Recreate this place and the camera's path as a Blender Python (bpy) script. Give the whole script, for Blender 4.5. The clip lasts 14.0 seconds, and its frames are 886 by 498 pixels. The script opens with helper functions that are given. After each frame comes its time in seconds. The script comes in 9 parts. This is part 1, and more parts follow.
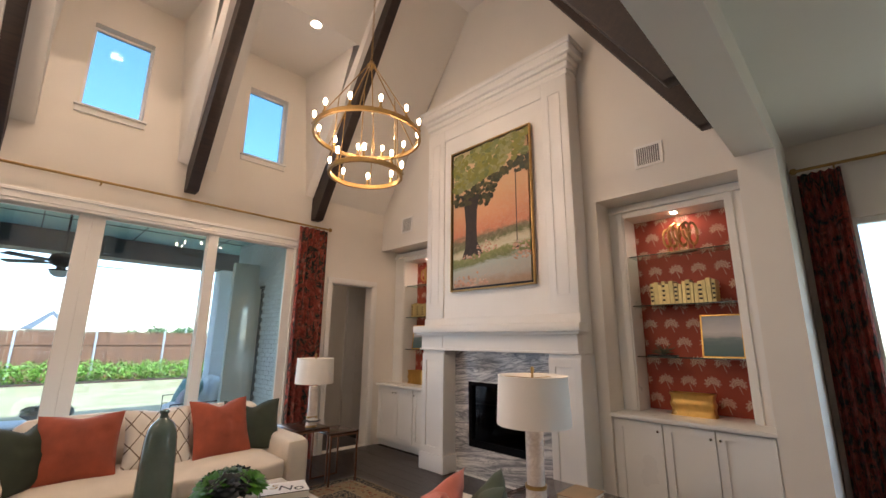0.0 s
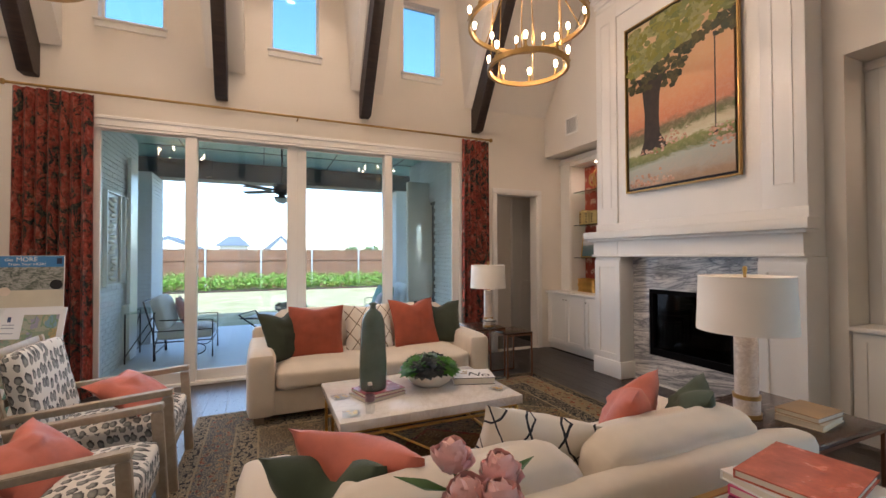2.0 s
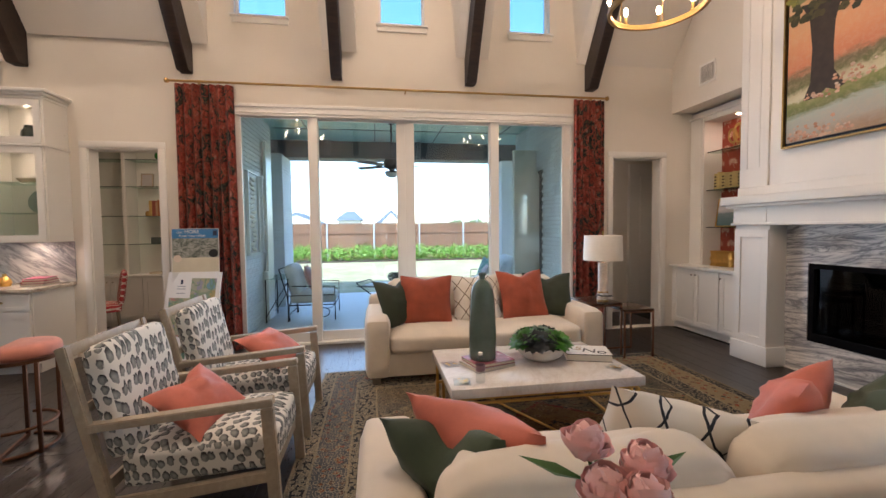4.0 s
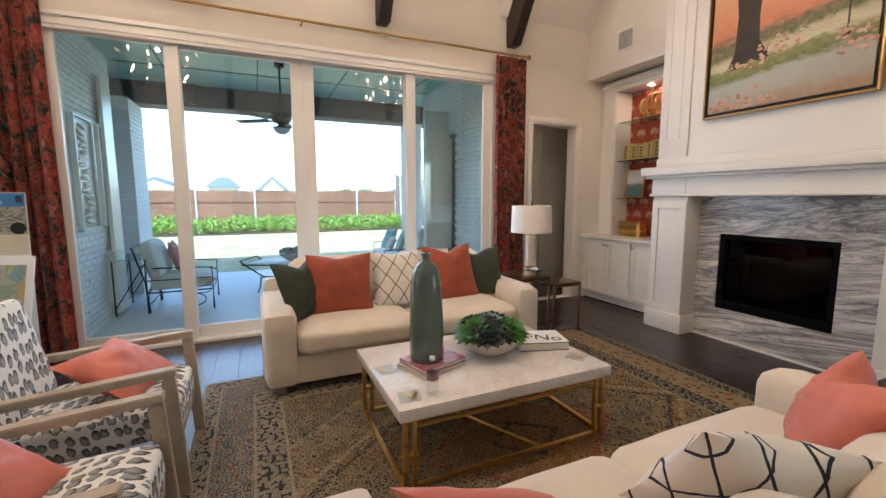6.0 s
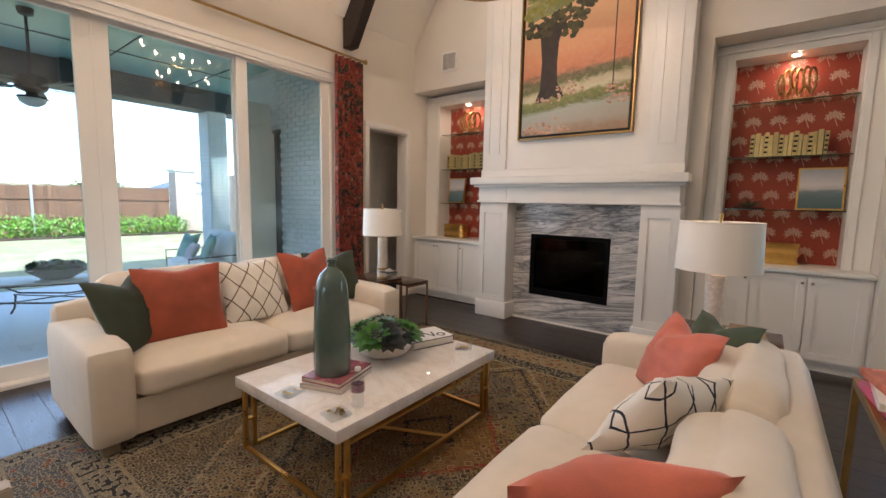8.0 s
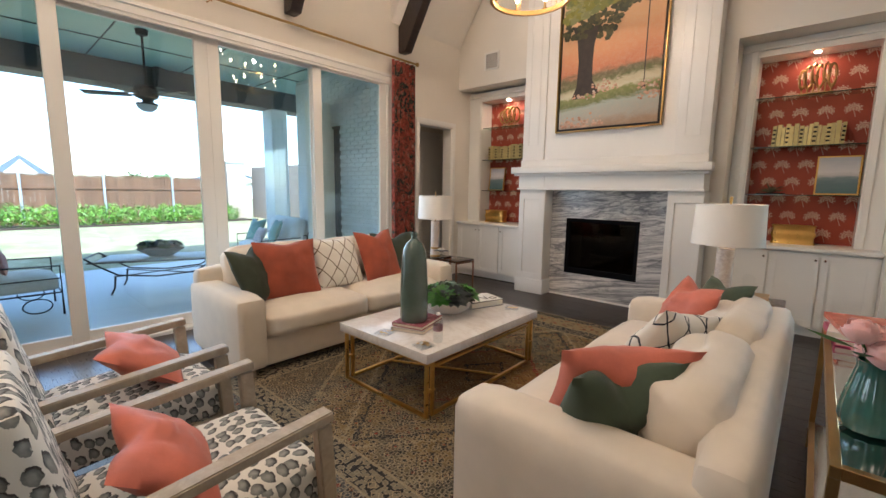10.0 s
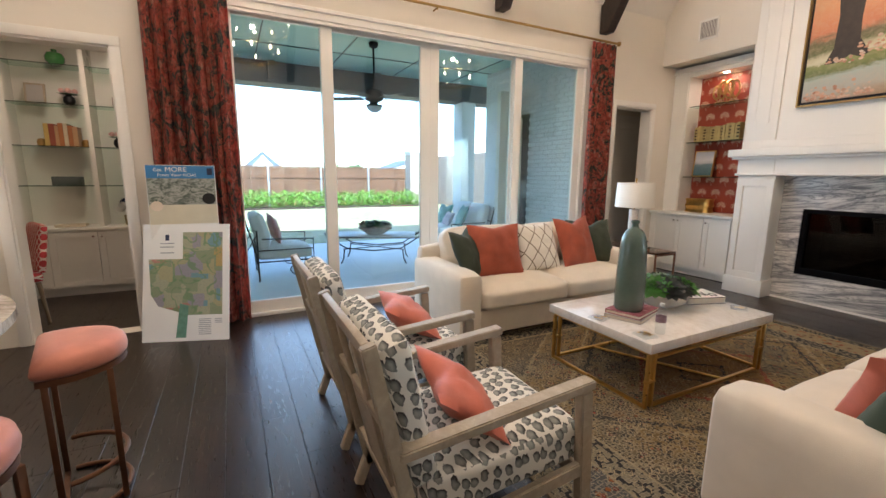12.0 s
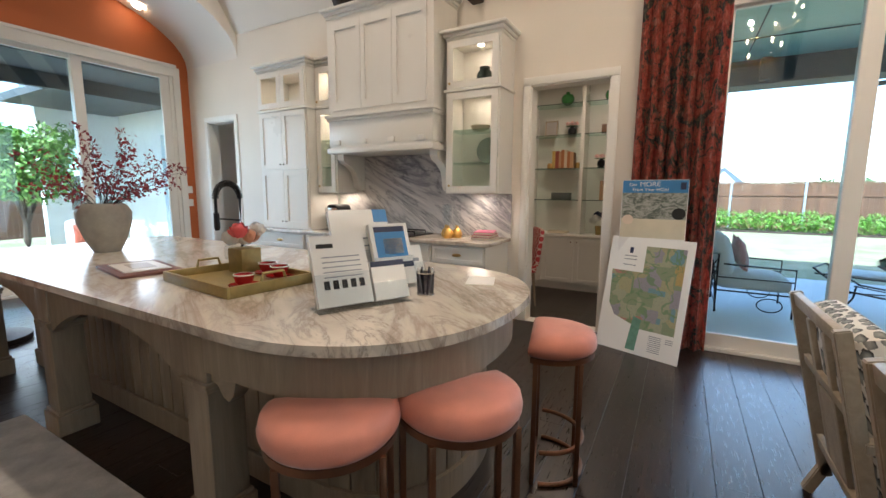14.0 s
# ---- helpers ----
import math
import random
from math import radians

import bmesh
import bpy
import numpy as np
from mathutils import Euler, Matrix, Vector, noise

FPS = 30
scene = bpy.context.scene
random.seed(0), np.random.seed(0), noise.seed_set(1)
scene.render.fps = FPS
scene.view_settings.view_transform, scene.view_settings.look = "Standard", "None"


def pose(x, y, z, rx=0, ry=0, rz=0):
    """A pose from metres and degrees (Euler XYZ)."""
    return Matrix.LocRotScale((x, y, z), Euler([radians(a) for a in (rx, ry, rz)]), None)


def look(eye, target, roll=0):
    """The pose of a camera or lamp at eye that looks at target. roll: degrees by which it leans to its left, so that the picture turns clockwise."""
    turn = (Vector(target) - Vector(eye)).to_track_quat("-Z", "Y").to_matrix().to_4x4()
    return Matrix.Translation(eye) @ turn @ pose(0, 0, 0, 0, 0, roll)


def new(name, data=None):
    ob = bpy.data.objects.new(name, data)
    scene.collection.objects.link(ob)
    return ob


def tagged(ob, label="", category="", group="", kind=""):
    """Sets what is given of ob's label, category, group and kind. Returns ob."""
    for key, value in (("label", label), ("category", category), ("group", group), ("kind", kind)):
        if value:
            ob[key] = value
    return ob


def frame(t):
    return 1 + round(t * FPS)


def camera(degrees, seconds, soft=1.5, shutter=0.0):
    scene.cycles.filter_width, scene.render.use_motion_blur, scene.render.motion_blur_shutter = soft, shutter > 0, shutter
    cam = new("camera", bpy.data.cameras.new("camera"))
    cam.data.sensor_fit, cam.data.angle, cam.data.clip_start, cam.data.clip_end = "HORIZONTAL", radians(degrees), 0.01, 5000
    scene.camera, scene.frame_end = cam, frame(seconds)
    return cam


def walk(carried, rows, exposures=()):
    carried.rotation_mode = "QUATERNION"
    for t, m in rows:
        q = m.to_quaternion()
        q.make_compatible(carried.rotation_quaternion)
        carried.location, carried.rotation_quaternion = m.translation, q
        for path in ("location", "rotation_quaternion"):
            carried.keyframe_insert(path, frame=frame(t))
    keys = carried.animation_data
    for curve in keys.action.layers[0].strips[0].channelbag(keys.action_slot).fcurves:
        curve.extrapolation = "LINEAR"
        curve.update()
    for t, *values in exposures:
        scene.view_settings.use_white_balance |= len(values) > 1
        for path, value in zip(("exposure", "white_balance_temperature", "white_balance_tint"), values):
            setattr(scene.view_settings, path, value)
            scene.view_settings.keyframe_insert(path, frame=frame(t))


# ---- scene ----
cam = camera(93.4, 14.0)
PATH = [
    (0, (0.411, 0.628, 1.554), (-0.975, 2.004, 1.987), 0.6),
    (0.5, (0.397, 0.713, 1.513), (-1.111, 1.98, 1.859), 0.5),
    (1, (0.349, 0.628, 1.51), (-1.256, 1.801, 1.734), 0.2),
    (1.5, (0.313, 0.634, 1.459), (-1.408, 1.645, 1.585), 0.1),
    (2, (0.274, 0.604, 1.463), (-1.562, 1.397, 1.496), -0.2),
    (2.5, (0.224, 0.652, 1.433), (-1.703, 1.184, 1.411), -0.3),
    (3, (0.23, 0.623, 1.455), (-1.744, 0.931, 1.374), -0.6),
    (5.5, (-0.287, 0.527, 1.406), (-2.206, 1.032, 1.158), -0.4),
    (6, (-0.567, 0.47, 1.428), (-2.377, 1.286, 1.187), -0.1),
    (6.5, (-0.818, 0.461, 1.395), (-2.408, 1.658, 1.199), 0.8),
    (7, (-0.955, 0.355, 1.429), (-2.279, 1.844, 1.26), 1.5),
    (9.5, (-0.772, -0.571, 1.421), (-1.954, 1.024, 1.174), 1.0),
    (10, (-0.687, -0.677, 1.412), (-2.003, 0.805, 1.136), 0.9),
    (10.5, (-0.722, -0.86, 1.404), (-2.157, 0.5, 1.105), 0.7),
    (11, (-0.814, -1.009, 1.422), (-2.343, 0.239, 1.1), 0.4),
    (11.5, (-0.786, -1.057, 1.405), (-2.433, 0.029, 1.074), 0.3),
    (12, (-0.814, -1.1, 1.407), (-2.572, -0.212, 1.063), 0.5),
    (12.5, (-0.835, -1.17, 1.379), (-2.726, -0.608, 1.047), 0.4),
    (13, (-0.87, -1.299, 1.427), (-2.839, -1.226, 1.087), 0.2),
    (13.5, (-0.949, -1.325, 1.423), (-2.862, -1.815, 1.109), -0.0),
    (14, (-1.032, -1.267, 1.371), (-2.756, -2.243, 1.098), 0.3),
]
walk(cam, [(t, look(eye, target, roll)) for t, eye, target, roll in PATH], [(0, 2.33, 6600, 22), (3, 2.36, 6550, 23), (5.5, 2.6, 6350, 18), (7, 2.45, 6550, 21), (10, 2.55, 6320, 16), (12.5, 2.75, 6250, 15), (14, 2.6, 6120, 13)])

# ---- world, sun, lamps ----
SUN_ELEV, SUN_AZ = 50.0, 92.0
world = bpy.data.worlds.new("sky_world")
scene.world = world
world.use_nodes = True
wn, wl = world.node_tree.nodes, world.node_tree.links
wn.clear()
w_out, w_bg, w_sky = wn.new("ShaderNodeOutputWorld"), wn.new("ShaderNodeBackground"), wn.new("ShaderNodeTexSky")
w_sky.sky_type, w_sky.sun_disc = "NISHITA", False
w_sky.sun_elevation, w_sky.sun_rotation = radians(SUN_ELEV), radians(SUN_AZ)
w_sky.air_density, w_sky.dust_density, w_sky.ozone_density = 1.0, 1.0, 1.2
w_bg.inputs[1].default_value = 0.15
wl.new(w_sky.outputs[0], w_bg.inputs[0])
wl.new(w_bg.outputs[0], w_out.inputs[0])

sun = new("sun", bpy.data.lights.new("sun", "SUN"))
sun.data.energy, sun.data.angle, sun.data.color = 2.3, radians(0.6), (1.0, 0.95, 0.87)
SUN_DIR = Vector((math.sin(radians(SUN_AZ)) * math.cos(radians(SUN_ELEV)), math.cos(radians(SUN_AZ)) * math.cos(radians(SUN_ELEV)), math.sin(radians(SUN_ELEV))))
sun.rotation_mode = "QUATERNION"
sun.rotation_quaternion = SUN_DIR.to_track_quat("Z", "Y")
sun.location = SUN_DIR * 30


LAMPS = 0.235


def lamp(name, kind, place, energy, color=(1.0, 0.82, 0.62), size=0.1, aim=None):
    ob = new(name, bpy.data.lights.new(name, kind))
    ob.data.energy, ob.data.color = energy * LAMPS, color
    ob.location = place
    if kind == "AREA":
        ob.data.shape, ob.data.size = "DISK", size
        if aim is not None:
            ob.rotation_mode = "QUATERNION"
            ob.rotation_quaternion = (Vector(place) - Vector(aim)).to_track_quat("Z", "Y")
    else:
        ob.data.shadow_soft_size = size
    return ob


# ---- materials ----
def material(name):
    m = bpy.data.materials.new(name)
    m.use_nodes = True
    n, l = m.node_tree.nodes, m.node_tree.links
    return m, n, l, n["Principled BSDF"]


def node(n, kind, **props):
    x = n.new(kind)
    for k, v in props.items():
        if k == "operation":
            x.operation = v
        elif k == "blend":
            x.blend_type = v
    return x


def ramp(n, l, src, stops):
    r = n.new("ShaderNodeValToRGB")
    e = r.color_ramp.elements
    while len(e) < len(stops):
        e.new(0.5)
    for el, (p, c) in zip(e, stops):
        el.position, el.color = p, (*c, 1)
    l.new(src, r.inputs[0])
    return r.outputs[0]


def noise_tex(n, l, co, scale, detail=3.0, rough=0.55, distort=0.0):
    t = n.new("ShaderNodeTexNoise")
    t.inputs["Scale"].default_value, t.inputs["Detail"].default_value = scale, detail
    t.inputs["Roughness"].default_value, t.inputs["Distortion"].default_value = rough, distort
    l.new(co, t.inputs["Vector"])
    return t.outputs["Fac"]


def stretch(n, l, co, s, r=(0, 0, 0)):
    t = n.new("ShaderNodeMapping")
    t.inputs["Scale"].default_value = s
    t.inputs["Rotation"].default_value = [radians(a) for a in r]
    l.new(co, t.inputs["Vector"])
    return t.outputs[0]


def coords(n):
    return n.new("ShaderNodeTexCoord").outputs["Object"]


def mixc(n, l, fac, a, b, blend="MIX"):
    t = n.new("ShaderNodeMix")
    t.data_type, t.blend_type = "RGBA", blend
    for s, v in ((t.inputs[0], fac), (t.inputs[6], a), (t.inputs[7], b)):
        if isinstance(v, (int, float)):
            s.default_value = v
        elif isinstance(v, tuple):
            s.default_value = (*v, 1)
        else:
            l.new(v, s)
    return t.outputs[2]


def bump(n, l, b, src, strength, dist=0.01):
    t = n.new("ShaderNodeBump")
    t.inputs["Strength"].default_value, t.inputs["Distance"].default_value = strength, dist
    l.new(src, t.inputs["Height"])
    l.new(t.outputs[0], b.inputs["Normal"])


def maths(n, l, op, a, b=None, c=None):
    t = n.new("ShaderNodeMath")
    t.operation = op
    for s, v in zip(t.inputs, (a, b, c)):
        if v is None:
            continue
        if isinstance(v, (int, float)):
            s.default_value = v
        else:
            l.new(v, s)
    return t.outputs[0]


def shade(c, k):
    return tuple(max(0.0, min(1.0, x * k)) for x in c)


def plain(name, color, rough=0.5, metal=0.0, var=0.08, scale=3.0, fine=90.0, relief=0.08, coat=0.0, sheen=0.0, spread=0.0):
    """A painted, woven or metal surface with variation at two scales."""
    m, n, l, b = material(name)
    co = coords(n)
    big, small = noise_tex(n, l, co, scale, 4), noise_tex(n, l, co, fine, 2)
    c = ramp(n, l, big, [(0.3, shade(color, 1 - var)), (0.7, shade(color, 1 + var))])
    c = mixc(n, l, maths(n, l, "MULTIPLY", small, var * 2.0), c, shade(color, 0.72))
    if spread:
        rnd = n.new("ShaderNodeObjectInfo").outputs["Random"]
        c = mixc(n, l, 1.0, c, ramp(n, l, rnd, [(0.0, (1 - spread,) * 3), (1.0, (1.0,) * 3)]), "MULTIPLY")
    l.new(c, b.inputs["Base Color"])
    l.new(maths(n, l, "MULTIPLY_ADD", big, 0.16, max(rough - 0.08, 0.02)), b.inputs["Roughness"])
    b.inputs["Metallic"].default_value = metal
    b.inputs["Coat Weight"].default_value = coat
    b.inputs["Sheen Weight"].default_value = sheen
    if relief:
        bump(n, l, b, small, relief, 0.004)
    return m


def glow(name, color, power):
    m, n, l, b = material(name)
    b.inputs["Base Color"].default_value = (0.9, 0.85, 0.75, 1)
    b.inputs["Emission Color"].default_value = (*color, 1)
    b.inputs["Emission Strength"].default_value = power
    return m


def clear_glass(name, tint=(1, 1, 1), ior=1.5, gloss=1.0):
    """A thin pane: what passes goes straight on, gloss by Fresnel."""
    m, n, l, b = material(name)
    n.remove(b)
    out = n["Material Output"]
    t, g, f, x = n.new("ShaderNodeBsdfTransparent"), n.new("ShaderNodeBsdfGlossy"), n.new("ShaderNodeLayerWeight"), n.new("ShaderNodeMixShader")
    t.inputs[0].default_value = (*tint, 1)
    g.inputs["Roughness"].default_value = 0.005
    f.inputs["Blend"].default_value = 0.5
    f0 = 0.5 * ((ior - 1) / (ior + 1)) ** 2 * gloss
    k = maths(n, l, "POWER", f.outputs["Facing"], 5.0)
    l.new(maths(n, l, "MULTIPLY_ADD", k, 0.5 * gloss, f0), x.inputs[0])
    l.new(t.outputs[0], x.inputs[1])
    l.new(g.outputs[0], x.inputs[2])
    l.new(x.outputs[0], out.inputs[0])
    return m


def wood(name, dark, light, rough=0.45, grain=(1.2, 14, 14), spread=0.25, coat=0.0, relief=0.2):
    m, n, l, b = material(name)
    co = coords(n)
    rnd = n.new("ShaderNodeObjectInfo").outputs["Random"]
    off = n.new("ShaderNodeVectorMath")
    off.operation = "ADD"
    l.new(co, off.inputs[0])
    comb = n.new("ShaderNodeCombineXYZ")
    for k in range(3):
        l.new(maths(n, l, "MULTIPLY", rnd, 37.0 + 11 * k), comb.inputs[k])
    l.new(comb.outputs[0], off.inputs[1])
    g = noise_tex(n, l, stretch(n, l, off.outputs[0], grain), 2.2, 7, 0.62, 1.2)
    f = noise_tex(n, l, stretch(n, l, off.outputs[0], tuple(4 * a for a in grain)), 3.0, 4)
    c = ramp(n, l, g, [(0.28, dark), (0.5, tuple(0.6 * a + 0.4 * d for a, d in zip(dark, light))), (0.74, light)])
    c = mixc(n, l, maths(n, l, "MULTIPLY", f, 0.3), c, shade(dark, 0.6))
    c = mixc(n, l, 1.0, c, ramp(n, l, rnd, [(0.0, (1 - spread,) * 3), (1.0, (1.0,) * 3)]), "MULTIPLY")
    l.new(c, b.inputs["Base Color"])
    l.new(maths(n, l, "MULTIPLY_ADD", f, 0.2, rough - 0.1), b.inputs["Roughness"])
    b.inputs["Coat Weight"].default_value = coat
    bump(n, l, b, f, relief, 0.003)
    return m


def marble(name, base, vein, scale=1.0, turn=(0, 0, 0), squash=(1, 1, 4), rough=0.12, amount=0.6, warm=(0.78, 0.72, 0.64)):
    m, n, l, b = material(name)
    co = stretch(n, l, stretch(n, l, coords(n), (1, 1, 1), turn), tuple(s * scale for s in squash))
    w1 = noise_tex(n, l, co, 1.3, 9, 0.62, 1.6)
    w2 = noise_tex(n, l, co, 3.6, 8, 0.65, 2.2)
    w3 = noise_tex(n, l, co, 0.7, 4, 0.5, 0.6)
    band = maths(n, l, "ABSOLUTE", maths(n, l, "SUBTRACT", w1, 0.5))
    lines = ramp(n, l, band, [(0.0, (1, 1, 1)), (0.035, (0.45,) * 3), (0.12, (0, 0, 0))])
    band2 = maths(n, l, "ABSOLUTE", maths(n, l, "SUBTRACT", w2, 0.52))
    lines2 = ramp(n, l, band2, [(0.0, (1, 1, 1)), (0.03, (0.3,) * 3), (0.07, (0, 0, 0))])
    c = mixc(n, l, maths(n, l, "MULTIPLY", w3, 0.55), base, warm)
    gate = ramp(n, l, w3, [(0.36, (0, 0, 0)), (0.62, (1, 1, 1))])
    c = mixc(n, l, maths(n, l, "MULTIPLY", lines, amount), c, vein)
    c = mixc(n, l, maths(n, l, "MULTIPLY", maths(n, l, "MULTIPLY", lines2, gate), amount * 0.9), c, shade(vein, 0.6))
    l.new(c, b.inputs["Base Color"])
    b.inputs["Roughness"].default_value = rough
    return m


def fabric(name, color, weave=320.0, var=0.1, sheen=0.3, rough=0.85, scale=7.0, relief=0.25):
    return plain(name, color, rough, 0, var, scale, weave, relief, 0, sheen)


def leopard(name):
    """Cream cloth with grey petal spots, each with a dark ragged rim along its upper side; laid on each face of a cushion."""
    m, n, l, b = material(name)
    tc = n.new("ShaderNodeTexCoord")
    sep, nor = n.new("ShaderNodeSeparateXYZ"), n.new("ShaderNodeSeparateXYZ")
    l.new(tc.outputs["Object"], sep.inputs[0])
    l.new(tc.outputs["Normal"], nor.inputs[0])
    side = maths(n, l, "GREATER_THAN", maths(n, l, "ABSOLUTE", nor.outputs[0]), 0.72)
    flip = maths(n, l, "SUBTRACT", 1.0, side)
    u = maths(n, l, "ADD", maths(n, l, "MULTIPLY", sep.outputs[0], flip), maths(n, l, "MULTIPLY", sep.outputs[1], side))
    v_ = maths(n, l, "ADD", maths(n, l, "MULTIPLY", sep.outputs[1], flip), sep.outputs[2])
    uv = n.new("ShaderNodeCombineXYZ")
    l.new(maths(n, l, "ADD", maths(n, l, "MULTIPLY", u, 20.0), maths(n, l, "MULTIPLY", v_, 4.0)), uv.inputs[0])
    l.new(maths(n, l, "MULTIPLY", v_, 16.0), uv.inputs[1])
    wob = n.new("ShaderNodeTexNoise")
    wob.inputs["Scale"].default_value = 1.8
    l.new(uv.outputs[0], wob.inputs["Vector"])
    add = n.new("ShaderNodeVectorMath")
    add.operation = "MULTIPLY_ADD"
    l.new(wob.outputs["Color"], add.inputs[0])
    add.inputs[1].default_value = (0.45, 0.45, 0.0)
    l.new(uv.outputs[0], add.inputs[2])
    v = n.new("ShaderNodeTexVoronoi")
    v.voronoi_dimensions = "2D"
    v.inputs["Scale"].default_value, v.inputs["Randomness"].default_value = 1.0, 0.5
    l.new(add.outputs[0], v.inputs["Vector"])
    off = n.new("ShaderNodeVectorMath")
    off.operation = "SUBTRACT"
    l.new(add.outputs[0], off.inputs[0])
    l.new(v.outputs["Position"], off.inputs[1])
    up = n.new("ShaderNodeVectorMath")
    up.operation = "DOT_PRODUCT"
    l.new(off.outputs[0], up.inputs[0])
    up.inputs[1].default_value = (0.45, 0.9, 0)
    rag = maths(n, l, "MULTIPLY_ADD", noise_tex(n, l, uv.outputs[0], 4.0, 4, 0.65), 0.30, -0.15)
    d = maths(n, l, "ADD", v.outputs["Distance"], rag)
    rim = maths(n, l, "ADD", d, maths(n, l, "MULTIPLY", up.outputs["Value"], 0.40))
    fill = ramp(n, l, rim, [(0.08, (0.30, 0.31, 0.285)), (0.34, (0.105, 0.12, 0.12)), (0.40, (0.03, 0.03, 0.034)), (0.50, (0.014, 0.014, 0.017))])
    mask = ramp(n, l, d, [(0.385, (1, 1, 1)), (0.405, (0, 0, 0))])
    c = mixc(n, l, mask, (0.78, 0.755, 0.69), fill)
    weave = noise_tex(n, l, tc.outputs["Object"], 420, 2)
    c = mixc(n, l, maths(n, l, "MULTIPLY", weave, 0.18), c, (0.4, 0.38, 0.34))
    l.new(c, b.inputs["Base Color"])
    b.inputs["Roughness"].default_value = 0.9
    bump(n, l, b, weave, 0.25, 0.003)
    return m


def lattice(name, line, base=(0.74, 0.69, 0.6), count=7.2, width=0.036):
    """Cream cloth with a hand-drawn diamond lattice in local x and z."""
    m, n, l, b = material(name)
    co = coords(n)
    wob = noise_tex(n, l, co, 9, 2)
    sep = n.new("ShaderNodeSeparateXYZ")
    l.new(co, sep.inputs[0])
    w = maths(n, l, "MULTIPLY_ADD", wob, 0.03, -0.015)
    masks = []
    for s in (1, -1):
        t = maths(n, l, "ADD", maths(n, l, "MULTIPLY", sep.outputs[0], s * 1.0), maths(n, l, "MULTIPLY", sep.outputs[2], 0.72))
        t = maths(n, l, "FRACT", maths(n, l, "MULTIPLY", maths(n, l, "ADD", t, w), count))
        masks.append(maths(n, l, "LESS_THAN", maths(n, l, "ABSOLUTE", maths(n, l, "SUBTRACT", t, 0.5)), width))
    mask = maths(n, l, "MAXIMUM", masks[0], masks[1])
    c = mixc(n, l, mask, base, line)
    l.new(c, b.inputs["Base Color"])
    b.inputs["Roughness"].default_value = 0.9
    bump(n, l, b, maths(n, l, "ADD", mask, noise_tex(n, l, co, 300, 2)), 0.3, 0.004)
    return m


def drape(name):
    """Rust-red printed linen with dark blue-green leaf sprays, olive stems and pale pink blooms."""
    m, n, l, b = material(name)
    co = stretch(n, l, coords(n), (1, 1, 0.8))
    v = n.new("ShaderNodeTexVoronoi")
    v.inputs["Scale"].default_value = 7.5
    l.new(co, v.inputs["Vector"])
    big = noise_tex(n, l, co, 6.5, 6, 0.68, 1.8)
    mid = noise_tex(n, l, co, 17, 5, 0.65, 1.2)
    fine = noise_tex(n, l, co, 46, 3, 0.6, 0.6)
    c = ramp(n, l, mid, [(0.32, (0.20, 0.038, 0.028)), (0.46, (0.46, 0.085, 0.06)), (0.58, (0.58, 0.16, 0.11)), (0.72, (0.66, 0.30, 0.24))])
    leaf = ramp(n, l, fine, [(0.34, (0.012, 0.018, 0.024)), (0.5, (0.045, 0.055, 0.05)), (0.62, (0.13, 0.12, 0.07)), (0.75, (0.40, 0.33, 0.22))])
    c = mixc(n, l, ramp(n, l, big, [(0.515, (0, 0, 0)), (0.545, (1, 1, 1))]), c, leaf)
    stems = maths(n, l, "LESS_THAN", maths(n, l, "ABSOLUTE", maths(n, l, "SUBTRACT", big, 0.47)), 0.009)
    c = mixc(n, l, maths(n, l, "MULTIPLY", stems, 0.8), c, (0.09, 0.075, 0.045))
    blooms = ramp(n, l, maths(n, l, "ADD", v.outputs["Distance"], maths(n, l, "MULTIPLY_ADD", fine, 0.22, -0.11)), [(0.15, (1, 1, 1)), (0.22, (0, 0, 0))])
    c = mixc(n, l, maths(n, l, "MULTIPLY", blooms, 0.7), c, ramp(n, l, fine, [(0.35, (0.46, 0.13, 0.10)), (0.65, (0.70, 0.46, 0.36))]))
    l.new(c, b.inputs["Base Color"])
    b.inputs["Roughness"].default_value = 0.85
    b.inputs["Sheen Weight"].default_value = 0.1
    bump(n, l, b, noise_tex(n, l, coords(n), 260, 2), 0.2, 0.003)
    return m


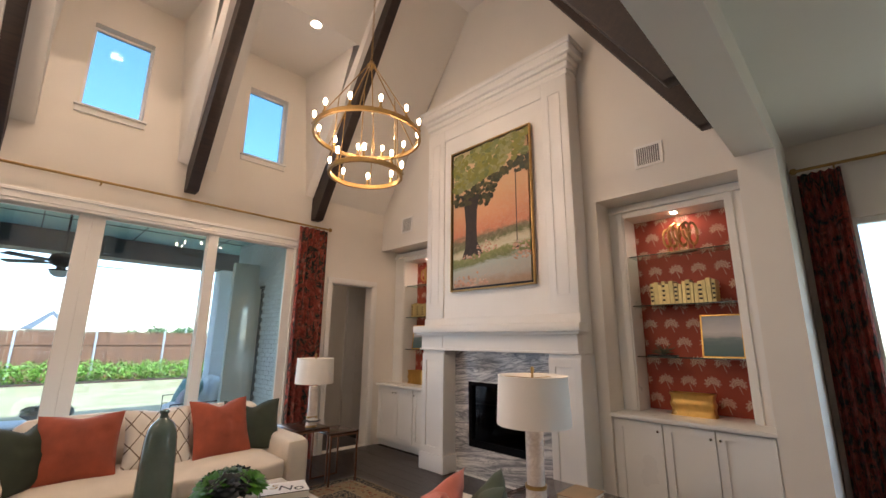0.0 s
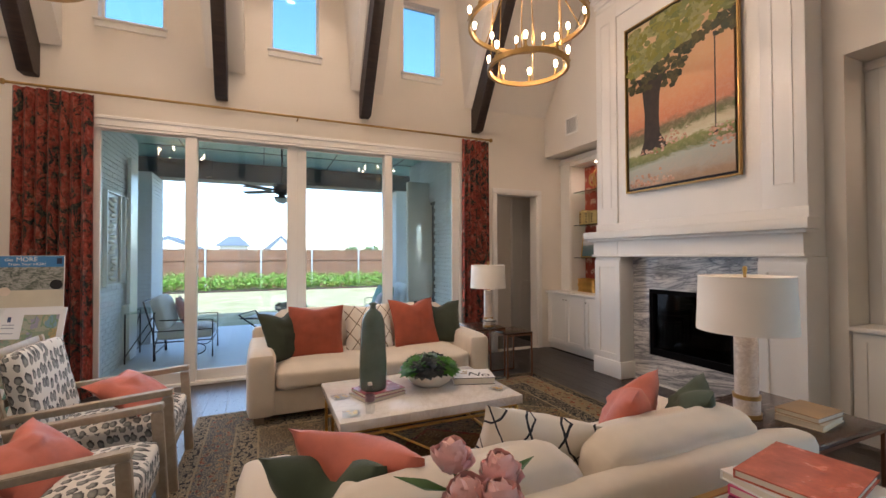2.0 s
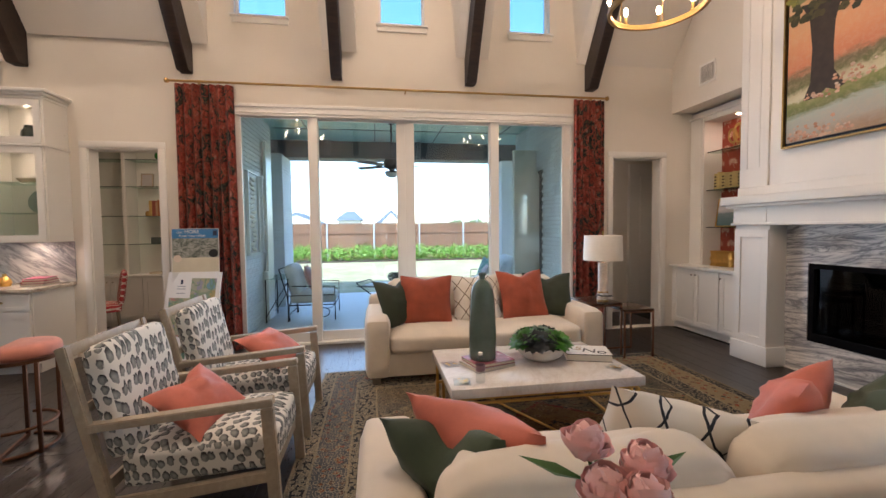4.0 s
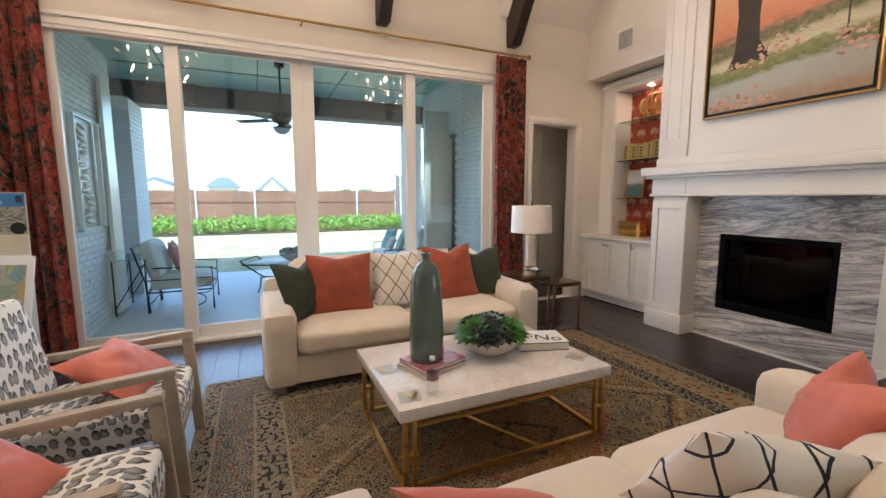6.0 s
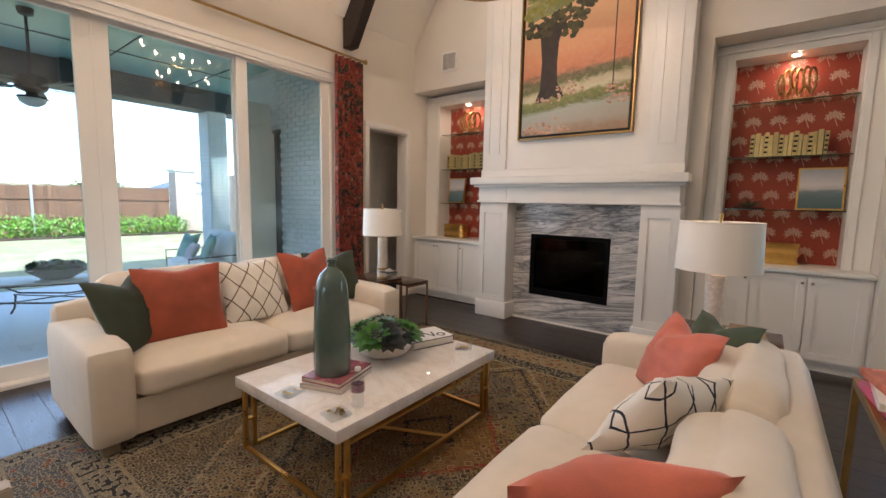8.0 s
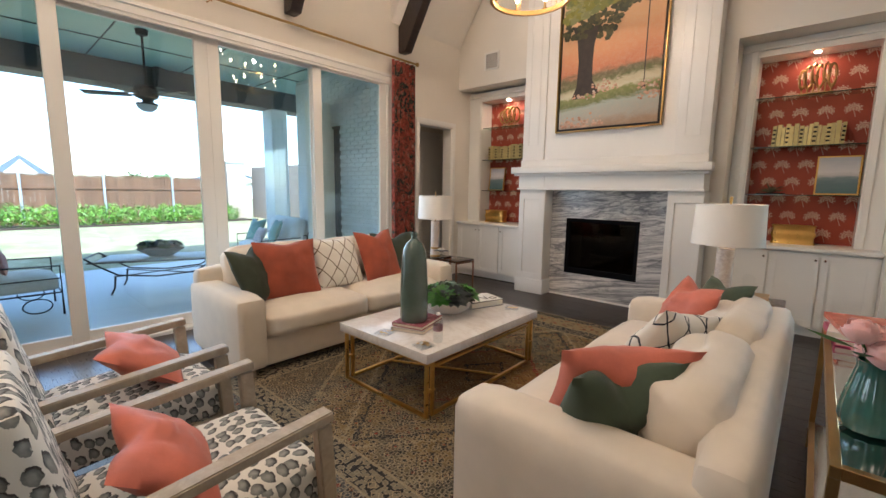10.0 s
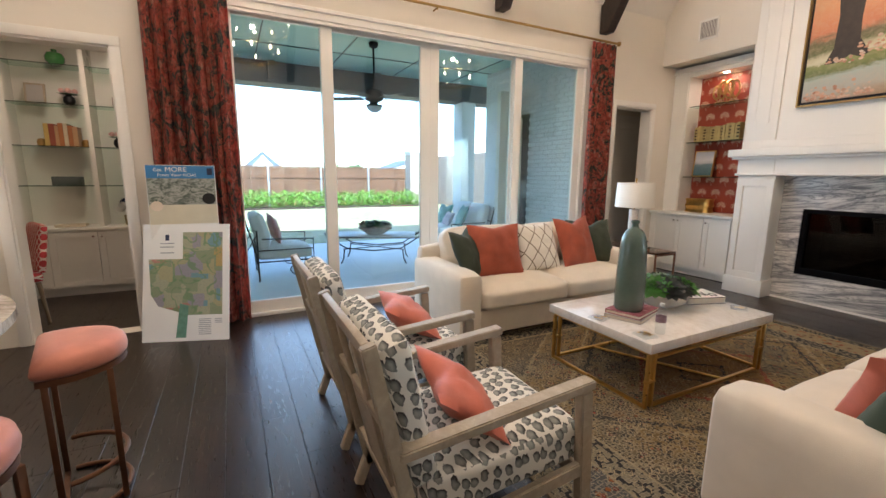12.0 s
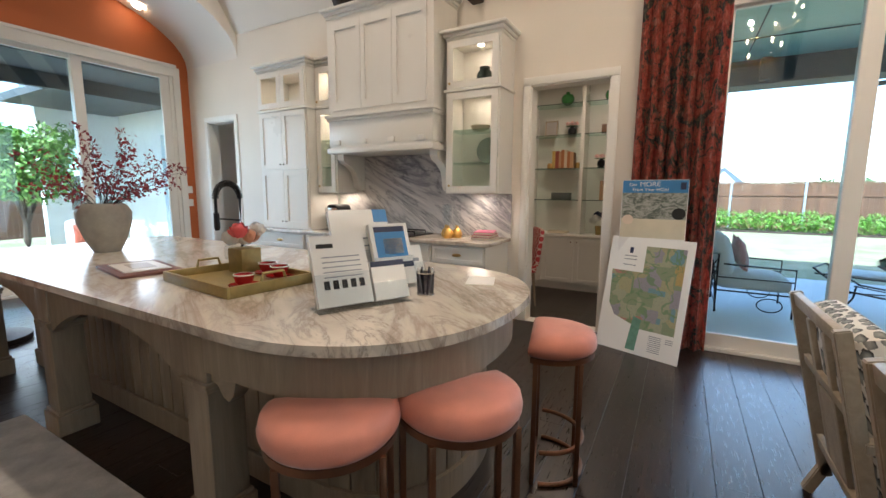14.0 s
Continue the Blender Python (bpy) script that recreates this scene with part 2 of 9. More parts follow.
def rug_cloth(name):
    """Worn Persian pattern: medallion, field of small motifs, dark border bands, in local x and y."""
    m, n, l, b = material(name)
    co = coords(n)
    sep = n.new("ShaderNodeSeparateXYZ")
    l.new(co, sep.inputs[0])
    ax, ay = maths(n, l, "ABSOLUTE", sep.outputs[0]), maths(n, l, "ABSOLUTE", sep.outputs[1])
    edge = maths(n, l, "MAXIMUM", maths(n, l, "SUBTRACT", ax, RUG_HX), maths(n, l, "SUBTRACT", ay, RUG_HY))
    edge = maths(n, l, "ADD", edge, maths(n, l, "MULTIPLY_ADD", noise_tex(n, l, co, 30, 2), 0.012, -0.006))

    def cellsof(scale, rnd, metric="MANHATTAN"):
        v = n.new("ShaderNodeTexVoronoi")
        v.voronoi_dimensions, v.distance = "2D", metric
        v.inputs["Scale"].default_value, v.inputs["Randomness"].default_value = scale, rnd
        l.new(co, v.inputs["Vector"])
        return v

    def step(src, lo, hi, k=1.0):
        return maths(n, l, "MULTIPLY", maths(n, l, "MULTIPLY", maths(n, l, "GREATER_THAN", src, lo), maths(n, l, "LESS_THAN", src, hi)), k)

    big, mid, small = cellsof(5.2, 0.35), cellsof(15, 0.95), cellsof(34, 0.9, "CHEBYCHEV")
    blue = ramp(n, l, maths(n, l, "ADD", maths(n, l, "MULTIPLY", sep.outputs[1], -0.33), noise_tex(n, l, co, 1.1, 4)), [(0.55, (0, 0, 0)), (0.95, (1, 1, 1))])
    rnd = n.new("ShaderNodeSeparateColor")
    l.new(mid.outputs["Color"], rnd.inputs[0])
    tone = noise_tex(n, l, co, 1.9, 5, 0.65)
    field = ramp(n, l, tone, [(0.32, (0.17, 0.145, 0.11)), (0.45, (0.29, 0.235, 0.165)), (0.56, (0.19, 0.185, 0.165)), (0.70, (0.33, 0.21, 0.135))])
    ink = ramp(n, l, rnd.outputs[0], [(0.0, (0.035, 0.042, 0.055)), (0.45, (0.06, 0.06, 0.06)), (0.62, (0.30, 0.10, 0.055)), (0.80, (0.12, 0.135, 0.15)), (0.95, (0.46, 0.38, 0.27))])
    c = mixc(n, l, step(mid.outputs["Distance"], 0.0, 0.20, 0.85), field, ink)
    c = mixc(n, l, step(mid.outputs["Distance"], 0.26, 0.33, 0.8), c, (0.045, 0.045, 0.05))
    c = mixc(n, l, step(small.outputs["Distance"], 0.0, 0.16, 0.75), c, (0.055, 0.055, 0.06))
    c = mixc(n, l, step(big.outputs["Distance"], 0.30, 0.345, 0.8), c, (0.05, 0.055, 0.07))
    c = mixc(n, l, step(big.outputs["Distance"], 0.09, 0.13, 0.8), c, (0.05, 0.055, 0.07))
    c = mixc(n, l, step(big.outputs["Distance"], 0.0, 0.05, 0.7), c, (0.38, 0.12, 0.06))
    # medallion of stepped diamonds
    dia = maths(n, l, "ADD", maths(n, l, "MULTIPLY", ax, 1.25), ay)
    dia = maths(n, l, "ADD", dia, maths(n, l, "MULTIPLY_ADD", small.outputs["Distance"], 0.07, -0.03))
    c = mixc(n, l, step(dia, 0.0, 0.62, 0.55), c, (0.26, 0.17, 0.11))
    for d0, d1, col, k in ((1.22, 1.26, (0.05, 0.055, 0.07), 0.85), (1.34, 1.365, (0.40, 0.36, 0.28), 0.8), (0.62, 0.66, (0.28, 0.09, 0.05), 0.75), (0.20, 0.235, (0.04, 0.045, 0.055), 0.8), (1.85, 1.88, (0.38, 0.35, 0.28), 0.7)):
        c = mixc(n, l, step(dia, d0, d1, k), c, col)
    # corner blocks turn darker and bluer
    c = mixc(n, l, maths(n, l, "MULTIPLY", maths(n, l, "GREATER_THAN", dia, 1.88), 0.5), c, (0.10, 0.115, 0.135))
    # borders: navy bands with small bars, a beige band with rust flowers between
    navy = mixc(n, l, step(small.outputs["Distance"], 0.0, 0.30), (0.045, 0.055, 0.075), (0.30, 0.28, 0.24))
    flower = mixc(n, l, step(mid.outputs["Distance"], 0.0, 0.26), mixc(n, l, blue, (0.33, 0.285, 0.215), (0.15, 0.165, 0.19)), ramp(n, l, rnd.outputs[1], [(0.2, (0.34, 0.12, 0.07)), (0.5, (0.09, 0.10, 0.12)), (0.8, (0.36, 0.17, 0.10))]))
    flower = mixc(n, l, step(mid.outputs["Distance"], 0.27, 0.34, 0.8), flower, (0.07, 0.075, 0.085))
    for e0, e1, col, k in ((-0.50, -0.33, navy, 0.9), (-0.33, -0.11, flower, 0.92), (-0.11, -0.02, navy, 0.9), (-0.345, -0.33, (0.40, 0.36, 0.28), 0.8), (-0.125, -0.11, (0.40, 0.36, 0.28), 0.8), (-0.515, -0.50, (0.40, 0.36, 0.28), 0.8), (-0.02, 0.2, (0.30, 0.275, 0.235), 0.9)):
        c = mixc(n, l, step(edge, e0, e1, k), c, col)
    c = mixc(n, l, maths(n, l, "MULTIPLY", blue, 0.2), c, (0.08, 0.095, 0.12))
    c = mixc(n, l, maths(n, l, "MULTIPLY", step(small.outputs["Distance"], 0.30, 0.42), blue), c, (0.36, 0.34, 0.30))
    worn = noise_tex(n, l, co, 4, 7, 0.72)
    c = mixc(n, l, ramp(n, l, worn, [(0.55, (0, 0, 0)), (0.80, (0.22, 0.22, 0.22))]), c, (0.36, 0.32, 0.26))
    c = mixc(n, l, maths(n, l, "MULTIPLY", step(mid.outputs["Distance"], 0.335, 0.40), ramp(n, l, rnd.outputs[2], [(0.35, (0, 0, 0)), (0.45, (1, 1, 1))])), c, (0.44, 0.38, 0.29))
    c = mixc(n, l, ramp(n, l, noise_tex(n, l, co, 150, 3), [(0.4, (0, 0, 0)), (0.7, (0.22, 0.22, 0.22))]), c, (0.08, 0.075, 0.07))
    c = mixc(n, l, 1.0, c, (0.86, 0.79, 0.68), "MULTIPLY")
    deep = n.new("ShaderNodeBrightContrast")
    deep.inputs["Bright"].default_value, deep.inputs["Contrast"].default_value = 0.02, 0.20
    l.new(c, deep.inputs["Color"])
    c = mixc(n, l, 1.0, deep.outputs[0], (0.012, 0.011, 0.010), "LIGHTEN")
    l.new(c, b.inputs["Base Color"])
    b.inputs["Roughness"].default_value = 0.95
    bump(n, l, b, noise_tex(n, l, co, 260, 3), 0.5, 0.006)
    return m


RUG_HX, RUG_HY = 1.60, 1.81
WALL = plain("wall_paint", (0.78, 0.72, 0.635), 0.75, var=0.025, scale=1.2, fine=160, relief=0.05)
CEIL = plain("ceiling_paint", (0.77, 0.725, 0.66), 0.85, var=0.025, scale=1.0, fine=120, relief=0.05)
TRIM = plain("white_trim_paint", (0.80, 0.77, 0.72), 0.35, var=0.02, scale=2, fine=60, relief=0.02)
CAB = plain("white_cabinet_paint", (0.80, 0.77, 0.71), 0.3, var=0.02, scale=2, fine=60, relief=0.02)
ORANGE = plain("burnt_orange_paint", (0.50, 0.13, 0.035), 0.7, var=0.04, scale=1.5, fine=150, relief=0.05)
BEAM = wood("dark_stained_beam", (0.016, 0.009, 0.006), (0.055, 0.028, 0.017), 0.5, (10, 1.0, 10), 0.2, relief=0.4)
PLANK = wood("dark_floor_plank", (0.012, 0.006, 0.004), (0.050, 0.025, 0.015), 0.30, (0.9, 11, 11), 0.45, 0.05, 0.25)
PLANK.node_tree.nodes["Principled BSDF"].inputs["Specular IOR Level"].default_value = 0.55
GAP = plain("floor_gap", (0.006, 0.004, 0.003), 0.8)
GOLD = plain("brushed_gold", (0.72, 0.44, 0.13), 0.3, 1.0, 0.08, 20, 200, 0.05)
BRASS = plain("antique_brass", (0.46, 0.29, 0.11), 0.35, 1.0, 0.12, 14, 150, 0.05)
BRONZE = plain("bronze_metal", (0.22, 0.10, 0.055), 0.4, 0.8, 0.12, 14, 150, 0.05)
IRON = plain("black_iron", (0.012, 0.012, 0.014), 0.5, 0.6, 0.2, 12, 120, 0.15)
BLACK = plain("black_metal", (0.008, 0.008, 0.009), 0.35, 0.3, 0.1, 5, 60, 0.02)
CHROME = plain("nickel", (0.6, 0.57, 0.52), 0.22, 1.0, 0.03)
FIREBLACK = plain("firebox_black", (0.004, 0.004, 0.005), 0.85, 0.0, 0.1, 5, 60, 0.02)
FIREBLACK.node_tree.nodes["Principled BSDF"].inputs["Specular IOR Level"].default_value = 0.08
GLASS = clear_glass("window_glass", (0.83, 0.95, 0.98), 1.5, 3.2)
HIGHGLASS = clear_glass("tinted_clerestory_glass", (0.52, 0.74, 0.80))
CABGLASS = clear_glass("cabinet_glass", (0.97, 0.98, 0.97), 1.5, 1.2)
SHELFGLASS = clear_glass("shelf_glass", (0.80, 0.90, 0.86))
CLEARPLASTIC = clear_glass("clear_plastic", (0.92, 0.94, 0.95), 1.35)
FIREPLACE_MARBLE = marble("grey_veined_marble", (0.80, 0.78, 0.755), (0.10, 0.11, 0.135), 0.48, (0, 7, 0), (0.85, 0.85, 6.6), 0.14, 0.8, (0.70, 0.63, 0.55))
TABLE_MARBLE = marble("polished_table_marble", (0.76, 0.74, 0.72), (0.46, 0.37, 0.29), 1.1, (0, 0, 35), (1, 1.5, 1), 0.05, 0.28)
ISLAND_MARBLE = marble("quartzite_counter", (0.76, 0.71, 0.63), (0.24, 0.18, 0.14), 0.5, (0, 0, -52), (0.8, 2.6, 1), 0.16, 0.7, (0.58, 0.46, 0.34))
SPLASH_MARBLE = marble("backsplash_marble", (0.70, 0.68, 0.66), (0.16, 0.16, 0.19), 0.34, (0, -34, 0), (0.7, 1.0, 2.8), 0.12, 0.85)
LAMP_MARBLE = marble("alabaster", (0.78, 0.70, 0.63), (0.48, 0.36, 0.30), 7.0, (0, 20, 0), (1, 1, 1.5), 0.25, 0.45)
LINEN = fabric("cream_linen", (0.70, 0.61, 0.49), 380, 0.05)
SEATLINEN = fabric("cream_seat_linen", (0.72, 0.63, 0.51), 380, 0.05)
RUST = fabric("rust_velvet", (0.37, 0.072, 0.030), 260, 0.25, 0.08, 0.7)
CORAL = fabric("coral_velvet", (0.60, 0.155, 0.095), 260, 0.22, 0.12, 0.65)
FOREST = fabric("forest_velvet", (0.030, 0.042, 0.022), 260, 0.3, 0.05, 0.75)
SAGE = fabric("sage_velvet", (0.048, 0.072, 0.040), 260, 0.3, 0.08, 0.75)
STOOLPINK = fabric("pink_stool_velvet", (0.66, 0.24, 0.165), 260, 0.14, 0.3, 0.6)
LEOPARD = leopard("spotted_cloth")
LATTICE = lattice("lattice_cloth", (0.14, 0.085, 0.04))
LATTICE_INK = lattice("ink_lattice_cloth", (0.02, 0.025, 0.035))
DRAPE = drape("printed_drape")
RUG = rug_cloth("persian_rug")
CHAIRWOOD = wood("bleached_oak", (0.40, 0.325, 0.23), (0.56, 0.47, 0.355), 0.5, (6, 6, 6), 0.1, relief=0.15)
GREIGE = wood("greige_stained_wood", (0.23, 0.175, 0.12), (0.37, 0.29, 0.205), 0.45, (8, 8, 0.9), 0.12, relief=0.15)
SHADE = plain("linen_lampshade", (0.85, 0.80, 0.72), 0.9, var=0.03, fine=300, relief=0.15)
BULB = glow("warm_bulb", (1.0, 0.74, 0.46), 12.0)
CANGLOW = glow("downlight_lens", (1.0, 0.82, 0.6), 8.0)


# ---- mesh helpers ----
def part(name, bm, mat, parent=None, label="", m=None, sharp=35.0):
    """Links a bmesh as one mesh object, under a thing or under a part."""
    me = bpy.data.meshes.new(name)
    bm.to_mesh(me)
    bm.free()
    me.materials.append(mat)
    if me.polygons:
        me.polygons.foreach_set("use_smooth", [True] * len(me.polygons))
        me.set_sharp_from_angle(angle=radians(sharp))
    ob = new(name, me)
    if m is not None:
        ob.matrix_basis = m
    if parent is not None:
        ob.parent = parent
    if label:
        ob["label"] = label
    return ob


def again(src, parent, m):
    """One more part on the same mesh."""
    ob = new(src.name.split(".")[0], src.data)
    ob.parent = parent
    ob.matrix_basis = m
    return ob


def thing(name, m, label, category, group="", kind=""):
    ob = new(name)
    ob.empty_display_size = 0.1
    ob.matrix_basis = m
    return tagged(ob, label, category, group, kind)


def solid(name, bm, mat, label, category, group="", kind="", m=None, sharp=35.0):
    return tagged(part(name, bm, mat, None, "", m, sharp), label, category, group, kind)


def setting(name, bm, mat, label="", m=None):
    return tagged(part(name, bm, mat, None, "", m), label, "", "", "structure")


def box(bm, x0, x1, y0, y1, z0, z1, bevel=0.0, seg=2):
    r = bmesh.ops.create_cube(bm, size=1.0, matrix=Matrix.Translation(((x0 + x1) / 2, (y0 + y1) / 2, (z0 + z1) / 2)) @ Matrix.Diagonal((abs(x1 - x0), abs(y1 - y0), abs(z1 - z0), 1)))
    if bevel:
        edges = list({e for v in r["verts"] for e in v.link_edges})
        bmesh.ops.bevel(bm, geom=edges, offset=bevel, segments=seg, profile=0.5, affect="EDGES")
    return bm


def boxes(*specs, bevel=0.0, seg=1):
    bm = bmesh.new()
    for s in specs:
        box(bm, *s, bevel=bevel, seg=seg)
    return bm


def one(x0, x1, y0, y1, z0, z1, bevel=0.0, seg=2):
    return box(bmesh.new(), x0, x1, y0, y1, z0, z1, bevel, seg)


def lathe(profile, seg=32, bm=None, at=(0, 0, 0)):
    """A turned shape from (radius, height) pairs round z."""
    bm = bm or bmesh.new()
    rings = []
    for r, z in profile:
        if r < 1e-5:
            rings.append([bm.verts.new((at[0], at[1], at[2] + z))])
        else:
            rings.append([bm.verts.new((at[0] + r * math.cos(2 * math.pi * k / seg), at[1] + r * math.sin(2 * math.pi * k / seg), at[2] + z)) for k in range(seg)])
    for a, b in zip(rings, rings[1:]):
        for k in range(seg):
            q = [a[k % len(a)], a[(k + 1) % len(a)], b[(k + 1) % len(b)], b[k % len(b)]]
            q = list(dict.fromkeys(q))
            if len(q) > 2:
                bm.faces.new(q)
    return bm


def tube(points, radius, seg=8, bm=None, closed=False, flat=1.0):
    """A round bar along points."""
    bm = bm or bmesh.new()
    pts = [Vector(p) for p in points]
    rings, up = [], Vector((0, 0, 1))
    for i, p in enumerate(pts):
        a = pts[i - 1] if (i > 0 or closed) else p
        b = pts[(i + 1) % len(pts)] if (i < len(pts) - 1 or closed) else p
        d = (b - a).normalized()
        side = d.cross(up)
        if side.length < 1e-3:
            side = d.cross(Vector((1, 0, 0)))
        side.normalize()
        w = side.cross(d).normalized()
        r = radius[i] if isinstance(radius, (list, tuple)) else radius
        rings.append([bm.verts.new(p + side * (r * math.cos(2 * math.pi * k / seg)) + w * (r * flat * math.sin(2 * math.pi * k / seg))) for k in range(seg)])
    n = len(rings)
    for i in range(n if closed else n - 1):
        a, b = rings[i], rings[(i + 1) % n]
        for k in range(seg):
            bm.faces.new((a[k], a[(k + 1) % seg], b[(k + 1) % seg], b[k]))
    if not closed:
        bm.faces.new(rings[0][::-1])
        bm.faces.new(rings[-1])
    return bm


def circle(r, z=0.0, n=48, cx=0.0, cy=0.0, start=0.0, end=360.0):
    full = abs(end - start) >= 359.9
    return [(cx + r * math.cos(radians(start + (end - start) * k / (n if full else n - 1))), cy + r * math.sin(radians(start + (end - start) * k / (n if full else n - 1))), z) for k in range(n)]


def prism(outline, z0, z1, bm=None, bevel=0.0):
    """A flat outline (x, y) pulled up from z0 to z1."""
    bm = bm or bmesh.new()
    a = [bm.verts.new((x, y, z0)) for x, y in outline]
    b = [bm.verts.new((x, y, z1)) for x, y in outline]
    n = len(outline)
    bm.faces.new(a[::-1])
    bm.faces.new(b)
    for k in range(n):
        bm.faces.new((a[k], a[(k + 1) % n], b[(k + 1) % n], b[k]))
    if bevel:
        bmesh.ops.bevel(bm, geom=[e for e in bm.edges if abs(e.verts[0].co.z - e.verts[1].co.z) < 1e-5], offset=bevel, segments=2, affect="EDGES")
    bmesh.ops.recalc_face_normals(bm, faces=bm.faces)
    return bm


def turned(bm, m):
    bmesh.ops.transform(bm, matrix=m, verts=bm.verts)
    return bm


def softbox(w, d, h, r, puff=0.0, n=10, sag=0.0, wrinkle=0.0, seed=0):
    """An upholstered block round the origin (base at z 0), with round edges and a swelling top."""
    bm = bmesh.new()
    bmesh.ops.create_cube(bm, size=2.0)
    bmesh.ops.subdivide_edges(bm, edges=bm.edges, cuts=n, use_grid_fill=True)
    hx, hy, hz = w / 2, d / 2, h / 2
    for v in bm.verts:
        u = v.co.copy()
        p = Vector((u.x * hx, u.y * hy, u.z * hz))
        core = Vector((max(-hx + r, min(hx - r, p.x)), max(-hy + r, min(hy - r, p.y)), max(-hz + r, min(hz - r, p.z))))
        off = p - core
        if off.length > 1e-6:
            p = core + off.normalized() * r
        k = (1 - u.x ** 4) * (1 - u.y ** 4)
        p.z += puff * k * (1 if u.z > 0 else 0.2) * abs(u.z)
        p.y += puff * 0.35 * (1 - u.x ** 4) * (1 - u.z ** 4) * (1 if u.y > 0 else -1) * abs(u.y)
        p.x += puff * 0.35 * (1 - u.y ** 4) * (1 - u.z ** 4) * (1 if u.x > 0 else -1) * abs(u.x)
        if wrinkle:
            p += Vector((0, 0, 1)) * wrinkle * noise.noise(Vector((u.x * 2.2 + seed, u.y * 2.2, u.z * 2 + seed)))
        v.co = p + Vector((0, 0, hz))
    return bm


def pillow(w, h, t, chop=0.0, seed=0, n=18):
    """A knife-edge cushion standing in x and z, t thick in y, base at z 0."""
    bm = bmesh.new()
    grid = {}
    for side in (1, -1):
        for i in range(n + 1):
            for j in range(n + 1):
                u, v = 2 * i / n - 1, 2 * j / n - 1
                rim = i in (0, n) or j in (0, n)
                if rim and side == -1:
                    grid[side, i, j] = grid[1, i, j]
                    continue
                body = max(0.0, (1 - u ** 2)) ** 0.55 * max(0.0, (1 - v ** 2)) ** 0.55
                x = w / 2 * u * (1 - 0.08 * (1 - v * v))
                z = h / 2 * v * (1 - 0.08 * (1 - u * u))
                y = side * t / 2 * body
                crease = 0.012 * noise.noise(Vector((u * 2.4 + seed * 3.1, v * 2.4, side * 2.0))) + 0.006 * noise.noise(Vector((u * 6 + seed, v * 6, side * 3.0)))
                y += crease * body * 1.6
                if chop:
                    dip = math.exp(-(u / 0.34) ** 2) * max(0.0, (v + 0.3) / 1.3) ** 1.5
                    z -= chop * dip * h
                    y *= 1 + 0.35 * dip
                grid[side, i, j] = bm.verts.new((x, y, z + h / 2))
    for side in (1, -1):
        for i in range(n):
            for j in range(n):
                q = [grid[side, i, j], grid[side, i + 1, j], grid[side, i + 1, j + 1], grid[side, i, j + 1]]
                bm.faces.new(q if side == -1 else q[::-1])
    return bm


def cells(axis, a0, a1, u0, u1, v0, v1, holes, bm=None):
    """A wall slab with real openings. axis: its thickness runs along x or y (u, v are y or x, and z) or z (u, v are x, y)."""
    bm = bm or bmesh.new()
    us = sorted({u0, u1, *[h[k] for h in holes for k in (0, 1) if u0 < h[k] < u1]})
    vs = sorted({v0, v1, *[h[k] for h in holes for k in (2, 3) if v0 < h[k] < v1]})
    full = {}
    for i in range(len(us) - 1):
        for j in range(len(vs) - 1):
            cu, cv = (us[i] + us[i + 1]) / 2, (vs[j] + vs[j + 1]) / 2
            full[i, j] = not any(h[0] < cu < h[1] and h[2] < cv < h[3] for h in holes)
    cache = {}

    def vert(a, u, v):
        p = {"x": (a, u, v), "y": (u, a, v), "z": (u, v, a)}[axis]
        if p not in cache:
            cache[p] = bm.verts.new(p)
        return cache[p]

    for (i, j), on in full.items():
        if not on:
            continue
        p, q, r, s = us[i], us[i + 1], vs[j], vs[j + 1]
        for a in (a0, a1):
            bm.faces.new([vert(a, *k) for k in ((p, r), (q, r), (q, s), (p, s))])
        for (di, dj), ((ua, va), (ub, vb)) in {(-1, 0): ((p, r), (p, s)), (1, 0): ((q, r), (q, s)), (0, -1): ((p, r), (q, r)), (0, 1): ((p, s), (q, s))}.items():
            if not full.get((i + di, j + dj), False):
                bm.faces.new([vert(a0, ua, va), vert(a1, ua, va), vert(a1, ub, vb), vert(a0, ub, vb)])
    bmesh.ops.recalc_face_normals(bm, faces=bm.faces)
    return bm

# ---- plan ----
WX, FY, BY = -5.25, 4.79, 4.57            # window wall, fireplace wall, chimney breast
EX0, EX1 = -0.18, 0.09                    # header and jamb between the vaulted room and the east room
SY = -7.23                               # where the nook begins
EAVE, PITCH, RIDGE_X, CAP = 3.67, 1.5, -2.72, 6.6
BEAM_Y = [-4.92, -3.24, -1.55, 0.16, 1.84, 3.51]
SL0, SL1, SLTOP = -1.15, 3.30, 2.94       # sliding door

# lamps that the place has: chandeliers, dormer downlights, table lamps; ridge and east lamps are added
CHAND = [(-2.72, 2.70), (-2.72, -0.66)]
for cx, cy in CHAND:
    lamp("chandelier_lamp", "POINT", (cx, cy, 3.52), 24, size=0.03)
# x -4.07: dormer downlights; x -3.0: fill lamps added under the ridge, no fixtures
for p in ((-4.07, 2.72, 5.5), (-4.07, 1.0, 5.5), (-4.07, -0.7, 5.5), (-3.0, -3.2, 6.4), (-3.0, 0.6, 6.4), (-3.0, -5.0, 6.4)):
    lamp("downlight_lamp", "AREA", p, (3 if p[0] < -4 else 32 if p[1] < -2 else 36), size=0.14, aim=(p[0], p[1], 0))
# fill lamps added below the east ceiling, out of view, without fixtures
for p in ((1.6, 2.0, 3.30), (1.6, -1.5, 3.30), (1.6, -5.0, 3.30)):
    lamp("east_downlight_lamp", "AREA", p, 4 if p[1] > 0 else 12, size=0.2, aim=(p[0], p[1], 0))

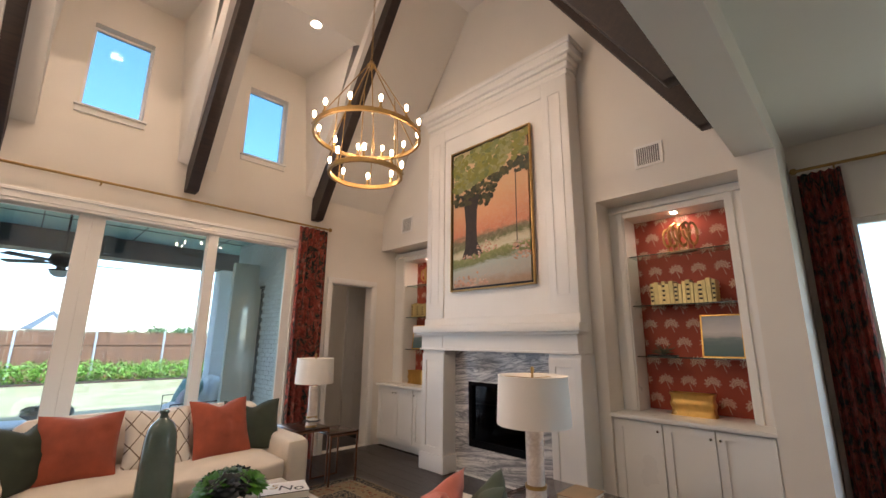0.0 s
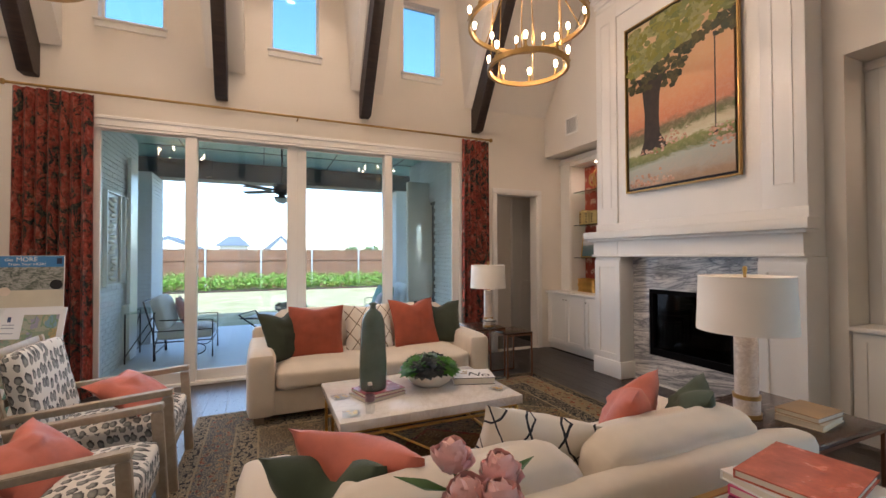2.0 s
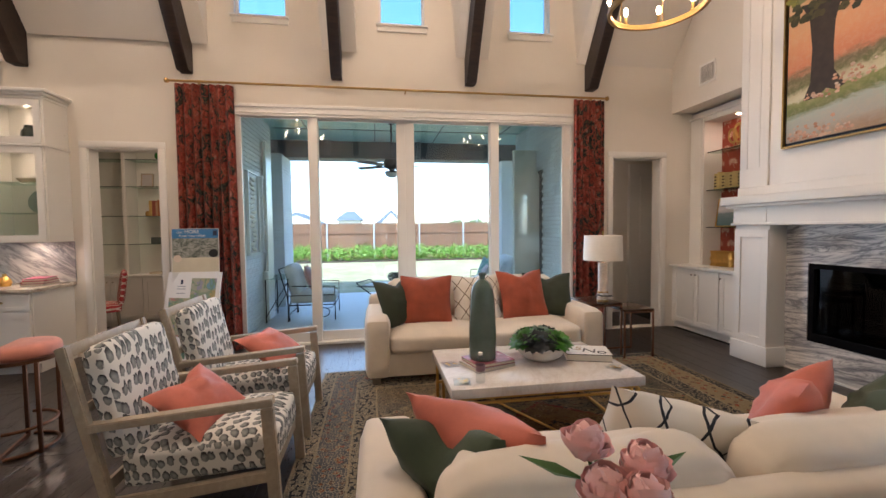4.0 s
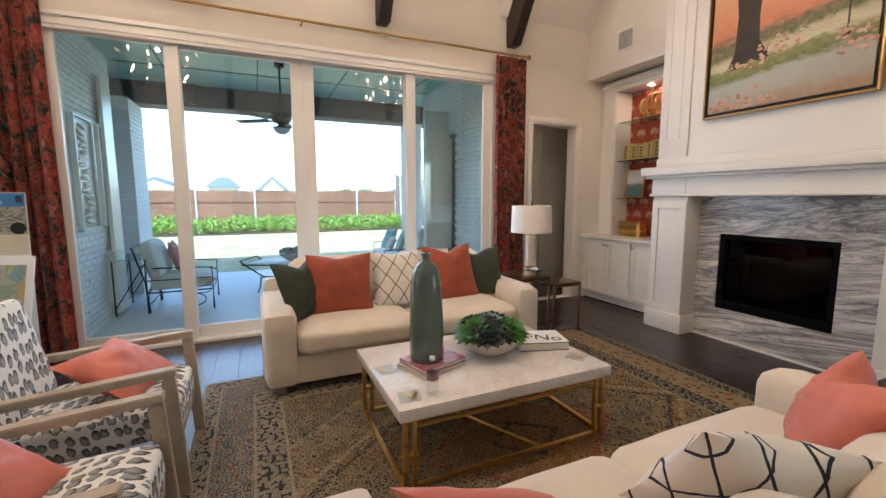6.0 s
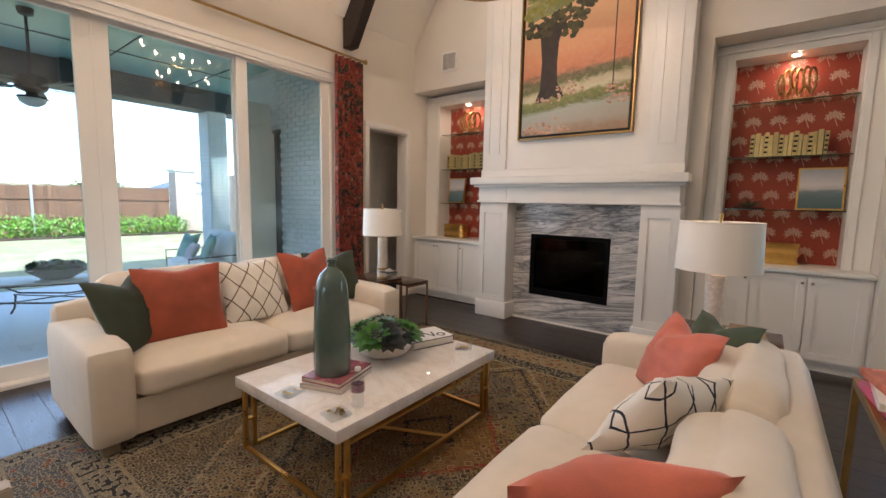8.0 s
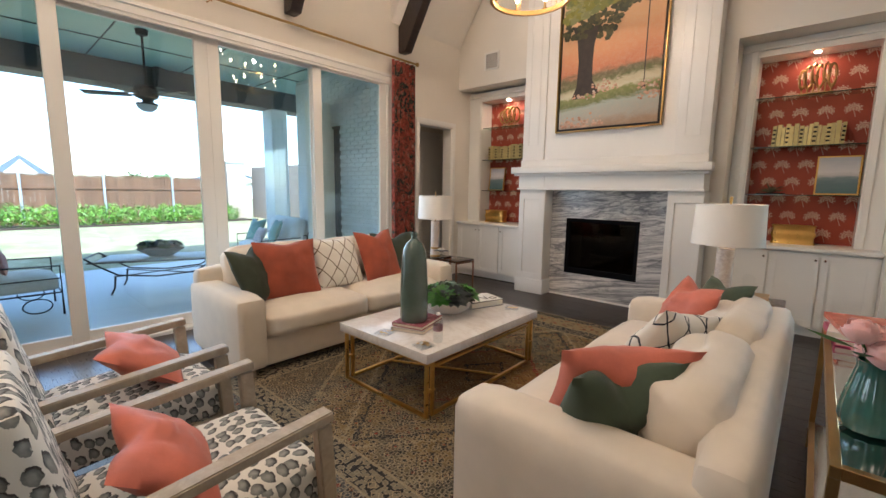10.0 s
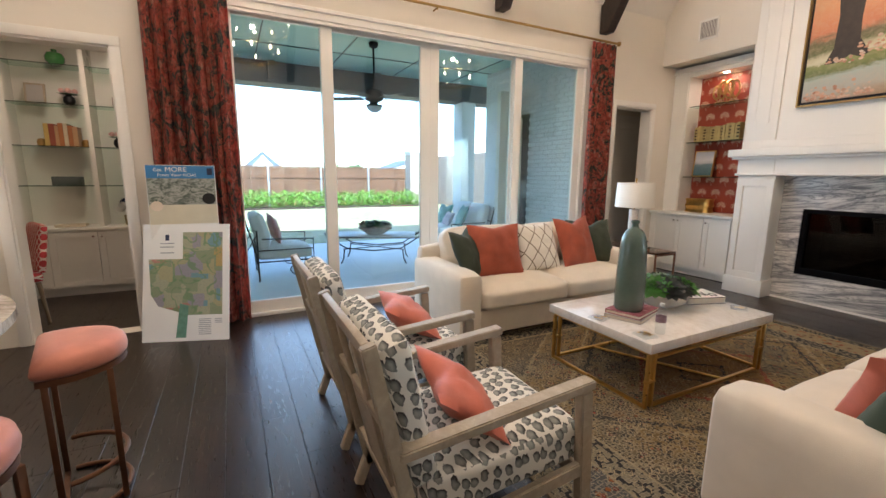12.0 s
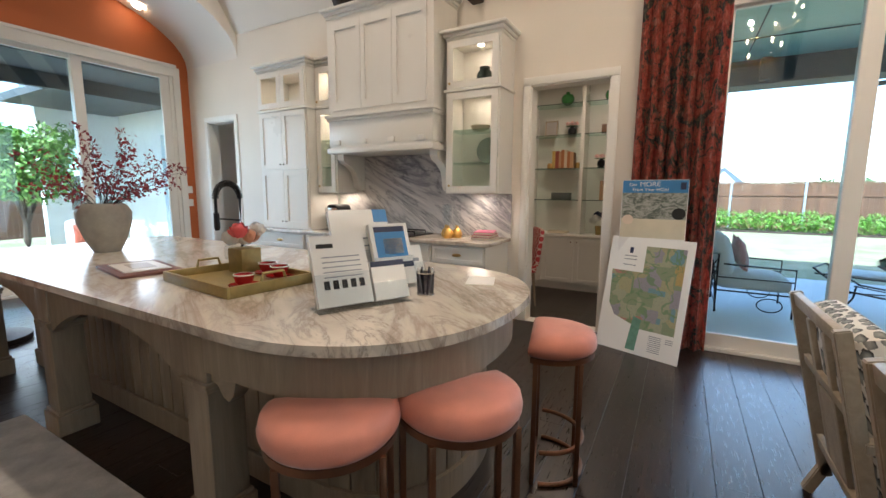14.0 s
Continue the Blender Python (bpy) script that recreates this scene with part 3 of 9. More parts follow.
# daylight in the openings of the east room and the nook
for p, aim, wd, e in (((1.9, 5.48, 1.6), (1.9, 0, 1.2), 1.8, 10), ((-3.2, -8.500, 1.7), (-3.2, 0, 1.0), 2.6, 38)):
    d = lamp("window_daylight", "AREA", p, e, (0.80, 0.90, 1.0), wd, aim)

# sky light standing in the sliding door
sky_lamp = lamp("window_daylight", "AREA", (WX + 0.03, (SL0 + SL1) / 2, 1.50), 44, (0.66, 0.84, 1.0), 4.3, (0, (SL0 + SL1) / 2, 1.50))
sky_lamp.data.shape, sky_lamp.data.size, sky_lamp.data.size_y = "RECTANGLE", 4.3, 2.7
sky_lamp.rotation_mode = "QUATERNION"
sky_lamp.rotation_quaternion = Matrix(((0, 0, -1), (1, 0, 0), (0, -1, 0))).to_quaternion()

# ---- floor of dark planks ----
setting("floor", boxes((-5.41, 4.0, -8.650, 5.6, -0.25, -0.012), (-7.45, -5.41, -8.650, -1.42, -0.25, -0.012), (-6.95, -5.41, 3.6, 6.3, -0.25, -0.012)), GAP, "dark recess under the plank floor")
FLOOR = bpy.data.objects["floor"]

# ---- walls ----
clerestory = [(-1.02, -0.43, 4.02, 5.04), (0.69, 1.26, 4.02, 5.04), (2.40, 2.95, 4.02, 5.04)]
DOOR_L, DOOR_R = (-2.65, -1.90, 0.0, 2.42), (3.88, 4.63, 0.0, 2.42)
setting("wall_west", cells("x", WX - 0.16, WX, -8.700, 5.45, -0.012, 5.9, [(SL0, SL1, -0.02, SLTOP), DOOR_L, DOOR_R, (-8.07, -7.38, -0.02, 2.46), *clerestory]), WALL, "warm white painted wall")
# fireplace wall: recesses for the two bookcases under a straight header
setting("wall_north", cells("y", FY, FY + 0.14, -5.25, EX1, -0.012, CAP, [(-5.25, -4.0, -0.02, 3.04), (-1.465, -0.18, -0.02, 3.03), (-3.21, -2.27, 0.34, 1.06)]), WALL, "warm white painted wall with two bookcase recesses")
setting("recess_back_west", cells("y", 5.42, 5.5, -5.25, -3.9, -0.012, 3.2, []), WALL)
setting("recess_back_east", cells("y", 5.42, 5.5, -1.6, EX1, -0.012, 3.2, []), WALL)
setting("recess_side_west", boxes((-4.0, -3.9, FY + 0.14, 5.42, 0, 3.06), (-5.25, -3.9, FY + 0.14, 5.42, 3.06, 3.2)), WALL)
setting("recess_side_east", boxes((-1.565, -1.465, FY + 0.14, 5.42, 0, 3.03), (-0.18, -0.012, FY + 0.14, 5.42, 0, 3.03), (-1.565, -0.012, FY + 0.14, 5.42, 3.03, 3.2)), WALL)
# header with straight soffit, and its north jamb
setting("header_east", cells("x", EX0, EX1, -8.65, FY, 3.10, CAP, []), WALL, "warm white header with a straight soffit")
setting("jamb_east", cells("x", EX0 + 0.002, EX1, 4.68, FY, -0.012, 3.10, []), WALL)
# east room
setting("wall_east_room_north", cells("y", 5.5, 5.64, EX1, 4.0, -0.012, 3.6, [(0.42, 3.2, 0.55, 2.62)]), WALL)
setting("wall_east_room_return", cells("x", EX1 - 0.1, EX1, FY + 0.14, 5.5, -0.012, 3.6, []), WALL)
setting("wall_east", cells("x", 3.86, 4.0, -8.650, 5.64, -0.012, 3.6, []), WALL)
setting("wall_south", cells("y", -8.710, -8.550, -5.41, 4.0, -0.012, 6.7, [(-5.0, -1.4, -0.02, 3.28)]), ORANGE, "burnt orange painted accent wall")
setting("ceiling_east", one(EX1, 4.0, -8.650, 5.64, 3.38, 3.5), CEIL, "flat painted ceiling")

# ---- vaulted ceiling ----
def slope_z(x):
    return EAVE + PITCH * (min(x - WX, EX0 - x))


TOPX = WX + (CAP - EAVE) / PITCH
bm = bmesh.new()


def quad(b, *p):
    b.faces.new([b.verts.new(v) for v in p])


GAPY, DZ = 0.17, 5.55
DX = WX + (DZ - EAVE) / PITCH
bays = list(zip(BEAM_Y[2:], BEAM_Y[3:]))
runs, y = [], SY
for a, b_ in bays:
    runs.append((y, a + GAPY))
    y = b_ - GAPY
runs.append((y, FY))
for y0, y1 in runs:
    quad(bm, (WX, y0, EAVE), (WX, y1, EAVE), (TOPX, y1, CAP), (TOPX, y0, CAP))
for a, b_ in bays:
    y0, y1, c = a + GAPY, b_ - GAPY, 0.10
    quad(bm, (DX, y0, DZ), (DX, y1, DZ), (TOPX, y1, CAP), (TOPX, y0, CAP))
    quad(bm, (WX, y0 + c, DZ), (WX, y1 - c, DZ), (DX, y1, DZ), (DX, y0, DZ))
    for yy, yi in ((y0, y0 + c), (y1, y1 - c)):
        pts = [(WX, yy, EAVE), (WX, yi, DZ), (DX, yy, DZ)]
        bm.faces.new([bm.verts.new(p) for p in pts])
EAST_EAVE = EX0
TOPE = EX0 - (CAP - EAVE) / PITCH
quad(bm, (EX0, SY, EAVE), (EX0, FY, EAVE), (TOPE, FY, CAP), (TOPE, SY, CAP))
quad(bm, (TOPX, SY, CAP), (TOPX, FY, CAP), (TOPE, FY, CAP), (TOPE, SY, CAP))
bmesh.ops.remove_doubles(bm, verts=bm.verts, dist=0.001)
bmesh.ops.solidify(bm, geom=bm.faces, thickness=0.06)
bmesh.ops.recalc_face_normals(bm, faces=bm.faces)
setting("ceiling", bm, CEIL, "vaulted painted ceiling with dormer bays")

# barrel-vaulted nook south of the kitchen, with the wall above its arch
bm = bmesh.new()
NX0, NX1, NS, NR = WX, -0.17, 3.34, 0.95
arc = [(NX0 + (NX1 - NX0) * (0.5 - 0.5 * math.cos(math.pi * k / 24)), NS + NR * math.sin(math.pi * k / 24)) for k in range(25)]
for (xa, za), (xb, zb) in zip(arc, arc[1:]):
    quad(bm, (xa, -8.550, za), (xa, SY, za), (xb, SY, zb), (xb, -8.550, zb))
    quad(bm, (xa, SY, za), (xa, SY, 6.7), (xb, SY, 6.7), (xb, SY, zb))
bmesh.ops.remove_doubles(bm, verts=bm.verts, dist=0.001)
setting("ceiling_nook", bm, CEIL, "shallow barrel-vaulted ceiling of the breakfast nook")

# dark ceiling beams, both slopes
def ceiling_beam(y, east, label):
    bm = bmesh.new()
    w, h, drop = 0.065, 0.20, 0.02
    s = 1 / math.sqrt(1 + PITCH ** 2)
    x0, x1 = WX + 0.015, RIDGE_X
    if CAP < EAVE + PITCH * (x1 - WX):
        x1 = TOPX
    prof = [(x0, slope_z(x0) - drop), (x0, slope_z(x0) - 0.40), (x0 + 0.14, slope_z(x0) - 0.40), (x1, CAP - 0.38), (x1, CAP - drop)]
    if east:
        prof = [(WX + EX0 - px, pz) for px, pz in prof]
    a = [bm.verts.new((px, y - w, pz)) for px, pz in prof]
    b = [bm.verts.new((px, y + w, pz)) for px, pz in prof]
    n = len(prof)
    bm.faces.new(a)
    bm.faces.new(b[::-1])
    for k in range(n):
        bm.faces.new((a[k], b[k], b[(k + 1) % n], a[(k + 1) % n]))
    bmesh.ops.recalc_face_normals(bm, faces=bm.faces)
    bmesh.ops.bevel(bm, geom=bm.edges[:], offset=0.008, segments=1, affect="EDGES")
    return solid("ceiling_beam", bm, BEAM, label, "ceiling beam", "beams of the vault")


for yb in BEAM_Y:
    ceiling_beam(yb, False, "dark-stained wooden beam along the sloped ceiling")
for yb in BEAM_Y + [4.5]:
    if yb > -6:
        ceiling_beam(yb if yb < 4.4 else 4.35, True, "dark-stained wooden beam along the sloped ceiling")

# ---- sliding door ----
door = thing("door_1", pose(0, 0, 0), "white-framed four-panel sliding glass door, closed", "sliding door", kind="structure")
part("head_casing", boxes((WX - 0.16, WX + 0.03, SL0, SL1, SLTOP - 0.07, SLTOP), (WX + 0.0, WX + 0.05, SL0 - 0.08, SL1 + 0.06, SLTOP, SLTOP + 0.035), (WX, WX + 0.02, SL0 - 0.08, SL1 + 0.06, SLTOP - 0.1, SLTOP), bevel=0.004), TRIM, door)
part("jamb", one(WX - 0.16, WX + 0.015, SL0, SL0 + 0.04, 0, SLTOP - 0.07), TRIM, door)
part("jamb", one(WX - 0.16, WX + 0.015, SL1 - 0.04, SL1, 0, SLTOP - 0.07), TRIM, door)
part("side_casing", one(WX, WX + 0.02, SL1, SL1 + 0.07, 0, SLTOP, 0.004), TRIM, door)
part("side_casing", one(WX, WX + 0.02, SL0 - 0.09, SL0, 0, SLTOP, 0.004), TRIM, door)
part("track", one(WX - 0.16, WX + 0.02, SL0, SL1, -0.012, 0.03, 0.004), TRIM, door)
for k, (ya, yb, off) in enumerate(((-1.11, -0.10, 0.0), (-0.21, 1.0, -0.06), (1.0, 2.24, -0.06), (2.13, 3.26, 0.0))):
    xa, xb = WX - 0.075 + off, WX - 0.025 + off
    st = 0.115
    panel = part("sliding_panel", boxes((xa, xb, ya, ya + st, 0.03, SLTOP - 0.07), (xa, xb, yb - st, yb, 0.03, SLTOP - 0.07), (xa, xb, ya + st, yb - st, 0.03, 0.15), (xa, xb, ya + st, yb - st, SLTOP - 0.115, SLTOP - 0.07), bevel=0.004), TRIM, door)
    gl = part("pane", one((xa + xb) / 2 - 0.004, (xa + xb) / 2 + 0.004, ya + st, yb - st, 0.15, SLTOP - 0.115), GLASS, panel)
    gl.visible_shadow = False

# clerestory windows
for k, (ya, yb, za, zb) in enumerate(clerestory):
    win = thing("window_%d" % (k + 1), pose(0, 0, 0), "small clerestory window with a white sill", "window", kind="structure")
    part("window_frame", boxes((WX - 0.15, WX - 0.10, ya, ya + 0.025, za, zb), (WX - 0.15, WX - 0.10, yb - 0.025, yb, za, zb), (WX - 0.15, WX - 0.10, ya + 0.025, yb - 0.025, za, za + 0.025), (WX - 0.15, WX - 0.10, ya + 0.025, yb - 0.025, zb - 0.025, zb)), TRIM, win)
    part("window_sill", boxes((WX - 0.1, WX + 0.05, ya - 0.04, yb + 0.04, za - 0.022, za), (WX, WX + 0.022, ya - 0.03, yb + 0.03, za - 0.09, za - 0.022), bevel=0.004), TRIM, win)
    gl = part("pane", one(WX - 0.13, WX - 0.124, ya + 0.025, yb - 0.025, za + 0.025, zb - 0.025), HIGHGLASS, win)
    gl.visible_shadow = False


# cased openings
def casing(name, y0, y1, ztop, label):
    t = thing(name, pose(0, 0, 0), label, "door casing", kind="structure")
    for ya, yb in ((y0 - 0.075, y0), (y1, y1 + 0.075)):
        part("side_casing", one(WX, WX + 0.02, ya, yb, 0, ztop, 0.004), TRIM, t)
    part("head_casing", one(WX, WX + 0.022, y0 - 0.075, y1 + 0.075, ztop, ztop + 0.075, 0.004), TRIM, t)
    for ya, yb in ((y0, y0 + 0.015), (y1 - 0.015, y1)):
        part("jamb", one(WX - 0.17, WX + 0.004, ya, yb, 0, ztop - 0.015), TRIM, t)
    part("head_jamb", one(WX - 0.17, WX + 0.004, y0 + 0.015, y1 - 0.015, ztop - 0.015, ztop), TRIM, t)


casing("trim_study", DOOR_L[0], DOOR_L[1], 2.42, "white painted casing round the study doorway")
casing("trim_hall", DOOR_R[0], DOOR_R[1], 2.42, "white painted casing round the hall doorway")
casing("trim_nook", -8.07, -7.38, 2.46, "white painted casing round the nook doorway")


# baseboards
def base_x(y0, y1):
    setting("baseboard", one(WX, WX + 0.016, y0, y1, 0, 0.14, 0.004), TRIM, "white painted baseboard")


for y0, y1 in ((SL1 + 0.07, DOOR_R[0] - 0.075), (DOOR_L[1] + 0.075, SL0 - 0.09)):
    base_x(y0, y1)
setting("baseboard", one(EX0 + 0.01, EX1 - 0.002, 4.665, 4.68, 0, 0.14, 0.004), TRIM, "white painted baseboard")

# hall behind the right doorway: walls and a closed door
setting("hall_walls", boxes((-6.95, -6.85, 3.0, 6.4, 0, 2.8), (-6.85, WX - 0.16, 3.5, 3.6, 0, 2.8), (-6.85, WX - 0.16, 6.3, 6.4, 0, 2.8), (-5.41, -5.33, 5.4, 6.3, 0, 2.8), (-6.95, WX - 0.16, 3.5, 6.4, 2.8, 2.9)), WALL)
hd = thing("door_2", pose(-6.32, 4.95, 0, 0, 0, 0), "greige painted panel door with a black lever, closed", "door", kind="structure")
part("door_leaf", boxes((-0.02, 0.02, -0.02, 0.78, 0.01, 2.40), (0.018, 0.028, 0.08, 0.7, 1.15, 2.28), (0.018, 0.028, 0.08, 0.7, 0.2, 1.0), bevel=0.004), TRIM, hd)
part("door_casing", boxes((-0.03, 0.035, -0.12, -0.02, 0, 2.5), (-0.03, 0.035, -0.02, 0.9, 2.4, 2.5), (-0.03, 0.035, 0.78, 0.9, 0, 2.4)), TRIM, hd)
part("door_handle", tube([(0.02, 0.70, 0.95), (0.07, 0.70, 0.95), (0.075, 0.58, 0.95)], 0.011), BLACK, hd)
setting("hall_partition", boxes((-6.40, -6.35, 3.6, 4.83, 0, 2.8), (-6.40, -6.35, 5.85, 6.3, 0, 2.8), (-6.40, -6.35, 4.83, 5.85, 2.5, 2.8)), WALL)

# study behind the left doorway
setting("study_walls", boxes((-7.45, -7.3, -3.9, -1.422, 0, 2.9), (-7.3, WX - 0.16, -1.52, -1.422, 0, 2.9), (-7.3, WX - 0.16, -4.0, -3.9, 0, 2.9), (-7.45, WX - 0.16, -4.0, -1.422, 2.9, 3.0)), WALL)
# fill lamps added under the study and hall ceilings to brighten both rooms
lamp("study_lamp", "AREA", (-6.2, -2.4, 2.86), 7, size=0.2, aim=(-6.2, -2.4, 0))
lamp("hall_lamp", "AREA", (-5.9, 4.3, 2.78), 0.8, size=0.2, aim=(-5.9, 4.3, 0))
# room behind the nook doorway
setting("back_room_walls", boxes((-7.3, -7.2, -9.1, -6.6, 0, 2.9), (-7.2, WX - 0.16, -6.7, -6.6, 0, 2.9), (-7.2, WX - 0.16, -9.1, -9.0, 0, 2.9), (-7.3, WX - 0.16, -9.1, -6.6, 2.9, 3.0)), WALL)
setting("back_room_floor", one(-7.3, -7.1, -8.8, -4.0, -0.2, -0.004), PLANK)

# nook sliding door in the orange wall
nook = thing("door_3", pose(0, 0, 0), "white-framed sliding glass door in the orange wall", "sliding door", kind="structure")
part("head_casing", boxes((-5.0, -1.4, -8.550, -8.520, 3.18, 3.32), (-5.05, -1.35, -8.550, -8.500, 3.32, 3.36), (-5.0, -1.4, -8.710, -8.550, 3.20, 3.28)), TRIM, nook)
part("side_casing", one(-5.1, -5.0, -8.550, -8.520, 0, 3.32), TRIM, nook)
part("side_casing", one(-1.4, -1.3, -8.550, -8.520, 0, 3.32), TRIM, nook)
part("jamb", one(-5.0, -4.95, -8.710, -8.550, 0, 3.20), TRIM, nook)
part("track", one(-5.0, -1.4, -8.710, -8.530, -0.01, 0.03), TRIM, nook)
for xa, xb, yo in ((-4.95, -3.7, 0.0), (-3.82, -2.55, -0.055), (-2.67, -1.4, 0.0)):
    panel = part("sliding_panel", boxes((xa, xa + 0.12, -8.620 + yo, -8.570 + yo, 0.03, 3.20), (xb - 0.12, xb, -8.620 + yo, -8.570 + yo, 0.03, 3.20), (xa + 0.12, xb - 0.12, -8.620 + yo, -8.570 + yo, 0.03, 0.16), (xa + 0.12, xb - 0.12, -8.620 + yo, -8.570 + yo, 3.13, 3.20)), TRIM, nook)
    gl = part("pane", one(xa + 0.12, xb - 0.12, -8.600 + yo, -8.592 + yo, 0.16, 3.13), GLASS, panel)
    gl.visible_shadow = False

# ---- chimney breast and fireplace ----
fp = thing("fireplace", pose(0, 0, 0), "white panelled fireplace with marble surround and tall chimney breast", "fireplace", kind="structure")
CX0, CX1 = -3.855, -1.60
breast = part("chimney_breast", boxes((CX0, CX1, BY, FY, 1.45, 4.630)), TRIM, fp)
part("crown", boxes((CX0 - 0.015, CX1 + 0.015, BY - 0.015, FY, 4.550, 4.595), (CX0 - 0.03, CX1 + 0.03, BY - 0.03, FY, 4.630, 4.710), (CX0 - 0.06, CX1 + 0.06, BY - 0.06, FY, 4.710, 4.770), (CX0 - 0.10, CX1 + 0.10, BY - 0.10, FY, 4.770, 4.870), (CX0 - 0.12, CX1 + 0.12, BY - 0.12, FY, 4.870, 4.940), bevel=0.012), TRIM, fp)
for xa, xb in ((CX0, CX0 + 0.33), (CX1 - 0.33, CX1)):
    part("stile", one(xa, xb, BY - 0.022, BY - 0.001, 1.83, 4.550, 0.004), TRIM, fp)
    part("bead", boxes((xa + 0.09, xa + 0.095, BY - 0.030, BY - 0.021, 2.05, 4.350), (xb - 0.095, xb - 0.09, BY - 0.030, BY - 0.021, 2.05, 4.350), (xa + 0.09, xb - 0.09, BY - 0.030, BY - 0.021, 4.350, 4.355), (xa + 0.09, xb - 0.09, BY - 0.030, BY - 0.021, 2.045, 2.05)), TRIM, fp)
part("panel_rail", one(CX0 + 0.33, CX1 - 0.33, BY - 0.022, BY - 0.001, 4.370, 4.550, 0.004), TRIM, fp)
part("base_moulding", one(CX0 - 0.012, CX1 + 0.012, BY - 0.034, BY - 0.001, 1.752, 1.85, 0.008), TRIM, fp)
part("mantel_shelf", one(-3.935, -1.527, 4.385, BY - 0.001, 1.665, 1.752, 0.008), TRIM, fp)
part("frieze", boxes((-3.855, -1.60, 4.478, BY, 1.47, 1.664), (-3.905, -1.555, 4.425, BY, 1.635, 1.664), (-3.872, -1.585, 4.462, BY, 1.445, 1.472), (-3.47, -3.455, 4.470, 4.48, 1.472, 1.635), bevel=0.004), TRIM, fp)
for xa, xb in ((-3.84, -3.44), (-1.94, -1.585)):
    pil = part("pilaster", one(xa, xb, 4.50, FY, 0.0, 1.445, 0.003), TRIM, fp)
    part("pilaster_panel", boxes((xa + 0.003, xa + 0.075, 4.485, 4.499, 0.2, 1.40), (xb - 0.075, xb - 0.003, 4.485, 4.499, 0.2, 1.40), (xa + 0.075, xb - 0.075, 4.485, 4.499, 1.32, 1.40), (xa + 0.075, xb - 0.075, 4.485, 4.499, 0.2, 0.28)), TRIM, pil)
    part("plinth", one(xa - 0.02, xb + 0.02, 4.47, FY, 0.0, 0.20, 0.006), TRIM, pil)
FX0, FX1, FZ0, FZ1 = -3.22, -2.265, 0.322, 1.075
part("marble_surround", cells("y", 4.70, FY - 0.002, -3.44, -1.94, 0.0, 1.445, [(FX0, FX1, FZ0, FZ1)]), FIREPLACE_MARBLE, fp)
insert = part("firebox", cells("y", 4.71, 4.78, FX0 + 0.002, FX1 - 0.002, FZ0 + 0.002, FZ1 - 0.002, [(FX0 + 0.05, FX1 - 0.05, FZ0 + 0.08, FZ1 - 0.05)]), FIREBLACK, fp, "black metal gas fireplace insert")
part("firebox_liner", boxes((FX0 + 0.03, FX1 - 0.03, 5.18, 5.2, FZ0, FZ1), (FX0 + 0.012, FX0 + 0.03, 4.78, 5.2, FZ0 + 0.02, FZ1), (FX1 - 0.03, FX1 - 0.012, 4.78, 5.2, FZ0 + 0.02, FZ1), (FX0 + 0.03, FX1 - 0.03, 4.78, 5.18, FZ0 + 0.02, FZ0 + 0.04), (FX0 + 0.03, FX1 - 0.03, 4.78, 5.18, FZ1 - 0.03, FZ1 - 0.012)), FIREBLACK, insert)
logs = bmesh.new()
for k in range(5):
    a = random.uniform(-0.5, 0.5)
    tube([(-2.79 - 0.28 * math.cos(a) + 0.03 * k, 4.95 - 0.1 * math.sin(a), 0.40 + 0.035 * k), (-2.79 + 0.28 * math.cos(a), 4.95 + 0.1 * math.sin(a), 0.42 + 0.03 * k)], [0.04, 0.032], 9, logs)
part("ceramic_logs", logs, plain("charred_log", (0.06, 0.045, 0.035), 0.9, var=0.4, scale=14), insert)
gl = part("fire_glass", one(FX0 + 0.05, FX1 - 0.05, 4.745, 4.75, FZ0 + 0.08, FZ1 - 0.05), clear_glass("dark_fire_glass", (0.25, 0.25, 0.25)), insert)
part("hearth_trim", one(-3.44, -1.94, 4.685, 4.699, 0.0, 0.02), TRIM, fp)
setting("baseboard", one(CX1, -1.465, FY - 0.015, FY - 0.0, 0, 0.14, 0.003), TRIM, "white painted baseboard")


VENTGREY = plain("vent_grey", (0.20, 0.19, 0.18), 0.7)


def air_vent(x0, x1, z0, z1):
    v = thing("air_vent", pose(0, 0, 0), "white slatted air return grille on the wall", "air vent", "wall vents")
    part("frame", cells("y", FY - 0.012, FY - 0.001, x0 - 0.025, x1 + 0.025, z0 - 0.025, z1 + 0.025, [(x0, x1, z0, z1)]), TRIM, v)
    part("backing", one(x0, x1, FY - 0.004, FY - 0.001, z0, z1), VENTGREY, v)
    s = part("slat", one(-0.003, 0.003, FY - 0.011, FY - 0.005, z0, z1), TRIM, v)
    k = x0 + 0.016
    s.location.x = k
    while k + 0.02 < x1:
        k += 0.02
        again(s, v, pose(k, 0, 0))


air_vent(-4.71, -4.50, 3.28, 3.49)
air_vent(-1.0, -0.78, 3.30, 3.48)


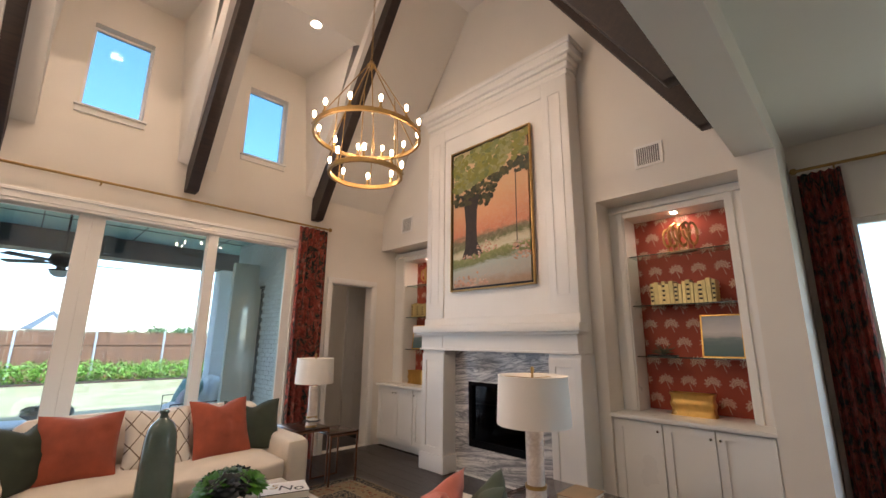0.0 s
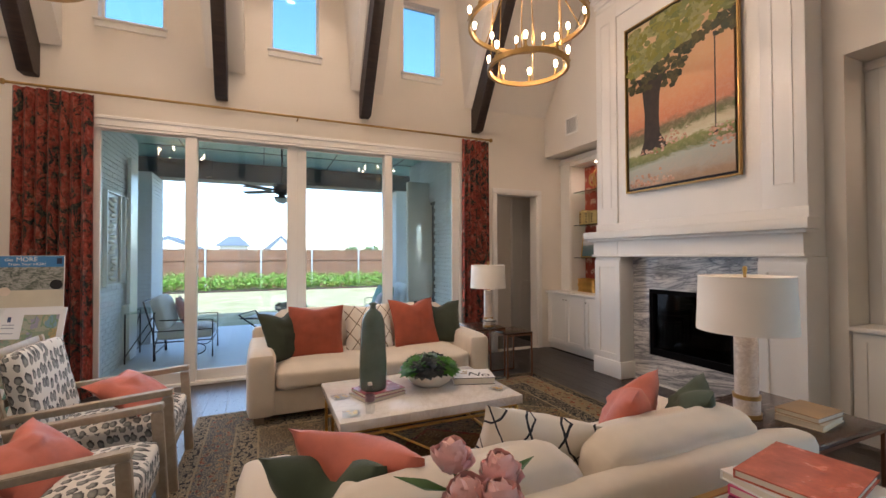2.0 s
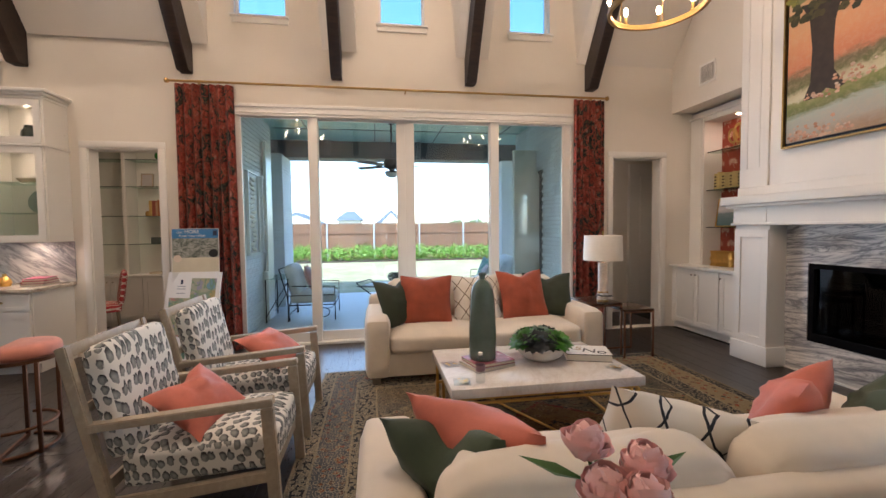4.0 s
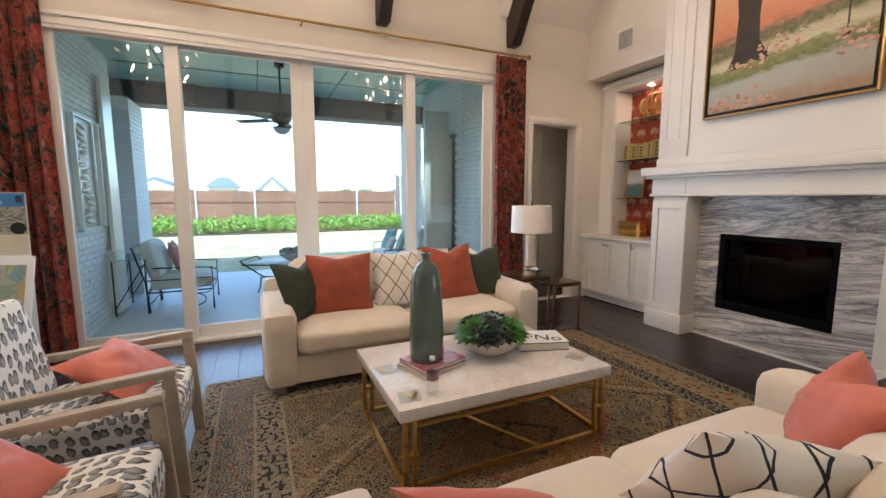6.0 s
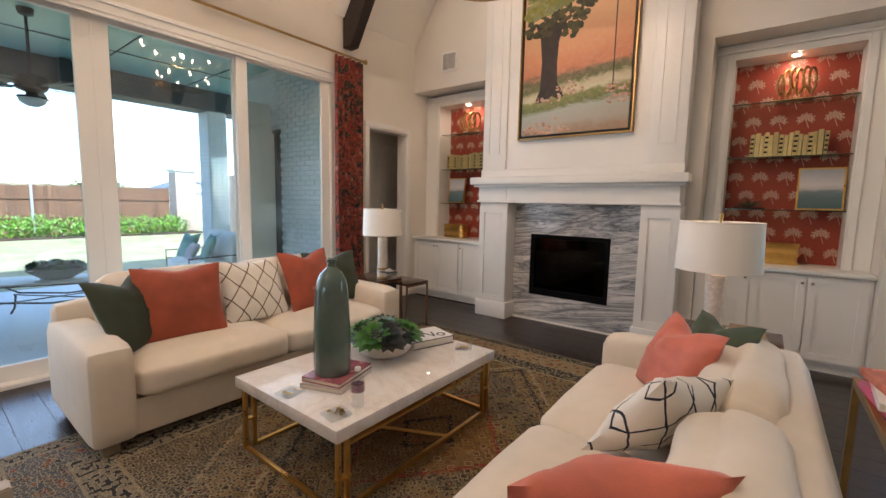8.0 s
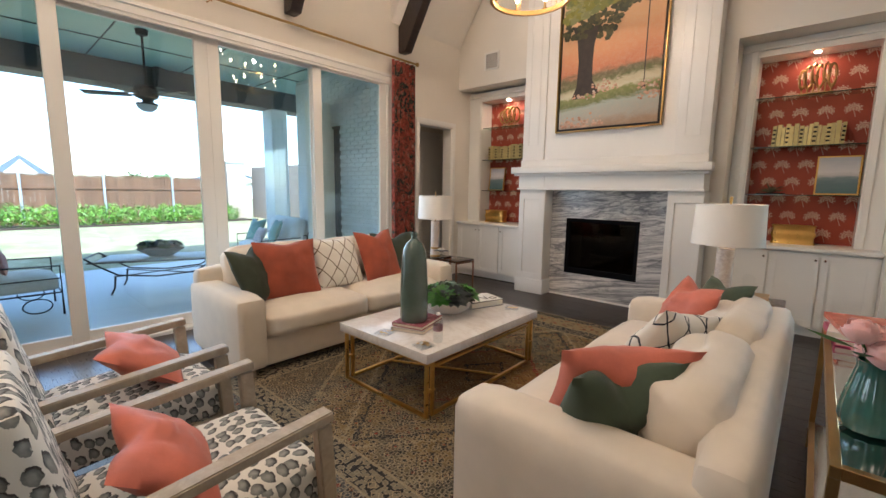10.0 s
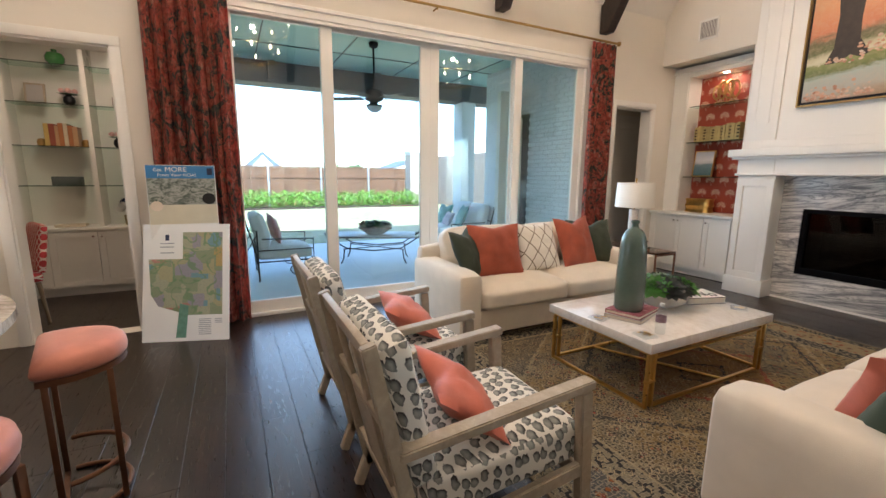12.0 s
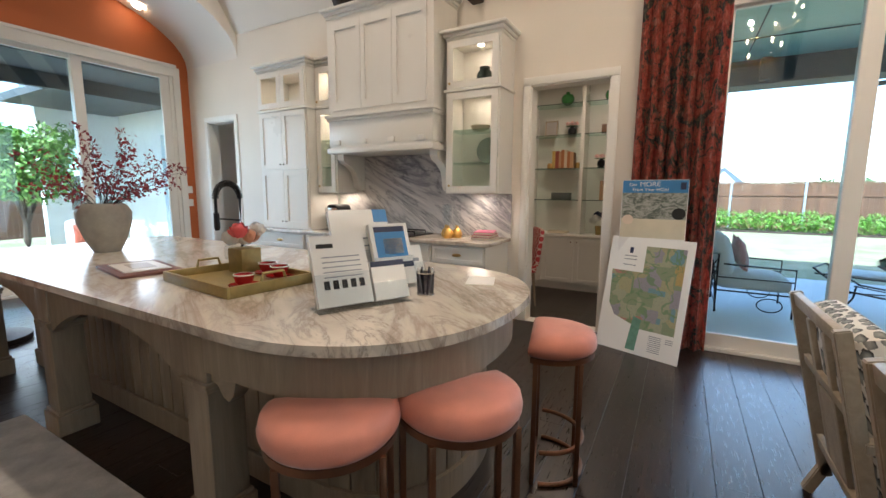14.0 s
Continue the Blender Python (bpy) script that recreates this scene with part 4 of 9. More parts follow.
# ---- painting ----
def canvas_paint():
    m, n, l, b = material("sunset_canvas_paint")
    sep = n.new("ShaderNodeSeparateXYZ")
    co = coords(n)
    l.new(co, sep.inputs[0])
    w = noise_tex(n, l, stretch(n, l, co, (1.5, 1, 3)), 2.5, 6, 0.65, 1.0)
    h = maths(n, l, "ADD", sep.outputs[2], maths(n, l, "MULTIPLY_ADD", w, 0.22, -0.11))
    h = maths(n, l, "ADD", h, maths(n, l, "MULTIPLY", sep.outputs[0], -0.10))
    c = ramp(n, l, maths(n, l, "DIVIDE", h, 1.86), [(0.0, (0.40, 0.27, 0.17)), (0.06, (0.42, 0.40, 0.34)), (0.13, (0.40, 0.44, 0.38)), (0.16, (0.14, 0.17, 0.05)), (0.21, (0.22, 0.24, 0.07)), (0.225, (0.60, 0.56, 0.38)), (0.26, (0.50, 0.44, 0.28)), (0.28, (0.13, 0.14, 0.05)), (0.33, (0.16, 0.12, 0.06)), (0.36, (0.56, 0.20, 0.10)), (0.45, (0.62, 0.27, 0.13)), (0.62, (0.64, 0.36, 0.18)), (0.85, (0.62, 0.40, 0.24)), (1.0, (0.50, 0.40, 0.22))])
    f = noise_tex(n, l, co, 22, 5, 0.7, 0.6)
    c = mixc(n, l, ramp(n, l, f, [(0.45, (0, 0, 0)), (0.75, (0.35, 0.35, 0.35))]), c, (0.60, 0.44, 0.30))
    l.new(c, b.inputs["Base Color"])
    b.inputs["Roughness"].default_value = 0.55
    bump(n, l, b, f, 0.35, 0.004)
    return m


def stroke_paint(name, cols):
    m, n, l, b = material(name)
    r = n.new("ShaderNodeNewGeometry").outputs["Random Per Island"]
    l.new(ramp(n, l, r, [(k / (len(cols) - 1), c) for k, c in enumerate(cols)]), b.inputs["Base Color"])
    b.inputs["Roughness"].default_value = 0.55
    return m


def dabs(places, size, y):
    bm = bmesh.new()
    for x, z in places:
        s, a = size * random.uniform(0.5, 1.3), random.uniform(0, 6.3)
        k = random.randint(5, 7)
        vs = [bm.verts.new((x + s * random.uniform(0.7, 1.2) * math.cos(a + 6.283 * i / k), y - random.uniform(0, 0.002), z + 0.8 * s * random.uniform(0.7, 1.2) * math.sin(a + 6.283 * i / k))) for i in range(k)]
        bm.faces.new(vs)
    return bm


PW, PH = 1.28, 1.92
art = thing("painting", pose(-3.356, BY - 0.055, 2.18), "large framed painting of a tree and street lamp at sunset", "painting")
part("gold_frame", boxes((0, 0.018, -0.01, 0.032, 0, PH), (PW - 0.018, PW, -0.01, 0.032, 0, PH), (0.018, PW - 0.018, -0.01, 0.032, 0, 0.018), (0.018, PW - 0.018, -0.01, 0.032, PH - 0.018, PH), bevel=0.003), BRASS, art)
part("shadow_gap", one(0.018, PW - 0.018, 0.02, 0.03, 0.018, PH - 0.018), BLACK, art)
canvas = part("canvas", one(0.045, PW - 0.045, 0.0, 0.02, 0.045, PH - 0.045, 0.003), canvas_paint(), art)
rnd = random.Random(4)
trunk = [(0.20, 0.40), (0.26, 0.55), (0.27, 0.85), (0.24, 1.12), (0.16, 1.28), (0.30, 1.24), (0.36, 1.30), (0.42, 1.22), (0.60, 1.30), (0.50, 1.18), (0.46, 1.02), (0.45, 0.80), (0.46, 0.60), (0.55, 0.45), (0.48, 0.42), (0.40, 0.46), (0.32, 0.40)]
bm = bmesh.new()
bm.faces.new([bm.verts.new((x, -0.0015, z)) for x, z in trunk])
part("painted_trunk", bm, plain("trunk_paint", (0.045, 0.03, 0.022), 0.55, var=0.5, scale=12), canvas)
crown = []
while len(crown) < 420:
    x, z = rnd.uniform(0.07, 1.24), rnd.uniform(1.05, 1.85)
    if z > 1.08 + 0.10 * math.sin(x * 9) + max(0, x - 0.55) * 0.62 - 0.05 * rnd.random():
        crown.append((x, z))
dark = [p for p in crown if p[1] < 1.38 + 0.25 * (p[0] - 0.4)]
part("painted_shade_leaves", dabs(dark, 0.045, -0.002), stroke_paint("shade_leaf_paint", [(0.02, 0.025, 0.01), (0.05, 0.045, 0.015), (0.09, 0.08, 0.025), (0.03, 0.04, 0.02)]), canvas)
part("painted_crown", dabs([p for p in crown if p not in dark], 0.06, -0.004), stroke_paint("crown_paint", [(0.16, 0.16, 0.025), (0.24, 0.22, 0.04), (0.12, 0.14, 0.04), (0.30, 0.29, 0.12), (0.20, 0.20, 0.08)]), canvas)
blooms = [(rnd.uniform(0.06, 0.62), rnd.uniform(0.06, 0.06 + 0.16 * rnd.random())) for _ in range(90)] + [(rnd.gauss(0.62, 0.09), rnd.gauss(0.50, 0.035)) for _ in range(50)] + [(rnd.uniform(1.0, 1.24), rnd.uniform(0.30, 0.52)) for _ in range(50)] + [(rnd.gauss(0.34, 0.08), rnd.gauss(0.42, 0.015)) for _ in range(24)]
tagged(part("painted_bloom", dabs(blooms, 0.018, -0.003), stroke_paint("bloom_paint", [(0.55, 0.26, 0.16), (0.62, 0.42, 0.30), (0.36, 0.14, 0.07), (0.60, 0.50, 0.40)]), canvas), kind="stuff")
bm = boxes((1.055, 1.067, -0.002, 0.0, 0.42, 1.36), (1.04, 1.08, -0.002, 0.0, 0.42, 0.47), (1.045, 1.077, -0.002, 0.0, 1.36, 1.40), (1.03, 1.092, -0.002, 0.0, 1.48, 1.495), (1.05, 1.072, -0.002, 0, 1.495, 1.53))
part("painted_lamp_post", bm, plain("lamp_post_paint", (0.05, 0.035, 0.025), 0.55), canvas)


# ---- bookcases in the recesses ----
def wallpaper():
    m, n, l, b = material("red_floral_wallpaper")
    co = coords(n)
    sep = n.new("ShaderNodeSeparateXYZ")
    l.new(co, sep.inputs[0])
    cw, ch = 0.205, 0.185
    row = maths(n, l, "FLOOR", maths(n, l, "DIVIDE", sep.outputs[2], ch))
    shift = maths(n, l, "MULTIPLY", maths(n, l, "MODULO", row, 2.0), 0.5)
    u = maths(n, l, "SUBTRACT", maths(n, l, "FRACT", maths(n, l, "ADD", maths(n, l, "DIVIDE", sep.outputs[0], cw), shift)), 0.5)
    v = maths(n, l, "SUBTRACT", maths(n, l, "FRACT", maths(n, l, "DIVIDE", sep.outputs[2], ch)), 0.44)
    rad = maths(n, l, "SQRT", maths(n, l, "ADD", maths(n, l, "MULTIPLY", u, u), maths(n, l, "MULTIPLY", v, v)))
    ang = maths(n, l, "ARCTAN2", u, v)
    pet = maths(n, l, "MULTIPLY_ADD", maths(n, l, "COSINE", maths(n, l, "MULTIPLY", ang, 11.0)), 0.035, 0.315)
    up = maths(n, l, "LESS_THAN", maths(n, l, "ABSOLUTE", ang), 2.25)
    nz = noise_tex(n, l, co, 60, 4, 0.7)
    inside = maths(n, l, "MULTIPLY", maths(n, l, "LESS_THAN", maths(n, l, "ADD", rad, maths(n, l, "MULTIPLY_ADD", nz, 0.12, -0.06)), pet), up)
    veins = maths(n, l, "GREATER_THAN", maths(n, l, "ADD", maths(n, l, "SINE", maths(n, l, "MULTIPLY", ang, 22.0)), maths(n, l, "SINE", maths(n, l, "MULTIPLY", rad, 62.0))), -0.45)
    stem = maths(n, l, "MULTIPLY", maths(n, l, "LESS_THAN", maths(n, l, "ABSOLUTE", maths(n, l, "ADD", u, maths(n, l, "MULTIPLY", v, 0.3))), 0.012), maths(n, l, "LESS_THAN", v, 0.0))
    mask = maths(n, l, "MAXIMUM", maths(n, l, "MULTIPLY", inside, veins), stem)
    base = ramp(n, l, noise_tex(n, l, co, 3, 4), [(0.3, (0.27, 0.035, 0.014)), (0.7, (0.34, 0.05, 0.02))])
    c = mixc(n, l, maths(n, l, "MULTIPLY", mask, 0.85), base, (0.60, 0.44, 0.32))
    l.new(c, b.inputs["Base Color"])
    b.inputs["Roughness"].default_value = 0.6
    return m


WALLPAPER = wallpaper()
BOOKGOLD = plain("gilt_book_spine", (0.66, 0.52, 0.22), 0.35, 0.55, 0.1, 20, 120, 0.1, spread=0.3)
PAGES = plain("book_pages", (0.74, 0.68, 0.56), 0.9, var=0.08, fine=400)


def shaker_door(parent, x0, x1, z0, z1, y, knob=None, mat=None, name="cabinet_door"):
    """A framed door whose face lies at y and looks along -y."""
    mat = mat or CAB
    d = part(name, cells("y", y - 0.02, y, x0, x1, z0, z1, [(x0 + 0.06, x1 - 0.06, z0 + 0.06, z1 - 0.06)]), mat, parent)
    part("panel", one(x0 + 0.0598, x1 - 0.0598, y - 0.008, y - 0.001, z0 + 0.0598, z1 - 0.0598), mat, d)
    if knob:
        part("knob", turned(lathe([(0.0, 0.028), (0.009, 0.027), (0.013, 0.02), (0.007, 0.012), (0.006, 0.0)], 14), Matrix.Translation((knob[0], y - 0.02, knob[1])) @ pose(0, 0, 0, 90).to_3x3().to_4x4()), CHROME, d)
    return d


def bookcase(x0, x1, ox0, ox1, doors, label):
    t = thing("bookcase", pose(0, 0, 0), label, "bookcase", "bookcases beside the fireplace")
    part("cabinet_body", boxes((x0 + 0.005, x1 - 0.005, 4.83, 5.41, 0.08, 0.87), (x0 + 0.005, x1 - 0.005, 4.87, 5.41, 0.0, 0.08)), CAB, t)
    part("countertop", one(x0 + 0.003, x1 - 0.003, 4.775, 5.41, 0.87, 0.905, 0.005), CAB, t)
    part("face_frame", boxes((x0 + 0.003, ox0, 5.10, 5.14, 0.905, 2.88), (ox1, x1 - 0.003, 5.10, 5.14, 0.905, 2.88), (x0 + 0.003, x1 - 0.003, 5.10, 5.14, 2.88, 3.025)), CAB, t)
    part("casing", boxes((ox0 - 0.07, ox0 - 0.012, 5.08, 5.10, 0.905, 2.94), (ox1 + 0.012, ox1 + 0.07, 5.08, 5.10, 0.905, 2.94), (x0 + 0.003, x1 - 0.003, 5.065, 5.10, 2.94, 2.97), bevel=0.004), CAB, t)
    part("side_panel", one(ox0 - 0.02, ox0, 5.14, 5.40, 0.905, 2.92), CAB, t)
    part("side_panel", one(ox1, ox1 + 0.02, 5.14, 5.40, 0.905, 2.92), CAB, t)
    part("top_panel", one(ox0, ox1, 5.14, 5.40, 2.88, 2.90), CAB, t)
    part("papered_back", one(ox0, ox1, 5.385, 5.40, 0.905, 2.88), WALLPAPER, t, "red wallpaper with pale flowers")
    for z in (1.43, 1.94, 2.46):
        s = part("glass_shelf", one(ox0 + 0.002, ox1 - 0.002, 5.15, 5.38, z - 0.010, z), SHELFGLASS, t)
        part("edge", one(ox0 + 0.002, ox1 - 0.002, 5.148, 5.15, z - 0.010, z), plain("green_glass_edge", (0.03, 0.05, 0.04), 0.15), s)
    for a, b_, knob in doors:
        shaker_door(t, a, b_, 0.11, 0.855, 4.829, knob)
    part("strip_light", one((ox0 + ox1) / 2 - 0.025, (ox0 + ox1) / 2 + 0.025, 5.20, 5.25, 2.873, 2.879), CANGLOW, t)
    lamp("bookcase_lamp", "AREA", ((ox0 + ox1) / 2, 5.25, 2.86), 1.7, size=0.1, aim=((ox0 + ox1) / 2, 5.3, 0))
    return t


bookcase(-1.465, -0.18, -1.305, -0.375, ((-1.43, -1.02, (-1.05, 0.79)), (-1.005, -0.61, (-0.64, 0.79)), (-0.60, -0.21, (-0.57, 0.79))), "white built-in bookcase with glass shelves and red wallpaper back")
bookcase(-5.25, -4.0, -5.0, -4.12, ((-5.2, -4.80, (-4.83, 0.79)), (-4.795, -4.40, (-4.765, 0.79)), (-4.38, -4.03, (-4.35, 0.79))), "white built-in bookcase with glass shelves and red wallpaper back")


def ring_sculpture(x, y, z):
    t = thing("ring_sculpture", pose(x, y, z), "gold sculpture of upright interlocked rings on a bar", "sculpture", "ring sculptures")
    part("base", one(-0.14, 0.14, -0.03, 0.03, 0, 0.022, 0.003), BRASS, t)
    for k in range(6):
        r, px = 0.080 + 0.02 * (k % 2), -0.115 + 0.046 * k
        pts = [(px + 0.30 * r * math.cos(a), (0.02 if k % 2 else -0.02) + 0.45 * r * math.cos(a), 0.07 + 1.15 * r + (0.05 if k in (2, 4) else 0) + 1.1 * r * math.sin(a)) for a in [6.283 * i / 26 for i in range(26)]]
        part("ring", tube(pts, 0.009, 8, closed=True, flat=1.6), BRASS, t)
        part("stem", tube([(px, 0, 0.02), (px, 0, 0.10 + (0.05 if k in (2, 4) else 0))], 0.006), BRASS, t)


def gilt_books(x0, x1, y, z):
    x, k = x0, 0
    rr = random.Random(int(x0 * -100))
    while x < x1:
        w, h = rr.uniform(0.026, 0.046), rr.uniform(0.19, 0.235)
        b = thing("book", pose(x + w / 2, y, z, 0, rr.uniform(-1.0, 2.0), 0), "gilt hardback book standing on the glass shelf", "book", "gilt books")
        part("cover", boxes((-w / 2, w / 2 - 0.001, -0.085, -0.08, 0, h), (-w / 2, -w / 2 + 0.003, -0.08, 0.07, 0, h), (w / 2 - 0.004, w / 2 - 0.001, -0.08, 0.07, 0, h), bevel=0.001), BOOKGOLD, b)
        part("page_block", one(-w / 2 + 0.003, w / 2 - 0.004, -0.08, 0.065, 0.004, h - 0.004), PAGES, b)
        for s in range(4 if k % 3 == 0 else 0):
            part("spine_band", one(-w / 2 + 0.004, w / 2 - 0.005, -0.0865, -0.085, h * (0.15 + 0.2 * s), h * (0.15 + 0.2 * s) + 0.018), IRON, b)
        x += w + 0.002
        k += 1


def sea_paint():
    m, n, l, b = material("seascape_paint")
    sep = n.new("ShaderNodeSeparateXYZ")
    co = coords(n)
    l.new(co, sep.inputs[0])
    w = noise_tex(n, l, stretch(n, l, co, (4, 1, 14)), 2, 5, 0.6, 0.8)
    h = maths(n, l, "ADD", maths(n, l, "DIVIDE", sep.outputs[2], 0.38), maths(n, l, "MULTIPLY_ADD", w, 0.2, -0.1))
    l.new(ramp(n, l, h, [(0.0, (0.06, 0.13, 0.13)), (0.3, (0.10, 0.16, 0.17)), (0.45, (0.16, 0.22, 0.22)), (0.52, (0.45, 0.43, 0.42)), (0.62, (0.58, 0.56, 0.55)), (1.0, (0.36, 0.38, 0.42))]), b.inputs["Base Color"])
    b.inputs["Roughness"].default_value = 0.5
    return m


SEA = sea_paint()


def seascape(x, y, z, w, h, turn=0):
    t = thing("seascape_picture", pose(x, y, z, -8, 0, turn), "small seascape picture in a thin gold frame, leaning", "picture", "seascape pictures")
    part("frame", boxes((-w / 2, -w / 2 + 0.014, -0.01, 0.014, 0, h), (w / 2 - 0.014, w / 2, -0.01, 0.014, 0, h), (-w / 2 + 0.014, w / 2 - 0.014, -0.01, 0.014, 0, 0.014), (-w / 2 + 0.014, w / 2 - 0.014, -0.01, 0.014, h - 0.014, h)), GOLD, t)
    part("canvas", one(-w / 2 + 0.014, w / 2 - 0.014, -0.003, 0.01, 0.014, h - 0.014), SEA, t)


def gold_box(x, y, z, w):
    prof = []
    h = 0.20
    for k in range(15):
        prof.append((1 + 0.05 * math.cos(k / 14 * 4 * math.pi), h * k / 14))
    bm = bmesh.new()
    rings = []
    for s, zz in prof:
        rings.append([bm.verts.new((w / 2 * s * math.copysign(abs(math.cos(a)) ** 0.35, math.cos(a)), 0.085 * s * math.copysign(abs(math.sin(a)) ** 0.35, math.sin(a)), zz)) for a in [6.283 * i / 40 for i in range(40)]])
    for a, b in zip(rings, rings[1:]):
        for k in range(40):
            bm.faces.new((a[k], a[(k + 1) % 40], b[(k + 1) % 40], b[k]))
    bm.faces.new(rings[0][::-1])
    inner = [bm.verts.new((v.co.x * 0.94, v.co.y * 0.9, v.co.z)) for v in rings[-1]]
    low = [bm.verts.new((v.co.x, v.co.y, 0.03)) for v in inner]
    for k in range(40):
        bm.faces.new((rings[-1][k], rings[-1][(k + 1) % 40], inner[(k + 1) % 40], inner[k]))
        bm.faces.new((inner[k], inner[(k + 1) % 40], low[(k + 1) % 40], low[k]))
    bm.faces.new(low)
    solid("gold_planter", bm, GOLD, "wavy rectangular gold planter on the counter", "planter", "gold planters", m=pose(x, y, z))


for bx in (-0.82, -4.56):
    ring_sculpture(bx, 5.26, 2.46)
gilt_books(-1.13, -0.58, 5.26, 1.94)
gilt_books(-4.90, -4.30, 5.26, 1.94)
seascape(-0.56, 5.22, 1.432, 0.34, 0.40)
seascape(-4.74, 5.20, 1.432, 0.30, 0.38)
gold_box(-0.85, 5.20, 0.905, 0.36)
gold_box(-4.72, 5.20, 0.905, 0.36)


def air_plant(x, y, z):
    t = thing("air_plant", pose(x, y, z), "spiky air plant in a low dark tray on the shelf", "plant")
    part("tray", one(-0.13, 0.13, -0.06, 0.06, 0, 0.015, 0.004), IRON, t)
    bm = bmesh.new()
    r = random.Random(9)
    for k in range(34):
        a, e, L = r.uniform(0, 6.28), r.uniform(0.3, 1.4), r.uniform(0.10, 0.19)
        d = Vector((math.cos(a) * math.cos(e), 0.7 * math.sin(a) * math.cos(e), math.sin(e)))
        tube([Vector((0, 0, 0.015)), Vector((0, 0, 0.015)) + d * L * 0.5, Vector((0, 0, 0.015)) + d * L + Vector((0, 0, -0.03))], [0.005, 0.004, 0.001], 4, bm)
    part("foliage", bm, plain("air_plant_green", (0.09, 0.10, 0.05), 0.7, var=0.3, scale=20), t)


air_plant(-1.09, 5.25, 1.432)


# ---- curtains and rods ----
def curtain(name, x, y0, y1, z0, z1, folds, label, seed=0, along="y"):
    """Pleated cloth hanging from z1: thick folds that open slightly towards the hem."""
    bm = bmesh.new()
    nu, nv = folds * 8, 16
    rows = []
    for j in range(nv + 1):
        f = j / nv
        row = []
        for i in range(nu + 1):
            s = i / nu
            ph = s * folds * 2 * math.pi
            amp = (0.034 + 0.022 * f) * (1 + 0.35 * noise.noise(Vector((s * 6 + seed, 3.1, 0))))
            wob = 0.02 * f * noise.noise(Vector((s * 5 + seed, f * 2, seed)))
            dx = amp * math.sin(ph + 0.5 * noise.noise(Vector((s * 4, f * 1.5, seed)))) + wob
            yy = y0 + (y1 - y0) * (s + 0.012 * math.sin(2 * ph)) + 0.03 * f * (s - 0.5)
            p = (x + dx, yy, z1 + (z0 - z1) * f)
            row.append(bm.verts.new(p if along == "y" else (yy, x + dx, p[2])))
        rows.append(row)
    for a, b in zip(rows, rows[1:]):
        for k in range(nu):
            bm.faces.new((a[k], a[k + 1], b[k + 1], b[k]))
    bmesh.ops.solidify(bm, geom=bm.faces, thickness=0.006)
    return solid(name, bm, DRAPE, label, "curtain", "printed curtains", sharp=60)


curtain("curtain", WX + 0.105, -1.66, -1.02, 0.012, 3.155, 7, "rust-red printed linen curtain beside the sliding door", 1)
curtain("curtain", WX + 0.105, 3.25, 3.69, 0.012, 3.155, 5, "rust-red printed linen curtain beside the hall doorway", 5)
curtain("curtain", 5.38, 0.15, 0.44, 0.012, 3.05, 5, "rust-red printed linen curtain beside the east room window", 8, "x")


def rod(a, b, posts, label, off):
    t = thing("curtain_rod", pose(0, 0, 0), label, "curtain rod", "curtain rods")
    part("bar", tube([a, b], 0.014, 12), BRASS, t)
    for p in (a, b):
        part("finial", lathe([(0, -0.03), (0.02, -0.024), (0.03, 0), (0.02, 0.024), (0, 0.03)], 16, at=p), BRASS, t)
    for p in posts:
        part("bracket", tube([Vector(p) + Vector((0, 0, -0.02)), Vector(p), Vector(p) + Vector(off)], 0.008), BRASS, t)


rod((WX + 0.105, -1.74, 3.185), (WX + 0.105, 3.73, 3.185), [(WX + 0.105, y, 3.17) for y in (-1.4, 1.0, 3.5)], "antique brass curtain rod above the sliding door", (-0.105, 0, 0))
rod((0.13, 5.38, 3.09), (3.5, 5.38, 3.09), [(0.4, 5.38, 3.075), (2.0, 5.38, 3.075)], "antique brass curtain rod in the east room", (0, 0.12, 0))
ew = thing("window_4", pose(0, 0, 0), "white-framed window with blinds in the east room", "window", kind="structure")
part("window_frame", boxes((0.42, 0.47, 5.54, 5.6, 0.55, 2.62), (3.15, 3.2, 5.54, 5.6, 0.55, 2.62), (0.47, 3.15, 5.54, 5.6, 0.55, 0.6), (0.47, 3.15, 5.54, 5.6, 2.57, 2.62)), TRIM, ew)
gl = part("pane", one(0.47, 3.15, 5.565, 5.571, 0.6, 2.57), GLASS, ew)
gl.visible_shadow = False


